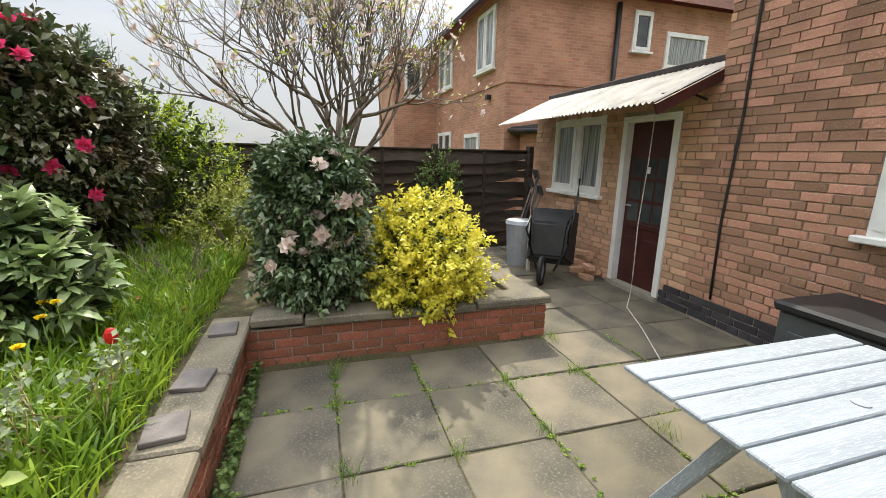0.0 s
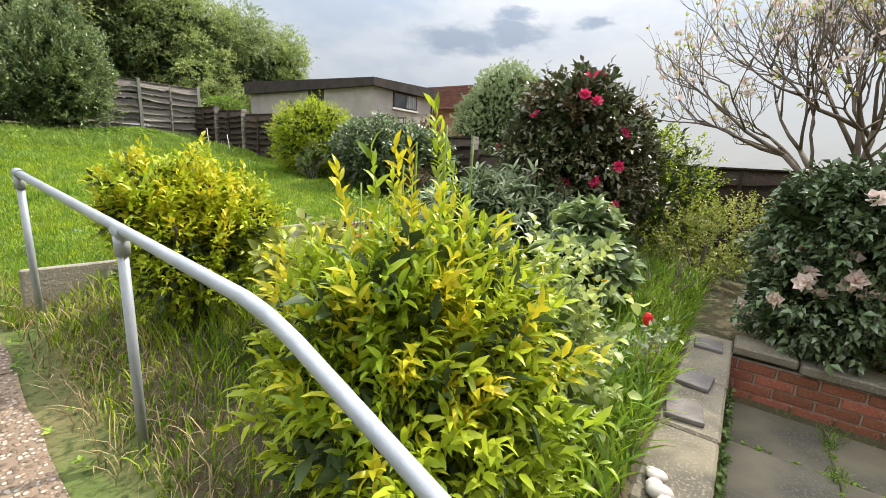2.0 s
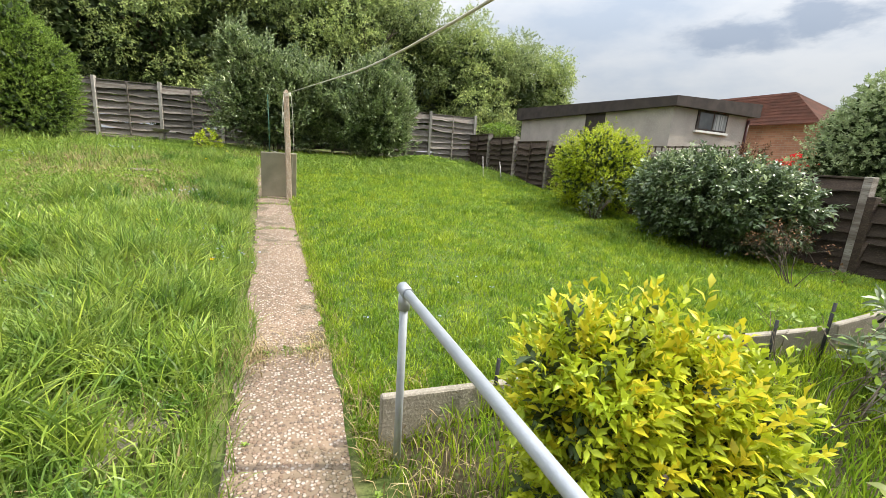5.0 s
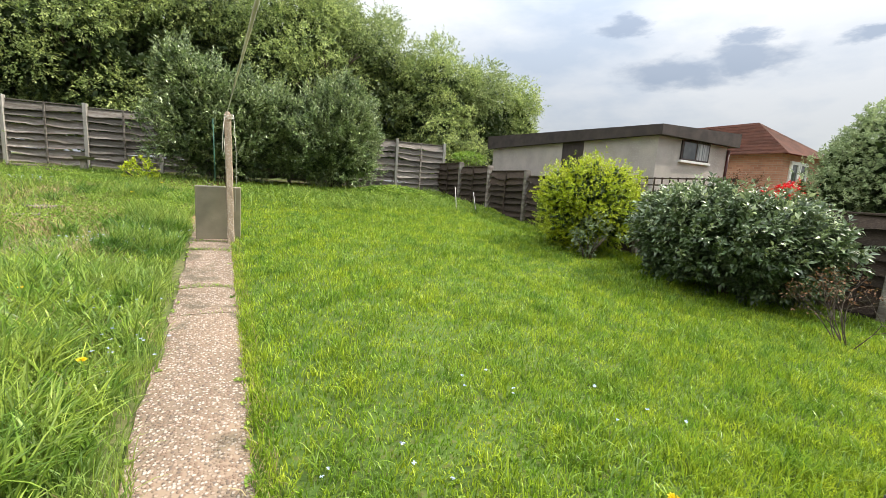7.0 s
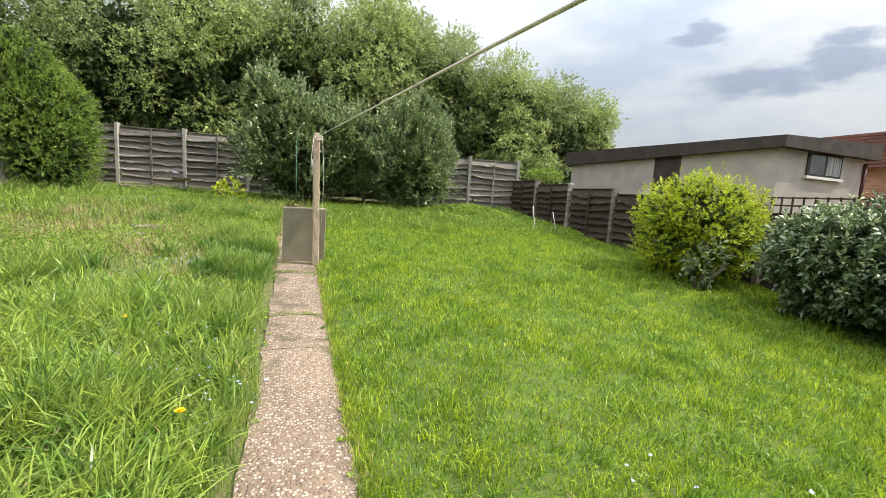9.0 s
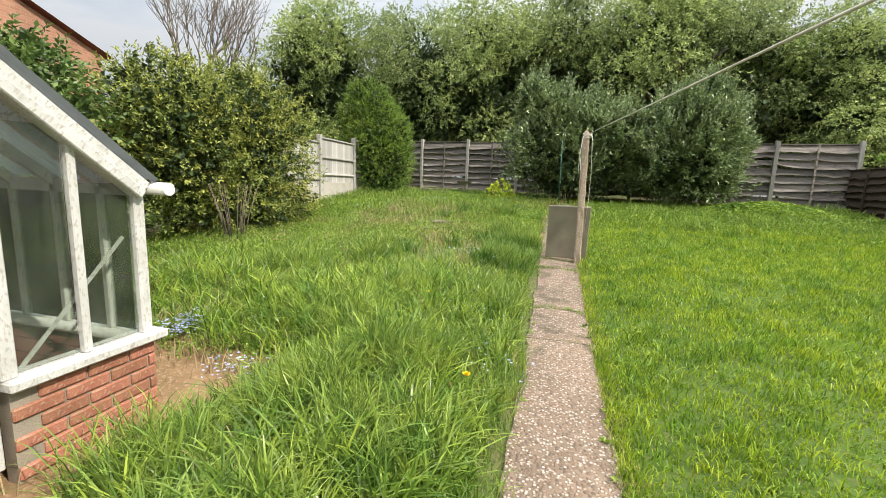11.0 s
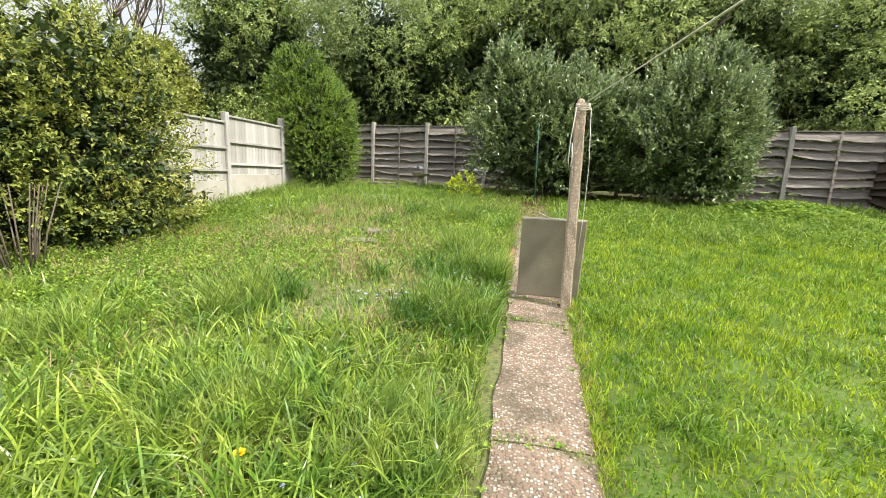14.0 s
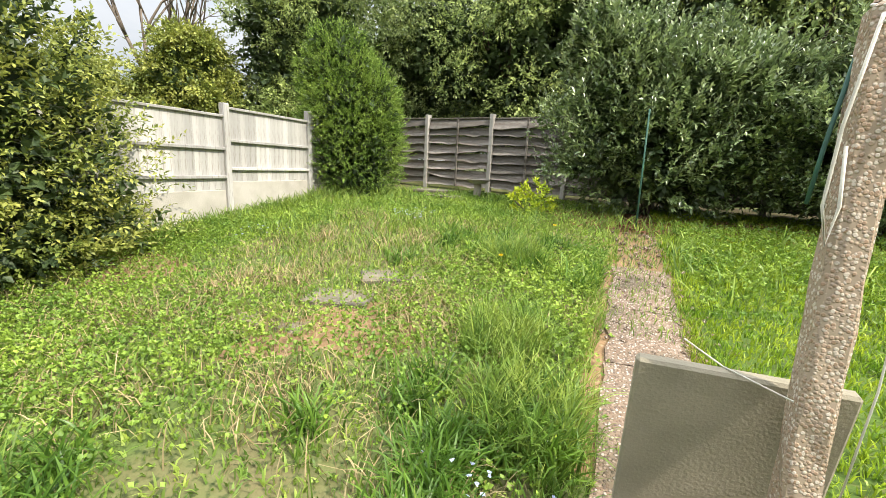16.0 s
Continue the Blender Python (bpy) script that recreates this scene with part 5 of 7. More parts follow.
shrub("golden_shrub", 0.98, 2.70, "bright gold and green shrub behind the rail",
      [(0, 0, 0.42, 0.31, 0.3, 0.32), (-0.16, 0.06, 0.62, 0.2, 0.2, 0.26), (0.05, 0.02, 0.6, 0.18, 0.2, 0.28), (0.22, -0.08, 0.52, 0.2, 0.22, 0.24)],
      [dict(shoots=1300, per=10, length=0.10, leaf=0.045, ratio=0.42, spread=0.9, up=0.9, wild=0.35, detail=2, floor=0.0), dict(shoots=380, per=10, length=0.13, leaf=0.045, ratio=0.42, spread=0.8, up=1.8, wild=0.3, detail=2, floor=0.45), dict(shoots=420, per=9, length=0.1, leaf=0.06, ratio=0.45, spread=0.9, up=0.4, shell=0.15)],
      [L["gold"], L["goldtip"], L["lime"]], 22)
shrub("leafy_shrub", 1.36, 2.0, "broad leaved shrub with pale and orange tipped leaves",
      [(0, 0, 0.34, 0.34, 0.3, 0.32), (0.2, 0.05, 0.30, 0.32, 0.28, 0.28), (-0.12, 0.0, 0.46, 0.24, 0.22, 0.2)],
      [dict(shoots=330, per=8, length=0.07, leaf=0.07, ratio=0.55, spread=1.3, up=0.7, detail=3, floor=0.0), dict(shoots=26, per=5, length=0.06, leaf=0.09, ratio=0.55, spread=1.3, up=0.7, detail=2, floor=0.3), dict(shoots=4, per=6, length=0.06, leaf=0.07, ratio=0.5, spread=1.0, up=1.0, detail=2, floor=0.5)], [L["hedge"], L["cream"], L["orange"]], 23)
shrub("rose_bush", 1.66, 0.86, "loose pale leaved rose bush above the coping",
      [(-0.05, -0.05, 0.30, 0.24, 0.22, 0.28), (0.1, 0.06, 0.42, 0.2, 0.2, 0.3), (0.05, 0.0, 0.68, 0.16, 0.16, 0.14)],
      [dict(shoots=260, per=7, length=0.12, leaf=0.05, ratio=0.7, spread=1.3, up=0.4, detail=3, shell=0.45, lump=0.25)], [L["rose"]], 24)
shrub("rhododendron", 3.2, 1.15, "rhododendron with whorled matt green leaves",
      [(0, 0, 0.40, 0.30, 0.30, 0.34), (0.05, 0.05, 0.62, 0.22, 0.22, 0.24)],
      [dict(shoots=110, per=9, length=0.05, leaf=0.12, ratio=0.42, spread=1.5, up=0.7, wild=0.3, detail=3, floor=0.08), dict(shoots=120, per=8, length=0.05, leaf=0.15, ratio=0.34, spread=1.5, up=0.4, shell=0.2)],
      [L["rhodo"], L["mid"]], 25)
shrub("rhododendron", 3.7, 2.45, "broad grey-green rhododendron below the kerb",
      [(0.05, 0, 0.45, 0.8, 0.7, 0.42), (0.45, -0.2, 0.5, 0.6, 0.6, 0.45)],
      [dict(shoots=480, per=9, length=0.06, leaf=0.13, ratio=0.22, spread=1.5, up=0.7, wild=0.3, detail=3, floor=0.05), dict(shoots=260, per=8, length=0.05, leaf=0.15, ratio=0.34, spread=1.5, up=0.4, shell=0.2)],
      [L["grey"], L["mid"]], 26)
cam_bush = shrub("camellia", 4.95, 2.05, "tall dark camellia bush with hot pink flowers",
      [(0.05, 0, 0.9, 0.88, 0.84, 0.9), (0.05, -0.05, 1.3, 0.74, 0.72, 0.72), (-0.05, 0.0, 1.6, 0.5, 0.48, 0.40)],
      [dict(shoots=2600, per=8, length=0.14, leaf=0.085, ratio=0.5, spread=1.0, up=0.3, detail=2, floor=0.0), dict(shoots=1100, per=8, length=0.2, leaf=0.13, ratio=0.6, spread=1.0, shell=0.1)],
      [L["bronze"], L["dark"]], 27)
P, U = in_blobs([(0.05, 0, 0.9, 0.92, 0.88, 0.93), (0.05, -0.05, 1.35, 0.78, 0.76, 0.74)], 220, rngf, 0.98, 0.1)
keep = [(p, u) for p, u in zip(P, U) if u[0] < -0.15 and p[2] > 0.5][:22]
flowers(flower(L["pink"], 0.075), keep, cam_bush, rngf, "hot pink camellia flower")
blush = shrub("camellia", 3.88, -0.35, "upright dark camellia with blush pink flowers",
      [(0, 0, 0.38, 0.42, 0.44, 0.38), (0, 0, 0.85, 0.42, 0.44, 0.42), (0.0, 0, 1.08, 0.36, 0.38, 0.26)],
      [dict(shoots=1300, per=8, length=0.09, leaf=0.07, ratio=0.5, spread=1.0, up=-0.2, detail=2, floor=0.0), dict(shoots=500, per=8, length=0.1, leaf=0.10, ratio=0.6, spread=1.0, shell=0.1)],
      [L["dark"], L["dark"]], 28)
P, U = in_blobs([(0, 0, 0.45, 0.45, 0.47, 0.42), (0, 0, 0.85, 0.45, 0.47, 0.42)], 200, rngf, 0.98, 0.05)
flowers(flower(L["blush"], 0.075, 7), [(p, u) for p, u in zip(P, U) if u[0] < -0.3 and p[2] > 0.25][:24], blush, rngf, "blush pink camellia flower")
shrub("euonymus", 3.98, -1.28, "bright yellow variegated euonymus spilling over the wall",
      [(0, 0, 0.40, 0.55, 0.52, 0.42), (-0.15, 0.05, 0.22, 0.5, 0.5, 0.3), (0.1, 0, 0.6, 0.4, 0.4, 0.3), (-0.3, 0, 0.12, 0.3, 0.5, 0.25)],
      [dict(shoots=1900, per=8, length=0.075, leaf=0.046, ratio=0.7, spread=1.4, up=0.5, wild=0.6, detail=2, lump=0.26, shell=0.7), dict(shoots=600, per=9, length=0.1, leaf=0.05, ratio=0.6, spread=1.1, shell=0.1)],
      [L["goldpale"], L["gold"]], 29)
shrub("rounded_shrub", 6.3, 8.75, "clipped rounded yellow-green shrub at the lawn edge",
      [(0, 0, 0.85, 0.95, 0.95, 0.85)],
      [dict(shoots=3400, per=8, length=0.09, leaf=0.045, ratio=0.5, spread=1.0, up=0.4, detail=1, floor=0.0, lump=0.10), dict(shoots=800, per=8, length=0.15, leaf=0.1, ratio=0.6, spread=1.0, shell=0.1)],
      [L["gold"], L["lime"]], 30)
# third layer: paler leaves near the top paint the reflections there
shrub("evergreen_shrub", 6.2, 6.1, "broad dark glossy evergreen shrub against the side fence",
      [(0, 0.15, 0.75, 0.9, 1.1, 0.65), (0.2, -0.45, 0.65, 0.75, 0.7, 0.58), (0, 0.6, 0.8, 0.8, 0.65, 0.62)],
      [dict(shoots=2600, per=8, length=0.12, leaf=0.085, ratio=0.45, spread=1.1, up=0.6, detail=2, floor=0.0), dict(shoots=1200, per=8, length=0.15, leaf=0.1, ratio=0.6, spread=1.0, shell=0.1), dict(shoots=620, per=8, length=0.12, leaf=0.085, ratio=0.42, spread=1.1, up=1.4, detail=2, floor=0.5, shell=0.9)],
      [L["dark"], L["dark"], L["laurel"]], 31)
shrub("topiary_bush", 9.45, 5.38, "large clipped grey-green dome bush behind the fence",
      [(0, 0, 1.4, 1.38, 1.38, 1.65), (0, 0, 2.15, 1.0, 1.0, 1.25)],
      [dict(shoots=8000, per=7, length=0.06, leaf=0.052, ratio=0.55, spread=1.0, up=0.5, detail=1, lump=0.03, shell=0.8), dict(shoots=1200, per=8, length=0.2, leaf=0.14, ratio=0.6, spread=1.0, shell=0.3, lump=0.0)],
      [L["sage"], L["mid"]], 32)
# third layer: paler upright tips, their lit silver highlights put into leaf colour
for x, y, bl, sd, mt in ((0.2, 16.5, [(0, 0, 1.3, 1.75, 0.95, 1.3), (-0.5, 0, 2.2, 0.9, 0.8, 1.0), (0.7, 0, 1.9, 1.0, 0.8, 0.9), (-1.0, 0, 2.5, 0.45, 0.5, 0.95), (1.5, 0.2, 1.5, 0.9, 0.8, 1.2)], 33, "laurel"), (3.2, 16.2, [(0, 0, 1.3, 1.35, 0.95, 1.3), (0.2, 0, 2.0, 0.95, 0.85, 0.95), (0.35, 0, 2.6, 0.4, 0.45, 0.7)], 34, "laurel")):
    shrub("laurel_bush", x, y, "large dense dark evergreen bush in front of the back fence", bl,
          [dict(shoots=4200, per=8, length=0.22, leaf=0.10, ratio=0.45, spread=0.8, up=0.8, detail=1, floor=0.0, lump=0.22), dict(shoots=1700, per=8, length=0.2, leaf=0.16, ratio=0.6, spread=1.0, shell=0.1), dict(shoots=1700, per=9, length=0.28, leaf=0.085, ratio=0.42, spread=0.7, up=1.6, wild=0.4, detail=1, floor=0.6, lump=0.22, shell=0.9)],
          [L["laurelbase"], L["dark"], L[mt]], sd)
shrub("conifer", -5.85, 16.4, "tall clipped dark green conifer beside the pale fence",
      [(0.1, 0, 0.9, 1.15, 1.0, 1.1), (0.05, 0, 1.7, 1.15, 1.0, 1.0), (-0.15, 0, 2.4, 0.95, 0.85, 0.8), (-0.3, 0, 2.95, 0.6, 0.6, 0.55)],
      [dict(shoots=9000, per=9, length=0.13, leaf=0.055, ratio=0.3, spread=0.6, up=0.6, wild=0.5, detail=1, floor=0.0, lump=0.07, shell=0.75), dict(shoots=1500, per=8, length=0.2, leaf=0.16, ratio=0.5, spread=1.0, shell=0.1)],
      [L["conifer"], L["dark"]], 35)
shrub("hedge_bush", -5.9, 10.3, "tall loose mixed hedge shrub over the boundary",
      [(0, 0, 0.4, 1.25, 1.9, 0.55), (0, 0.2, 1.2, 1.3, 1.5, 1.2), (-0.1, 0.2, 2.1, 1.1, 1.3, 0.95), (0.0, -1.2, 1.3, 1.0, 0.9, 1.2), (-0.3, -1.1, 2.0, 0.9, 1.0, 0.85)],
      [dict(shoots=5000, per=8, length=0.17, leaf=0.06, ratio=0.5, spread=1.0, up=0.5, detail=1, floor=0.0), dict(shoots=1700, per=8, length=0.2, leaf=0.12, ratio=0.6, spread=1.0, shell=0.1)],
      [L["hedge"], L["mid"]], 36)
shrub("hedge_bush", -6.8, 7.2, "dense dark ivy covered boundary hedge",
      [(0.1, -0.8, 0.4, 1.3, 2.6, 0.55), (0, 0, 1.2, 1.3, 1.6, 1.3), (-0.3, 0, 1.75, 1.1, 1.5, 0.9), (0.2, -2.2, 1.2, 1.3, 1.5, 1.2), (-0.3, -2.4, 1.9, 1.2, 1.6, 1.0), (-0.3, -1.3, 2.6, 1.0, 1.5, 0.75), (-0.4, 0.4, 2.3, 0.9, 1.0, 0.7)],
      [dict(shoots=5200, per=8, length=0.17, leaf=0.085, ratio=0.6, spread=1.0, up=0.3, detail=1, floor=0.0), dict(shoots=1700, per=8, length=0.2, leaf=0.14, ratio=0.6, spread=1.0, shell=0.1)],
      [L["mid"], L["dark"]], 37)


def tree(x, y, height, radius, seed, material, label, leaves=16000, leaf=0.15, low=0.25):
    ob = thing("tree", x, y, float(G(x, y)), label, "tree", "woodland trees behind the back fence")
    rg = np.random.default_rng(seed)
    bm = bmesh.new()
    branches(bm, (0, 0, -0.2), (0.05, 0.05, 1), height * 0.36, 0.15, 3, rg, 0.5, 0.05, 3, 6, None, 0.55)
    part("trunk", bm, M["bark"], ob)
    bl = []
    for k in range(46):
        # clumps of sprays on a loose crown, thicker towards its skin
        a = rg.random() * 6.28
        v = rg.random()
        rr = radius * (0.35 + 0.65 * rg.random() ** 0.5) * math.sqrt(max(0.05, 1 - (2 * v - 0.9) ** 2 * 0.75))
        s = radius * (0.16 + 0.17 * rg.random())
        bl.append((rr * math.cos(a), rr * math.sin(a), height * (low + (0.95 - low) * v), s, s, s * 0.75))
    foliage("crown", bl, leaves // 8, 8, 0.30, leaf, 0.62, material, ob, seed + 1, spread=0.9, up=-0.25, wild=0.7, lump=0.25, shell=0.5)
    # big dark leaves in the core paint the shaded gaps between the clumps
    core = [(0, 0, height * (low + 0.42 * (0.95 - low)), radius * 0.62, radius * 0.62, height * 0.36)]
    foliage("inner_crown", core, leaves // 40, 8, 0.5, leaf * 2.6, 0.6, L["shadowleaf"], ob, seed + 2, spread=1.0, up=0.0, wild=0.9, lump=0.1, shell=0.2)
    return ob


spots = [(-9.8, 19.6, 7.6, 2.5, 0), (-11.2, 16.8, 3.8, 1.3, 2), (-6.5, 22.3, 7.6, 3.0, 1), (-3.2, 21.5, 7.6, 2.9, 0), (-0.2, 22.2, 8.2, 3.0, 1), (2.8, 21.4, 7.8, 2.9, 0), (5.6, 21.8, 7.6, 2.8, 1), (8.6, 21.0, 6.8, 2.5, 0), (11.2, 21.6, 6.8, 2.5, 1), (13.8, 22.2, 6.0, 2.3, 0), (-12.8, 14.8, 3.0, 1.2, 2), (-1.8, 25.5, 9.3, 3.4, 1), (-7.5, 26.5, 9.0, 3.4, 0), (4.5, 25.8, 9.0, 3.2, 1)]
for k, (x, y, h, r, tone) in enumerate(spots):
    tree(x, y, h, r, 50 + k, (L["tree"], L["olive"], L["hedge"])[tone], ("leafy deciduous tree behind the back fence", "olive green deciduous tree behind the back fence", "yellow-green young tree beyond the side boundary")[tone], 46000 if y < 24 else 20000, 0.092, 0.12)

# magnolia
mg = thing("magnolia_tree", 6.0, -0.7, float(G(6.0, -0.7)), "bare branched magnolia tree with pale pink blossom", "tree")
bm = bmesh.new()
tips = []
rg = np.random.default_rng(4)
tube(bm, [(0, 0, -0.1), (0.02, 0, 0.6), (-0.02, 0.03, 1.05)], 0.085, 8, 0.07)
for k in range(9):
    a = k * 0.7 + 0.3
    sp = 1.15 if k % 3 else 0.45
    branches(bm, (-0.02, 0.03, 1.0), (sp * math.cos(a), sp * math.sin(a), 0.85), 0.85, 0.040, 5, rg, 0.42, 0.11, 3, 5, tips, 0.74)
part("trunk", bm, M["palebark"], mg)
fl = flower(L["magnolia"], 0.065, 6, 1)
flowers(fl, [(p, d) for p, d in tips[::11]], mg, rg, "pale pink magnolia blossom")
Vb = np.array([p for p, d in tips])
Db = np.array([d for p, d in tips])
V, T = leaf_arrays(Vb, Db + rg.normal(size=(len(Vb), 3)) * 0.35, 0.055, 0.42, rg)
child("blossom", mesh_from("blossom", V, T, L["magnolia"]), mg, "opening pale pink flower buds")
Vb, Db = np.repeat(Vb[::2], 3, 0), np.repeat(Db[::2], 3, 0) + rg.normal(size=(len(Vb[::2]) * 3, 3)) * 0.5
V, T = leaf_arrays(Vb, Db, 0.045, 0.4, rg)
child("young_leaves", mesh_from("young_leaves", V, T, L["gold"]), mg, "small yellow-green young leaves")

# ---- grass ----
rng = np.random.default_rng(12)


def scatter(n, x0, x1, y0, y1, near=0.0):
    X = x0 + (x1 - x0) * rng.random(n)
    Y = y0 + (y1 - y0) * rng.random(n) ** (1 + near)
    return X, Y


def clear(X, Y):
    """Off the path, patio and walls."""
    e = 0.012 * np.sin(Y * 9) + 0.02 * np.sin(Y * 23)
    k = ~((X > -0.34 + e) & (X < 0.33 + e) & (Y < 13.3))
    k &= ~((Y < 0.42) & (X > 0.34))
    return k


X, Y = scatter(230000, 0.28, 7.2, 3.6, 17.2, 0.7)
k = clear(X, Y)
X, Y = X[k], Y[k]
pat = 0.5 + 0.5 * np.sin(X * 2.3 + 1.5 * np.sin(Y * 1.1)) * np.sin(Y * 2.1 + X)
pat2 = np.clip(np.sin(X * 7.1 + 2.0 * np.sin(Y * 3.3)) * np.sin(Y * 5.7 + 1.6 * np.sin(X * 4.1)), 0, 1) ** 1.5
grass("lawn_grass", X, Y, G(X, Y) - 0.005, (0.036 + 0.03 * pat + 0.05 * pat2) * (0.5 + 0.9 * rng.random(len(X))) + 0.02 * ss(8, 15, Y), 0.0026 + 0.00026 * Y, L["lawn"], "bright green uncut lawn grass", 1, 1.1, steps=1)
cx, cy = scatter(420, 0.4, 6.9, 3.7, 12.5, 0.6)
X = (cx[:, None] + 0.09 * rng.normal(size=(len(cx), 70))).ravel()
Y = (cy[:, None] + 0.09 * rng.normal(size=(len(cx), 70))).ravel()
big = np.repeat(0.055 + 0.085 * rng.random(len(cx)) ** 2, 70)
k = clear(X, Y) & (Y > 3.62)
X, Y, big = X[k], Y[k], big[k]
grass("lawn_tufts", X, Y, G(X, Y) - 0.005, big * (0.6 + 0.7 * rng.random(len(X))), 0.0034 + 0.0002 * Y, L["tuft"], "longer dark green tufts in the lawn", 41, 1.2)
X, Y = scatter(9000, 0.4, 6.9, 3.7, 15.8, 0.2)
k = (np.sin(X * 2.9 + 1.2 * Y) + np.sin(Y * 2.3 - X * 1.4) > 0.9) & (rng.random(len(X)) < 0.3)
LX, LY = X[k], Y[k]
X, Y = scatter(110000, -6.2, -0.2, 0.2, 17.5, 0.25)
k = clear(X, Y) & ~((X < -2.05 + 0.1 * np.sin(Y * 2.1)) & (X > -3.3) & (Y < 6.15 + 0.1 * np.sin(X * 5))) & ~(((X + 5.3) ** 2 + 3 * (Y - 11.2) ** 2 < 0.8) & (rng.random(len(X)) < 0.8)) & ~(((X + 2.3) ** 2 * 3 + (Y - 11.0) ** 2 < 0.4) & (rng.random(len(X)) < 0.7))
X, Y = X[k], Y[k]
pat = 0.5 + 0.5 * np.sin(X * 1.9 + 2 * np.sin(Y * 0.9)) * np.sin(Y * 1.7 + X)
grass("rough_grass", X, Y, G(X, Y) - 0.01, (0.085 - 0.03 * ss(7.5, 10, Y) + 0.14 * pat * (1 - 0.7 * ss(7, 11, Y))) * (0.5 + rng.random(len(X))), 0.0035 + 0.00035 * Y, L["rough"], "long tussocky unmown grass", 2, 1.3, steps=1)
# coarse tussocks with long arching blades
cx, cy = scatter(820, -4.4, -0.42, 0.6, 8.8, 0.0)
k = ~((cx < -2.0) & (cy < 6.2)) & (rng.random(len(cx)) < 1.25 - 0.16 * np.clip(cy - 5.5, 0, 4))
cx, cy = cx[k], cy[k]
n = 90
X = (cx[:, None] + 0.10 * rng.normal(size=(len(cx), n))).ravel()
Y = (cy[:, None] + 0.10 * rng.normal(size=(len(cx), n))).ravel()
big = np.repeat(0.13 + 0.22 * rng.random(len(cx)) ** 1.5 * (1 - 0.5 * ss(6.5, 9.5, cy)), n)
k = (X < -0.37) & ~((X < -2.02 + 0.1 * np.sin(Y * 3)) & (Y < 6.2))
X, Y, big = X[k], Y[k], big[k]
grass("tussock_grass", X, Y, G(X, Y) - 0.01, big * (0.6 + 0.7 * rng.random(len(X))), 0.0055 + 0.0002 * Y, L["coarse"], "coarse arching tussocks of bright green grass", 31, 1.25, steps=3)
cx, cy = scatter(110, -4.8, -0.4, 5.0, 15.0, 0.0)
X = (cx[:, None] + 0.16 * rng.normal(size=(len(cx), 60))).ravel()
Y = (cy[:, None] + 0.14 * rng.normal(size=(len(cx), 60))).ravel()
k = (X < -0.27) & ~((X < -1.65) & (Y < 5.9))
X, Y = X[k], Y[k]
grass("dry_grass", X, Y, G(X, Y), 0.10 + 0.14 * rng.random(len(X)), 0.0035, M["straw"], "pale dry straw in the unmown grass", 32, 1.5)
X, Y = scatter(34000, 0.4, 7.0, 0.3, 3.55, 0.0)
k = clear(X, Y)
X, Y = X[k], Y[k]
grass("bed_grass", X, Y, G(X, Y) - 0.01, (0.09 + 0.07 * ss(0.5, 1.1, X)) * (0.5 + rng.random(len(X))), 0.0042, L["lawn"], "long grass growing through the flower bed", 3, 0.8)
# ---- weeds, flowers and loose leaves ----
def leaf_stuff(name, X, Y, Z, size, ratio, material, label, seed, rise=0.5, per=4, detail=1):
    """Rosettes of small leaves on the ground."""
    rg = np.random.default_rng(seed)
    n = len(X)
    P = np.repeat(np.stack([X, Y, Z], -1), per, 0)
    a = np.tile(np.arange(per) * 2.4, n) + np.repeat(rg.random(n) * 6.28, per)
    D = np.stack([np.cos(a), np.sin(a), rise * (0.4 + rg.random(n * per))], -1)
    s = np.repeat(np.broadcast_to(size, (n,)), per) * (0.6 + 0.7 * rg.random(n * per))
    V, T = leaf_arrays(P, D, s, ratio, rg, detail)
    return tagged(new(name, mesh_from(name, V, T, material)), label, "weeds", kind="stuff")


leaf_stuff("lawn_weeds", LX, LY, G(LX, LY) + 0.01 + 0.015 * rng.random(len(LX)), 0.019, 0.8, L["weed"], "small broad leaved weeds in the lawn", 42, 0.5, 4)
X, Y = scatter(7000, 0.5, 6.9, 12.2, 15.6, 0.0)
k = rng.random(len(X)) < ss(11.8, 14.0, Y)
X, Y = X[k], Y[k]
leaf_stuff("far_weeds", X, Y, G(X, Y) + 0.02 + 0.10 * rng.random(len(X)), 0.040, 0.55, L["weed"], "rank broad leaved weeds at the far end of the lawn", 43, 1.3, 6)
X, Y = scatter(120000, -6.0, -0.3, 5.2, 17.0, 0.0)
k = (np.sin(X * 1.3 + Y * 0.7) + np.sin(Y * 1.1 - X) + 0.7 * rng.normal(size=len(X)) > 0.0) & ((X > -1.8) | (Y > 6.0)) & (rng.random(len(X)) < ss(4.8, 8.0, Y) * 0.75) & clear(X, Y)
X, Y = X[k], Y[k]
leaf_stuff("broad_weeds", X, Y, G(X, Y) + 0.01 + 0.13 * rng.random(len(X)) ** 1.3, 0.016 + 0.0010 * Y, 0.8, L["weed"], "low broad leaved weeds among the rough grass", 5, 1.3, 3)
X, Y = scatter(15000, -5.9, 6.9, 12.6, 16.9, 0.0)
k = clear(X, Y) & (rng.random(len(X)) < 0.25 + 0.75 * np.clip(np.sin(X * 2.7 + np.sin(Y * 2)) * np.sin(Y * 1.9 + X), 0, 1) + 0.4 * ss(15.2, 16.2, Y)) & ~((X > -1.5) & (X < 4.6) & (Y > 15.5)) & ~((np.abs(X - 0.03) < 0.3) & (Y < 15.0))
X, Y = X[k], Y[k]
grass("boundary_grass", X, Y, G(X, Y) - 0.01, 0.12 + 0.22 * rng.random(len(X)), 0.009, L["rough"], "tall uneven grass along the back fence", 45, 1.2)
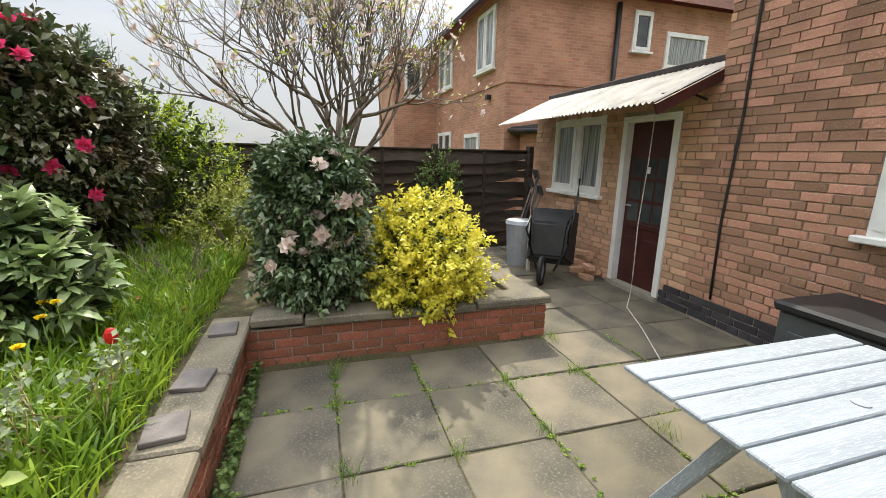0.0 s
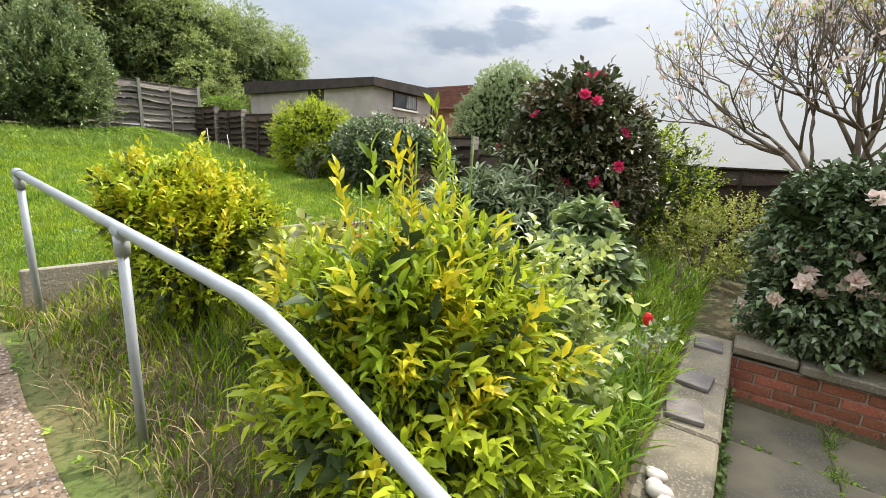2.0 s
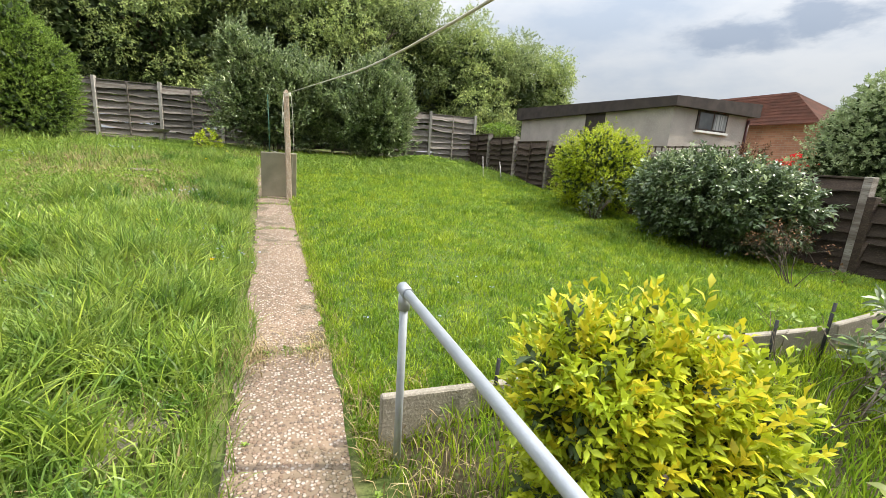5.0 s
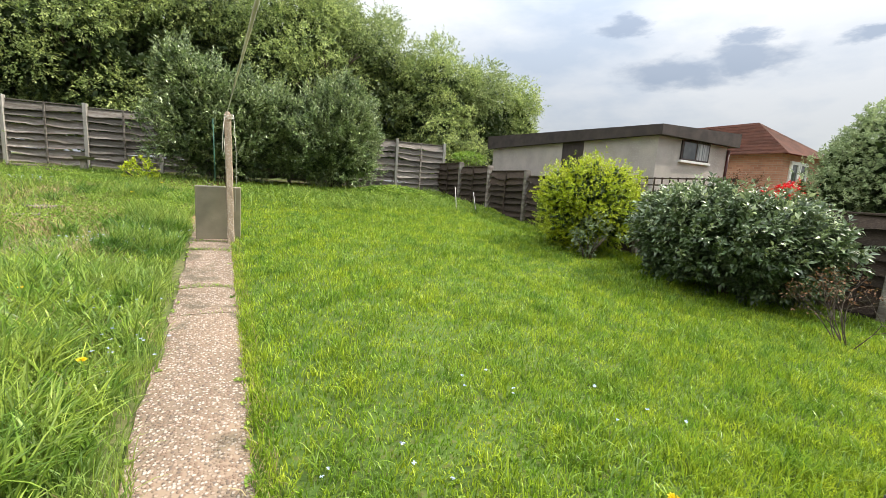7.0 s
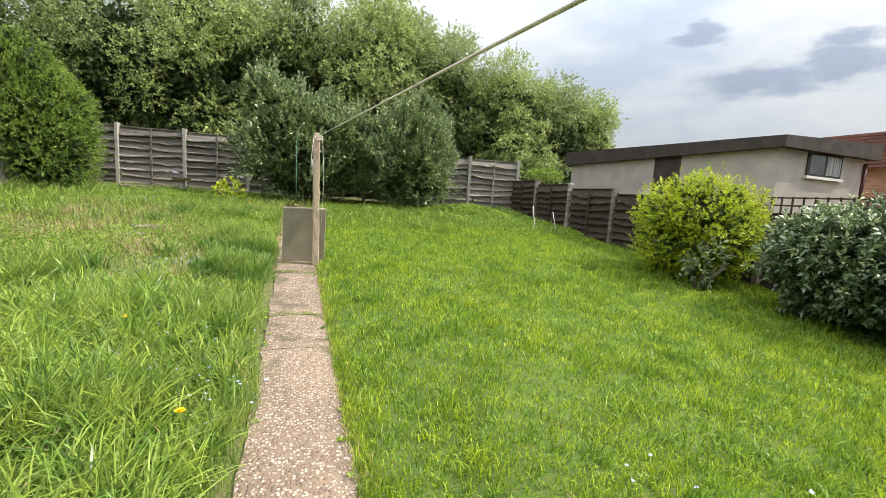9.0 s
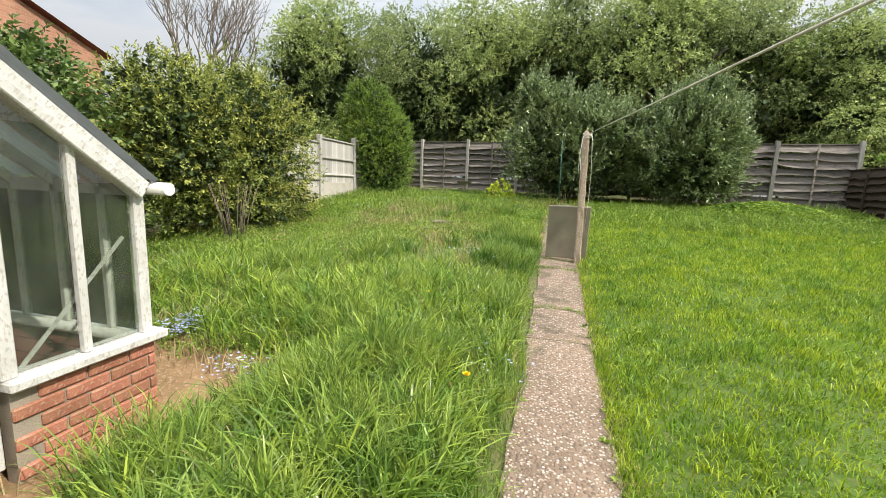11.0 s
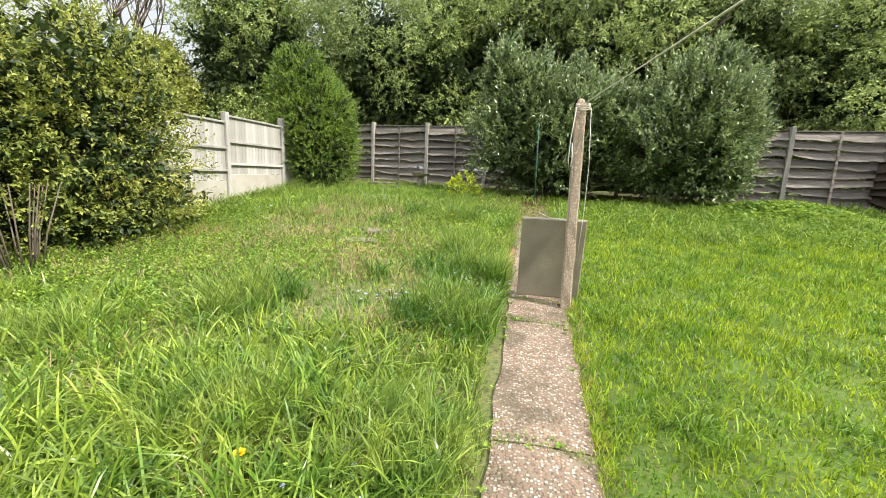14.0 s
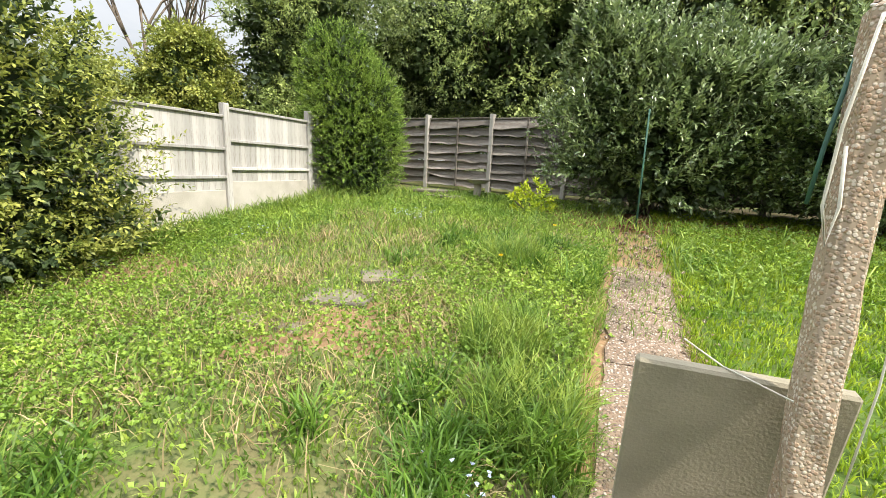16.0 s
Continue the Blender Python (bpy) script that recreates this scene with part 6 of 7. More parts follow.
X, Y = -5.95 + 0.5 * rng.random(3500) ** 2, 9.5 + 7.3 * rng.random(3500)
grass("boundary_grass", X, Y, G(X, Y) - 0.01, 0.10 + 0.25 * rng.random(len(X)), 0.007, L["rough"], "tall uneven grass along the pale fence", 46, 1.2)
X, Y = scatter(16000, -6.0, -0.3, 2.0, 16.5, 0.1)
k = (np.sin(X * 2.1 + 1.7 * np.sin(Y)) * np.sin(Y * 1.3 + X) + 0.35 * rng.normal(size=len(X)) > 0.25) & clear(X, Y)
X, Y = X[k], Y[k]
grass("dry_grass", X, Y, G(X, Y), 0.08 + 0.14 * rng.random(len(X)), 0.003, M["straw"], "dead straw coloured grass stems", 6, 1.4)
# tussocks
tx, ty = [], []
for cx, cy in ((-1.5, 5.6), (-1.1, 4.6), (-1.7, 6.6), (-1.0, 6.2), (-0.8, 5.3), (-1.6, 7.6), (-2.4, 8.9), (-0.7, 9.3), (-0.65, 7.7), (-1.9, 5.0), (-0.9, 11.3), (-1.3, 13.0), (-3.2, 8.0), (-0.6, 10.6)):
    n = 700
    r = 0.32 * np.sqrt(rng.random(n))
    a = rng.random(n) * 6.28
    tx.append(cx + r * np.cos(a))
    ty.append(cy + r * np.sin(a))
X, Y = np.concatenate(tx), np.concatenate(ty)
k = clear(X, Y)
X, Y = X[k], Y[k]
grass("tussock_grass", X, Y, G(X, Y) - 0.01, 0.22 + 0.2 * rng.random(len(X)), 0.0045, L["rough"], "long arching grass tussocks", 7, 1.1)
cx = np.concatenate([-0.72 + 0.2 * rng.normal(size=46), -1.2 + 0.5 * rng.normal(size=20), np.array([-2.3, -2.1, -2.45, -1.6])])
cy = np.concatenate([8.9 + 1.9 * rng.random(46), 12.5 + 1.6 * rng.random(20), np.array([9.35, 9.2, 9.15, 10.0])])
X = (cx[:, None] + 0.07 * rng.normal(size=(len(cx), 80))).ravel()
Y = (cy[:, None] + 0.07 * rng.normal(size=(len(cx), 80))).ravel()
k = X < -0.3
X, Y = X[k], Y[k]
grass("bluebell_leaves", X, Y, G(X, Y) - 0.01, 0.14 + 0.16 * rng.random(len(X)), 0.007, L["deep"], "clumps of dark strappy bluebell leaves beside the path", 44, 1.2)
# bluebells and forget-me-nots
bx_, by_ = [], []
for cx, cy, n in ((-3.0, 6.22, 90), (-2.95, 6.34, 50), (-2.22, 5.85, 30), (-2.12, 5.95, 20), (-1.2, 9.1, 20), (-0.65, 7.2, 22), (-0.5, 9.9, 25), (-0.7, 9.2, 18), (-0.55, 6.3, 20), (-3.2, 14.5, 45), (-4.6, 12.8, 30), (-0.45, 3.0, 14), (-0.5, 2.2, 12), (0.9, 4.6, 5), (1.6, 4.9, 5), (2.2, 4.4, 4)):
    near = 0.075 if cx < -2.0 and cy < 7 else 0.16
    bx_.append(cx + near * rng.normal(size=n))
    by_.append(cy + near * rng.normal(size=n))
X, Y = np.concatenate(bx_), np.concatenate(by_)
leaf_stuff("blue_flowers", X, Y, G(X, Y) + 0.09 + 0.09 * rng.random(len(X)), 0.014, 0.9, L["blue"], "clusters of small blue spring flowers", 8, 0.5, 5)
dand = flower(L["yellow"], 0.03, 12, 2)
for cx, cy, h in ((2.9, 0.92, 0.40), (2.95, 1.0, 0.38), (2.84, 0.96, 0.34), (2.45, 0.84, 0.36), (1.9, 3.95, 0.05), (-0.55, 6.0, 0.2), (-0.7, 1.9, 0.18), (-1.3, 12.6, 0.2), (-1.2, 7.3, 0.16), (-1.0, 14.2, 0.2)):
    fo = thing("dandelion", cx, cy, float(G(cx, cy)), "yellow dandelion flower on a thin stalk in the grass", "flower", "yellow flowers")
    part("stalk", tube(bmesh.new(), [(0, 0, -0.02), (0.01, 0, h * 0.6), (0.0, 0.01, h)], 0.003, 4), L["weed"], fo)
    child("flower_head", dand, fo, "", pose(0, 0.01, h))
tl = thing("tulip", 2.59, 0.58, float(G(2.59, 0.58)), "single red tulip in the flower bed", "flower")
part("stalk", tube(bmesh.new(), [(0, 0, -0.02), (0.01, 0, 0.15), (0, 0, 0.32)], 0.004, 5), L["weed"], tl)
bm = bmesh.new()
bmesh.ops.create_uvsphere(bm, u_segments=8, v_segments=6, radius=0.03, matrix=pose(0, 0, 0.345) @ Matrix.Diagonal((1, 1, 1.4, 1)))
part("bloom", bm, L["red"], tl)
X, Y = scatter(420, 3.4, 4.9, 0.5, 1.5)
leaf_stuff("fallen_petals", X, Y, G(X, Y) + 0.05 + 0.06 * rng.random(len(X)), 0.03, 0.8, L["pink"], "fallen pink camellia petals", 9, 0.4, 1)
# tulip and iris leaves along the coping
X, Y = scatter(4200, 1.3, 5.4, 0.42, 1.5)
grass("bulb_leaves", X, Y, G(X, Y), 0.15 + 0.15 * rng.random(len(X)), 0.0085, L["tuft"], "strappy bulb leaves behind the low wall", 10, 1.1, steps=3)
# weeds in paving joints and at wall feet
jx, jy = [], []
for xj in XJ[1:6]:
    n = 70
    jx.append(xj + 0.012 * rng.normal(size=n))
    jy.append(-2.6 + 2.7 * rng.random(n))
for yj in YJ[1:6]:
    n = 120
    jx.append(0.5 + 3.0 * rng.random(n))
    jy.append(yj + 0.012 * rng.normal(size=n))
X, Y = np.concatenate(jx), np.concatenate(jy)
k = np.sin(X * 5) + np.sin(Y * 7 + X * 3) > -0.3
leaf_stuff("joint_weeds", X[k], Y[k], np.zeros(k.sum()) - 0.006, 0.022, 0.5, L["weed"], "small weeds and moss in the paving joints", 11, 0.9, 5)
jx, jy = [], []
for cx, cy in ((3.4, -2.33), (3.25, -0.44), (2.88, -0.44), (2.25, -1.04), (2.88, -1.64), (2.25, -0.46), (3.42, -0.5), (2.3, -1.62), (1.63, -1.04), (2.86, -2.2), (2.1, -2.3)):
    n = 45
    jx.append(cx + 0.05 * rng.normal(size=n))
    jy.append(cy + 0.03 * rng.normal(size=n))
X, Y = np.concatenate(jx), np.concatenate(jy)
grass("joint_grass", X, Y, np.zeros(len(X)) - 0.01, 0.05 + 0.06 * rng.random(len(X)), 0.0022, L["rough"], "grass tufts in the paving joints", 12, 1.2)
X, Y = scatter(380, 1.9, 3.45, 0.07, 0.13)
leaf_stuff("wall_foot_ivy", X, Y, 0.01 + 0.09 * rng.random(len(X)) ** 2, 0.028, 0.9, L["mid"], "ivy and weeds along the wall foot", 13, 0.6, 3)
X, Y = scatter(500, -0.3, 0.34, 0.2, 13, 0)
k = (np.minimum(np.abs(X + 0.27), np.abs(X - 0.31)) < 0.07) | (np.min(np.abs(Y[:, None] - np.array(PJ)[None]), 1) < 0.03)
X, Y = X[k], Y[k]
leaf_stuff("path_moss", X, Y, zp(Y) + 0.004, 0.03, 0.6, L["weed"], "moss and small weeds along the path joints", 14, 0.8, 5)
X, Y = scatter(1300, 0.3, 0.75, 0.3, 4.0)
grass("verge_dry_grass", X, Y, G(X, Y), 0.07 + 0.12 * rng.random(len(X)), 0.0028, M["straw"], "dry grass between path and flower bed", 15, 1.3)

# ---- loose things on the wall ----
for cx, cy, rz in ((2.28, 0.30, 8), (2.69, 0.29, -6), (3.36, 0.27, 4)):
    tb = thing("loose_tile", cx, cy, 0.386, "dark slate coloured tile lying on the coping", "tile", "loose tiles on the wall", rz=rz)
    part("tile_body", bx(-0.10, 0.10, -0.085, 0.085, 0.0, 0.026, bevel=0.004), M["slate"], tb)
for k in range(9):
    r = 0.028 + 0.014 * random.random()
    bm = bmesh.new()
    bmesh.ops.create_icosphere(bm, subdivisions=2, radius=r)
    for v in bm.verts:
        v.co = Vector((v.co.x * 1.3, v.co.y, v.co.z * 0.7)) * (1 + 0.08 * noise.noise(v.co * 30))
    for f in bm.faces:
        f.smooth = True
    solo("pebble", bm, M["pebble"], "smooth pale pebble on the coping stones", "stone", group="pebbles on the wall", m=pose(1.42 + 0.25 * random.random(), 0.20 + 0.14 * random.random(), 0.385 + r * 0.65, 0, 0, random.random() * 360))

# ---- things by the outhouse ----
wb = thing("wheelbarrow", 5.15, -3.34, 0.0, "black wheelbarrow stood on end against the outhouse wall", "wheelbarrow", rz=50)
bm = bmesh.new()
o = [bm.verts.new(c) for c in ((-0.3, 0.10, 0.22), (0.3, 0.10, 0.22), (0.3, -0.05, 0.92), (-0.3, -0.05, 0.92))]
i_ = [bm.verts.new(c) for c in ((-0.2, 0.36, 0.36), (0.2, 0.36, 0.36), (0.22, 0.26, 0.78), (-0.22, 0.26, 0.78))]
bm.faces.new(i_)
for a in range(4):
    bm.faces.new((o[a], o[(a + 1) % 4], i_[(a + 1) % 4], i_[a]))
bmesh.ops.bevel(bm, geom=bm.edges[:], offset=0.03, segments=2, affect="EDGES")
bmesh.ops.solidify(bm, geom=bm.faces[:], thickness=0.006)
part("tray", bm, M["black"], wb)
wheel = new("wheel")
wheel.parent = wb
wheel.matrix_basis = pose(0.05, 0.40, 0.19, 0, 90, 0)
bm = bmesh.new()
ring = []
for k in range(20):
    a = k * math.pi / 10
    ring.append([bm.verts.new(((0.155 + 0.035 * math.cos(q)) * math.cos(a), (0.155 + 0.035 * math.cos(q)) * math.sin(a), 0.035 * math.sin(q))) for q in (0, 1.05, 2.1, 3.14, 4.2, 5.24)])
for k in range(20):
    for q in range(6):
        f = bm.faces.new((ring[k][q], ring[(k + 1) % 20][q], ring[(k + 1) % 20][(q + 1) % 6], ring[k][(q + 1) % 6]))
        f.smooth = True
part("tyre", bm, M["black"], wheel)
bm = bmesh.new()
bmesh.ops.create_cone(bm, cap_ends=True, segments=16, radius1=0.12, radius2=0.12, depth=0.03)
part("rim", bm, M["galv"], wheel, "grey metal wheel rim")
for s in (-1, 1):
    part("handle", tube(bmesh.new(), [(0.1 * s, 0.42, 0.2), (0.24 * s, 0.30, 0.5), (0.27 * s, 0.12, 0.95), (0.27 * s, -0.05, 1.12), (0.27 * s, -0.12, 1.32)], 0.016, 8), M["black"], wb)
    part("leg", tube(bmesh.new(), [(0.24 * s, 0.30, 0.55), (0.25 * s, 0.5, 0.72), (0.25 * s, 0.28, 0.85)], 0.014, 8), M["black"], wb)
rb = np.random.default_rng(6)
for x, y, z, a in ((4.96, -3.78, 0.033, 5), (5.2, -3.80, 0.033, -8), (4.98, -3.88, 0.1, 20), (5.2, -3.86, 0.1, 3), (4.95, -3.80, 0.166, -12), (5.22, -3.88, 0.166, 30), (5.2, -3.9, 0.232, 6), (5.1, -3.72, 0.1, 75), (5.3, -3.86, 0.033, 80), (5.24, -3.86, 0.298, 15)):
    bo = thing("loose_brick", x, y, z - 0.033, "pale mortar crusted brick in a heap by the door", "brick", "heap of old bricks", rz=a)
    part("brick_body", bx(-0.107, 0.107, -0.05, 0.05, 0, 0.066, bevel=0.006), M["buffbrick"], bo)
binb = thing("grey_bin", 5.9, -3.25, 0.0, "round grey plastic bin beside the wheelbarrow", "bin")
bm = bmesh.new()
bmesh.ops.create_cone(bm, cap_ends=True, segments=20, radius1=0.17, radius2=0.21, depth=0.62, matrix=pose(0, 0, 0.31))
part("body", bm, M["galv"], binb)
bm = bmesh.new()
bmesh.ops.create_cone(bm, cap_ends=True, segments=20, radius1=0.225, radius2=0.2, depth=0.05, matrix=pose(0, 0, 0.645))
part("lid", bm, M["galv"], binb)
frm = thing("timber_frame", 5.5, -3.2, 0.0, "old pale timber trestle frame by the bin", "frame")
part("leg", bx(-0.02, 0.02, -0.02, 0.02, 0, 0.72), M["oldwhite"], frm)
part("brace", bx(-0.018, 0.018, -0.5, 0, -0.02, 0.02), M["oldwhite"], frm, m=pose(0, 0, 0.68, 50, 0, 0))
part("top_bar", bx(-0.02, 0.02, -0.6, 0.02, 0.72, 0.76), M["oldwhite"], frm)
for k, (x, h) in enumerate(((6.55, 1.25), (6.7, 1.1), (6.4, 1.0))):
    tool = thing("garden_tool", x, -3.6, 0.0, "long handled garden tool leaning in the corner", "tool", "tools in the corner")
    part("shaft", tube(bmesh.new(), [(0, 0.1, 0.0), (0.1, -0.3, h)], 0.014, 6), M["greywood"] if k else M["boxgrey"], tool)
    part("head", bx(-0.08, 0.08, -0.01, 0.01, 0, 0.16, bevel=0.004), M["boxgrey"], tool, m=pose(0.1, -0.3, h - 0.02, -20, 0, 0))
cord = thing("hanging_cord", 4.2, -3.9, 2.05, "white cord hanging down the door and trailing over paving", "cord")
pts = [(0, 0.02, 0.02), (0.0, 0.03, -0.5), (0.03, 0.04, -1.2), (0.0, 0.05, -1.8), (-0.05, 0.1, -2.0), (-0.3, 0.35, -2.04), (-0.8, 0.6, -2.04), (-1.5, 1.0, -2.04)]
part("cord_line", tube(bmesh.new(), pts, 0.006, 5), M["rope"], cord)
part("peg", bx(-0.015, 0.015, 0.0, 0.02, -0.62, -0.55), M["white"], cord)
part("cord_line", tube(bmesh.new(), [(0, 0.02, 0.02), (0.6, 0.05, -0.06), (1.6, 0.05, -0.03)], 0.003, 4), M["rope"], cord)
shrub("climber", 7.0, -2.3, "small pale climber spilling over the dark fence", [(0, 0, 1.1, 0.16, 0.34, 0.5)], [dict(shoots=260, per=7, length=0.1, leaf=0.055, ratio=0.6, spread=1.1, up=0.2, detail=1)], [L["mid"]], 61)

# kerb stakes
for x, y, z in ((0.95, 3.5, 0.95), (1.75, 3.46, 1.08), (2.25, 3.44, 1.02), (2.95, 3.36, 1.02), (3.45, 3.3, 1.12)):
    st = thing("iron_stake", x, y, z - 0.55, "rusty dark iron stake bracing the kerb", "stake", "kerb stakes")
    part("bar", tube(bmesh.new(), [(0, 0, 0), (0.02, 0.0, 0.56)], 0.011, 6), M["black"], st)

# dead and twiggy shrubs
def twiggy(x, y, h, n, label, seed, material, leafm=None, leaf=0.03):
    ob = thing("twiggy_shrub", x, y, float(G(x, y)), label, "shrub")
    rg = np.random.default_rng(seed)
    bm = bmesh.new()
    tp = []
    for k in range(n):
        a = rg.random() * 6.28
        branches(bm, (0.12 * math.cos(a) * rg.random(), 0.12 * math.sin(a) * rg.random(), -0.02), (0.5 * math.cos(a), 0.5 * math.sin(a), 1), h * 0.5, 0.006, 2, rg, 0.45, 0.05, 3, 4, tp, 0.6)
    part("stem", bm, material, ob)
    if leafm is not None:
        Pt = np.repeat(np.array([p for p, d in tp]), 4, 0) + rg.normal(size=(len(tp) * 4, 3)) * 0.03
        Dt = rg.normal(size=Pt.shape) + np.array([0, 0, 0.3])
        V, T = leaf_arrays(Pt, Dt, leaf, 0.6, rg)
        child("foliage", mesh_from("foliage", V, T, leafm), ob)
    return ob


twiggy(5.55, 4.55, 0.75, 9, "brown twiggy shrub with rusty leaves by the fence", 71, M["bark"], L["rust"])
twiggy(1.6, 2.35, 0.4, 9, "dead brown stems in the flower bed", 72, M["bark"], L["rust"])
twiggy(2.2, 1.75, 0.5, 7, "dead brown stems beside the rhododendron", 73, M["bark"], L["rust"])
twiggy(2.55, 2.9, 0.75, 5, "leggy rose with sparse pale leaves below the kerb", 74, M["palebark"], L["weed"], 0.045)
twiggy(4.1, 0.75, 0.6, 7, "tangled bare twigs beneath the camellia", 75, M["palebark"])
twiggy(2.2, 0.62, 0.45, 6, "dry tangled rose stems over the coping", 76, M["straw"], L["grey"], 0.04)
shrub("pale_shrub", 5.75, 8.1, "small pale leaved shrub before the rounded bush", [(0, 0, 0.4, 0.25, 0.25, 0.32)], [dict(shoots=70, per=7, length=0.1, leaf=0.07, ratio=0.5, spread=1.2, up=0.4, detail=1)], [L["grey"]], 62)
shrub("red_azalea", 11.2, 7.45, "bright red flowering azalea over the fence", [(0, 0, 1.55, 0.6, 0.65, 0.42)], [dict(shoots=520, per=8, length=0.07, leaf=0.06, ratio=0.7, spread=1.2, up=0.5, detail=1)], [L["red"]], 63)
shrub("bronze_shrub", 9.2, 7.6, "bronze leaved shrub behind the side fence", [(0, 0, 1.4, 0.45, 0.45, 0.6)], [dict(shoots=200, per=8, length=0.12, leaf=0.06, ratio=0.5, spread=1.2, up=0.5, detail=1)], [L["rust"]], 64)
shrub("far_conifer", 17.0, 6.3, "dark pointed conifer behind the neighbouring gardens", [(0, 0, 2.2, 0.7, 0.7, 1.6), (0, 0, 3.6, 0.45, 0.45, 0.9), (0.2, 0.1, 2.9, 0.6, 0.6, 0.8)], [dict(shoots=900, per=8, length=0.25, leaf=0.16, ratio=0.3, spread=0.8, up=0.6, detail=1)], [L["dark"]], 65)
shrub("far_hedge", 21.0, 13.0, "low dark hedge beyond the bungalow", [(0, 0, 1.2, 2.2, 4.0, 1.3), (1.0, -4, 1.2, 2.2, 4.0, 1.2)], [dict(shoots=1500, per=8, length=0.25, leaf=0.16, ratio=0.5, spread=1.0, up=0.4, detail=1)], [L["mid"]], 66)
shrub("yellow_weed", -1.6, 15.6, "low yellowish leafy plant by the back hedge", [(0, 0, 0.25, 0.32, 0.28, 0.28)], [dict(shoots=70, per=8, length=0.1, leaf=0.08, ratio=0.5, spread=1.1, up=0.6, detail=1)], [L["gold"]], 67)
X, Y = 4.9 + 0.9 * rng.normal(size=4200), 15.3 + 0.6 * rng.normal(size=4200)
kk = X < 7.0
X, Y = X[kk], Y[kk]
leaf_stuff("nettle_bank", X, Y, G(X, Y) + 0.30 * rng.random(len(X)) * np.exp(-((X - 4.9) ** 2 / 1.6 + (Y - 15.3) ** 2 / 0.8)), 0.07, 0.5, L["weed"], "bank of nettles and weeds at the lawn's far end", 16, 0.7, 5)
X, Y = scatter(9000, -1.6, 4.6, 15.0, 16.4)
leaf_stuff("leaf_litter", X, Y, G(X, Y) + 0.015, 0.06, 0.6, L["rust"], "brown leaf litter under the evergreen bushes", 17, 0.3, 1)

# ---- far end of the garden ----
bt = thing("bird_bath", -2.85, 16.5, 1.68, "small weathered stone bird bath by the back fence", "bird bath")
part("stem", tube(bmesh.new(), [(0, 0, -0.05), (0, 0, 0.2), (0, 0, 0.42)], 0.09, 10, 0.07), M["concrete"], bt)
bm = bmesh.new()
bmesh.ops.create_cone(bm, cap_ends=True, segments=18, radius1=0.17, radius2=0.24, depth=0.07, matrix=pose(0, 0, 0.45))
part("bowl", bm, M["concrete"], bt)
for k, (x, y, a, s) in enumerate(((-3.6, 16.6, 8, 1.0), (-3.45, 16.35, -14, 0.8), (-3.9, 16.7, 3, 0.9))):
    pk = thing("stone_slab", x, y, 1.70 + 0.07 * k, "broken paving slab stacked by the fence", "slab", "stacked slabs", rz=a)
    part("slab_body", bx(-0.4 * s, 0.4 * s, -0.25, 0.25, 0, 0.06, bevel=0.012), M["coping"], pk)
stake = thing("green_stake", 0.0, 15.32, 1.6, "thin green metal garden stake before the bushes", "stake")
M["green"] = mat("green coated stake", (0.05, 0.14, 0.10), (0.04, 0.10, 0.08), 8, 0.6, 0.1, 40)
part("rod", tube(bmesh.new(), [(0.03, 0, -0.1), (0.0, 0, 1.72)], 0.013, 6), M["green"], stake)
for k, (x, y, z, s) in enumerate(((-2.7, 11.0, 1.09, 0.34), (-2.5, 11.55, 1.155, 0.3), (-2.3, 12.2, 1.235, 0.34), (-0.75, 4.0, 0.56, 0.24))):
    fs = thing("sunken_slab", x, y, z, "weathered stepping slab sunk in the weeds", "slab", "stepping slabs", rz=17 * k)
    part("slab_body", bx(-s, s, -0.2, 0.2, -0.05, 0.05, bevel=0.015), M["coping"], fs)
wire = thing("post_cord", 0.288, 9.94, 2.79, "cord wrapped round the post top with loose ends", "cord")
for z in (0.0, 0.018, 0.036):
    pts = [(0.060 * math.cos(a), 0.060 * math.sin(a) + 0.03, z + 0.02 * math.sin(a)) for a in np.linspace(0, 6.28, 14)]
    part("wrap", tube(bmesh.new(), pts, 0.0045, 5), M["rope"], wire)
part("loose_end", tube(bmesh.new(), [(0.06, -0.03, 0.0), (0.085, -0.06, -0.5), (0.08, -0.08, -0.9), (0.06, -0.07, -1.35)], 0.003, 5), M["rope"], wire)
part("loose_end", tube(bmesh.new(), [(-0.06, -0.03, 0.0), (-0.085, -0.02, -0.25), (-0.09, -0.02, -0.45), (-0.075, -0.04, -0.55), (-0.06, -0.03, -0.45), (-0.07, -0.02, -0.3)], 0.0045, 5), M["rope"], wire)
part("loose_end", tube(bmesh.new(), [(-0.30, 0.22, -0.95), (-0.2, 0.12, -0.985), (-0.06, -0.03, -0.99)], 0.003, 5), M["rope"], wire)
part("loose_end", tube(bmesh.new(), [(-0.05, 0.07, 0.0), (-0.085, 0.06, -0.3), (-0.1, 0.05, -0.45)], 0.006, 5), M["green"], wire, "green twine")

# trellis on the side fence
tr = thing("trellis", 7.2, 7.5, 0, "low wooden trellis on top of the side fence", "trellis")
for k in range(12):
    part("slat", bx(-0.012, 0.0, -0.8 + k * 0.15, -0.775 + k * 0.15, 2.1, 2.42), M["darkwood"], tr)
for z in (2.15, 2.28, 2.4):
    part("slat", bx(0.002, 0.014, -0.85, 0.9, z - 0.012, z + 0.012), M["darkwood"], tr)

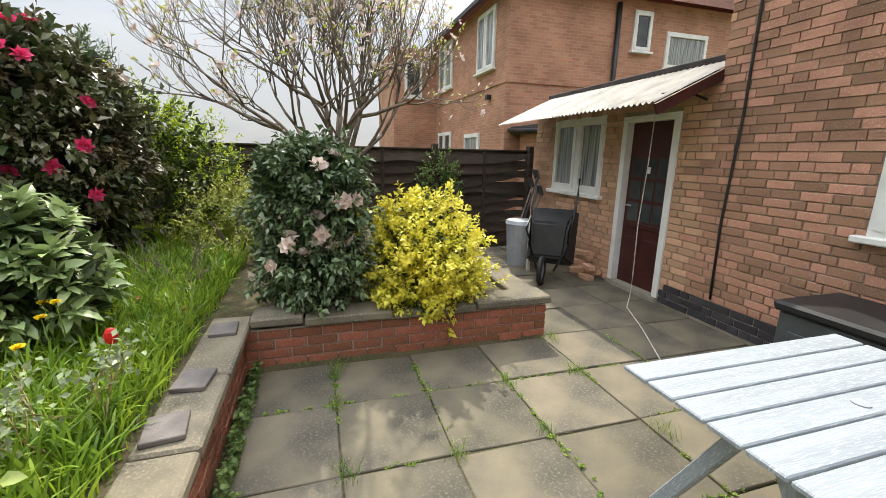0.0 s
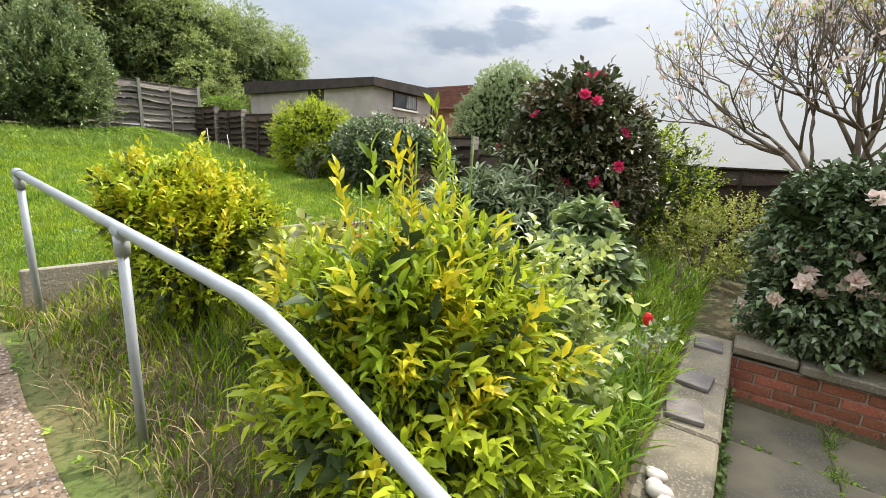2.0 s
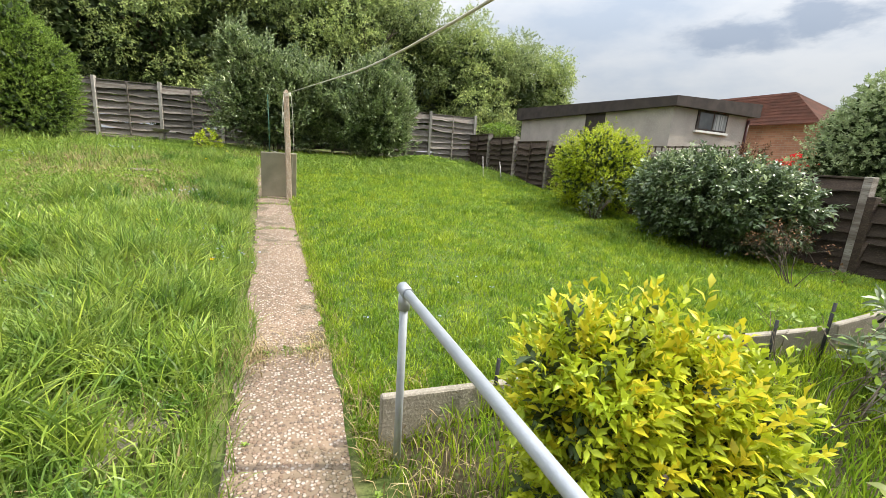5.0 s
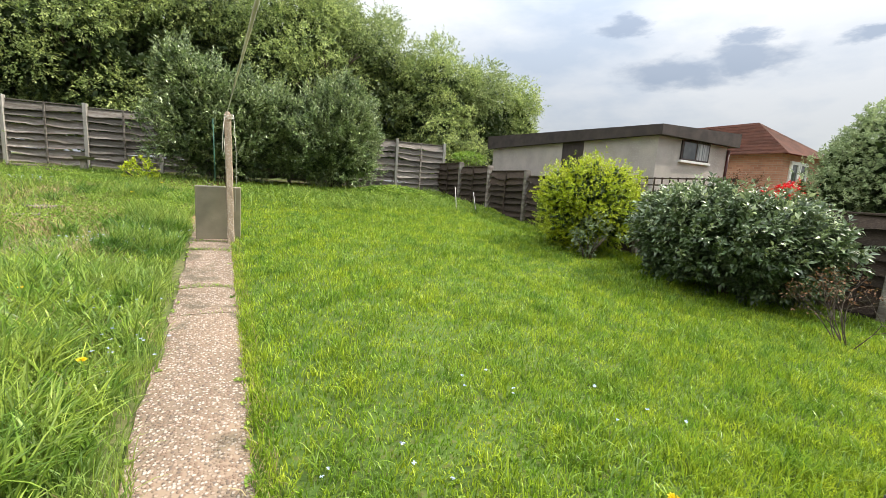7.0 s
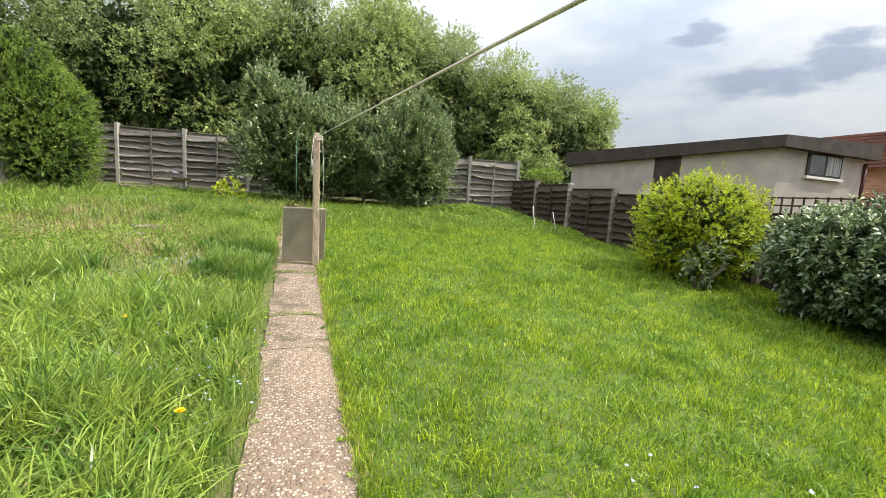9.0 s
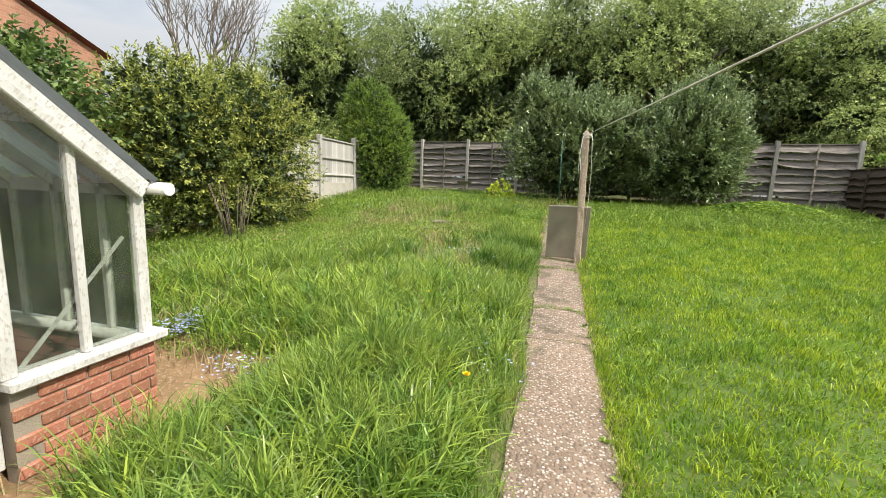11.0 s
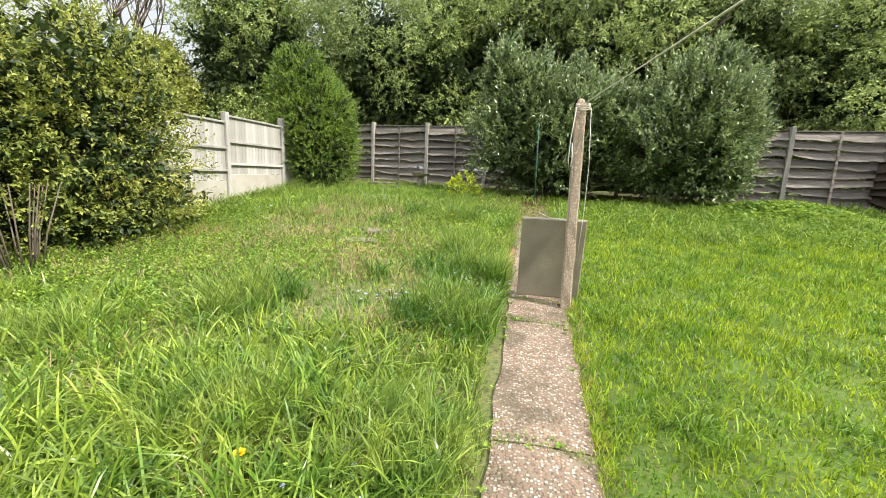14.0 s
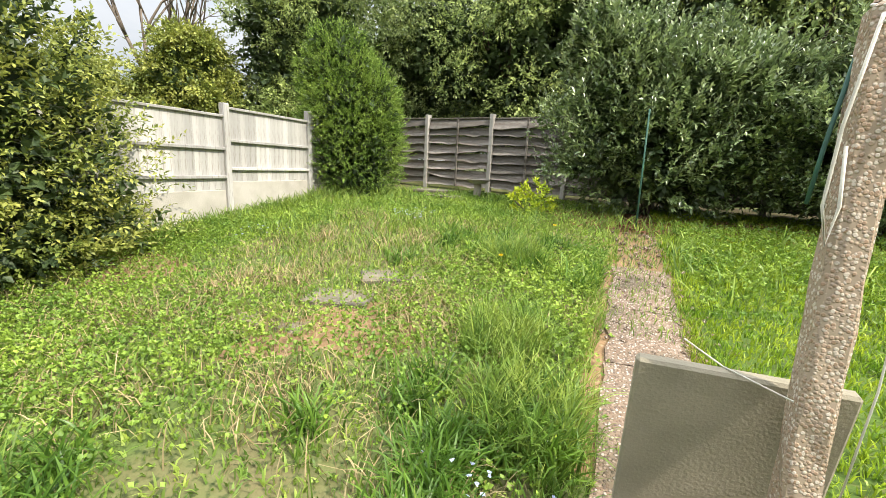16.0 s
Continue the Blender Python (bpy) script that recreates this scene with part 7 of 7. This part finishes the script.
# lean-to shelter over the far corner of the side fence
cp = thing("car_port", 9.0, 16.4, 0.9, "low flat white roofed shelter beyond the fence", "shelter")
part("roof", bx(-1.6, 1.2, -0.6, 2.0, 1.72, 1.82, bevel=0.01), M["roofsheet"], cp)
for x in (-1.5, 1.1):
    for y in (-0.5, 1.9):
        part("post", bx(x - 0.05, x + 0.05, y - 0.05, y + 0.05, -0.6, 1.72), M["darkwood"], cp)
shrub("climber", 8.0, 16.0, "pale climber over the shelter roof", [(0, 0, 1.8, 0.6, 0.4, 0.12)], [dict(shoots=160, per=7, length=0.1, leaf=0.08, ratio=0.6, spread=1.1, up=0.2, detail=1)], [L["weed"]], 68)

# brick house beyond the left hedge, and a bare tree
lh = thing("brick_house", -14.0, 9.0, 1.0, "red brick house gable beyond the boundary hedge", "house")
bm = bmesh.new()
g = [bm.verts.new(c) for c in ((0, -5, -1.5), (0, 5, -1.5), (0, 5, 4.6), (0, 0, 6.6), (0, -5, 4.6))]
f = bm.faces.new(g)
ex = bmesh.ops.extrude_face_region(bm, geom=[f])
bmesh.ops.translate(bm, verts=[v for v in ex["geom"] if isinstance(v, bmesh.types.BMVert)], vec=(-8, 0, 0))
bmesh.ops.recalc_face_normals(bm, faces=bm.faces[:])
part("wall", bm, M["neighbrick"], lh)
bm = bmesh.new()
rv = [bm.verts.new(c) for c in ((0.2, 5.3, 4.55), (0.2, 0, 6.72), (-8.2, 0, 6.72), (-8.2, 5.3, 4.55), (0.2, -5.3, 4.55), (-8.2, -5.3, 4.55))]
bm.faces.new((rv[0], rv[1], rv[2], rv[3]))
bm.faces.new((rv[1], rv[4], rv[5], rv[2]))
bmesh.ops.solidify(bm, geom=bm.faces[:], thickness=0.12)
part("roof", bm, M["tile"], lh)
bare = thing("bare_tree", -13.6, 17.4, 2.0, "bare twiggy tree not yet in leaf", "tree")
bm = bmesh.new()
tube(bm, [(0, 0, -0.3), (0, 0.1, 1.6)], 0.18, 7, 0.14)
rg = np.random.default_rng(9)
for k in range(6):
    a = k * 1.05
    branches(bm, (0, 0.1, 1.5), (0.5 * math.cos(a), 0.5 * math.sin(a), 1), 2.2, 0.07, 4, rg, 0.35, 0.12, 3, 4, None, 0.72)
part("trunk", bm, M["palebark"], bare)

# tufts that lean over the path edges
X, Y = scatter(9000, -0.50, -0.20, 0.6, 13.0, 0.3)
k = X < -0.30 + 0.10 * np.exp(-((Y - 4.9) / 1.1) ** 2) + 0.05 * np.sin(Y * 3.1) * np.sin(Y * 1.3)
X, Y = X[k], Y[k]
w = np.abs(np.sin(Y * 1.7) * np.sin(Y * 0.6 + 1))
k = rng.random(len(X)) < 0.35 + w
X, Y = X[k] + 0.05 * w[k], Y[k]
grass("path_edge_grass", X, Y, zp(Y) - 0.005, 0.08 + 0.12 * rng.random(len(X)), 0.003, L["rough"], "grass hanging over the path edge", 20, 1.0, (0.25, 0.0))
X, Y = scatter(4000, 0.29, 0.40, 3.4, 13.0, 0.3)
grass("path_edge_grass", X, Y, zp(Y) - 0.005, 0.04 + 0.05 * rng.random(len(X)), 0.0025, L["lawn"], "short grass along the lawn side of the path", 21, 0.9)
X, Y = scatter(2500, 0.28, 0.42, 3.4, 13.0, 0.3)
grass("path_edge_straw", X, Y, zp(Y) - 0.005, 0.03 + 0.05 * rng.random(len(X)), 0.002, M["straw"], "dry grass at the path edge", 22, 1.4)
hs = thing("bare_shrub", -4.95, 9.1, float(G(-4.95, 9.1)), "cluster of pale bare stems under the hedge", "shrub")
for k in range(14):
    a = rng.random() * 6.28
    part("stem", tube(bmesh.new(), [(0.12 * math.cos(a), 0.12 * math.sin(a), -0.05), (0.2 * math.cos(a), 0.2 * math.sin(a), 0.4), (0.35 * math.cos(a), 0.35 * math.sin(a), 0.9)], 0.01, 5, 0.005), M["palebark"], hs)

shrub("lime_shrub", 6.4, 1.3, "yellow-green loose shrub behind the camellias", [(0, 0, 0.8, 0.6, 0.8, 0.8), (-0.1, 0.3, 1.3, 0.5, 0.6, 0.5)], [dict(shoots=900, per=8, length=0.15, leaf=0.05, ratio=0.45, spread=1.0, up=0.5, detail=1, floor=0.0), dict(shoots=300, per=8, length=0.2, leaf=0.1, ratio=0.6, spread=1.0, shell=0.1)], [L["lime"], L["mid"]], 81)
shrub("mixed_shrub", 5.6, 0.55, "low mixed green shrub under the magnolia", [(0, 0, 0.4, 0.7, 0.5, 0.4), (0.6, -0.3, 0.45, 0.6, 0.6, 0.45)], [dict(shoots=700, per=8, length=0.12, leaf=0.05, ratio=0.45, spread=1.0, up=0.5, detail=1, floor=0.0)], [L["hedge"]], 82)

# crumbled end of the path
rb = np.random.default_rng(77)
X, Y = 0.04 + 0.27 * rb.normal(size=700), 11.4 + 3.6 * rb.random(700)
V, T = [], []
for k, (x, y) in enumerate(zip(X, Y)):
    r = 0.008 + 0.028 * rb.random() ** 3
    z = float(zp(y)) + r * 0.3
    o = rb.random(6) * 0.5 + 0.7
    b = len(V)
    V += [(x + r * o[0], y, z), (x, y + r * o[1], z), (x - r * o[2], y, z), (x, y - r * o[3], z), (x, y, z + r * 0.7 * o[4]), (x, y, z - r)]
    for q in range(4):
        T += [(b + q, b + (q + 1) % 4, b + 4), (b + (q + 1) % 4, b + q, b + 5)]
tagged(new("rubble", mesh_from("rubble", np.array(V), np.array(T), M["path"], False)), "crumbled concrete and grit at the end of the path", "rubble", kind="stuff")
X, Y = 0.04 + 0.3 * rb.normal(size=1500), 11.8 + 3.4 * rb.random(1500)
grass("path_end_weeds", X, Y, zp(Y) - 0.005, 0.03 + 0.07 * rb.random(len(X)), 0.005, L["rough"], "weeds over the broken end of the path", 33, 1.1)
# two thin canes leaning in the long grass by the side fence
for x, y, a in ((5.9, 13.0, 38), (6.3, 12.6, 46)):
    cane = thing("garden_cane", x, y, float(G(x, y)) - 0.05, "thin pale garden cane leaning in the long grass", "cane", rz=70)
    part("cane", tube(bmesh.new(), [(0, 0, 0), (0.9 * math.sin(radians(a)), 0, 0.9 * math.cos(radians(a)))], 0.011, 6), M["palewood"], cane)

shrub("ivy", -5.55, 6.3, "glossy ivy draped over the front of the boundary hedge", [(0, 0, 0.8, 0.35, 1.5, 0.85), (0.05, -1.2, 0.6, 0.3, 1.2, 0.65), (-0.1, 0.6, 1.4, 0.35, 1.0, 0.5)], [dict(shoots=1300, per=6, length=0.12, leaf=0.085, ratio=0.8, spread=1.3, up=-0.1, detail=2, floor=0.0, lump=0.2)], [L["hedge"]], 91)

# moss and grass in the joints of the path
jr = np.random.default_rng(88)
JX, JY = [], []
for y, n in ((2.9, 60), (4.6, 420), (7.2, 40), (8.02, 300), (9.5, 320), (10.0, 260), (10.6, 200)):
    JX.append(-0.30 + 0.62 * jr.random(n))
    JY.append(y + 0.03 * jr.normal(size=n) + 0.03 * np.sin(JX[-1] * 9 + y))
JX, JY = np.concatenate(JX), np.concatenate(JY)
EX, EY = -0.34 + 0.62 * jr.random(900), 4.58 + 0.11 * jr.normal(size=900)
k = jr.random(900) < 0.35 + 0.65 * (np.abs(EX) > 0.12)
grass("joint_straw", EX[k], EY[k], zp(EY[k]) - 0.004, 0.03 + 0.07 * jr.random(k.sum()), 0.003, M["straw"], "matted dry grass over the path joint", 35, 1.6)
grass("joint_grass", JX, JY, zp(JY) - 0.004, 0.015 + 0.04 * jr.random(len(JX)) ** 2, 0.003, L["rough"], "short grass and moss in the path joints", 34, 1.3)
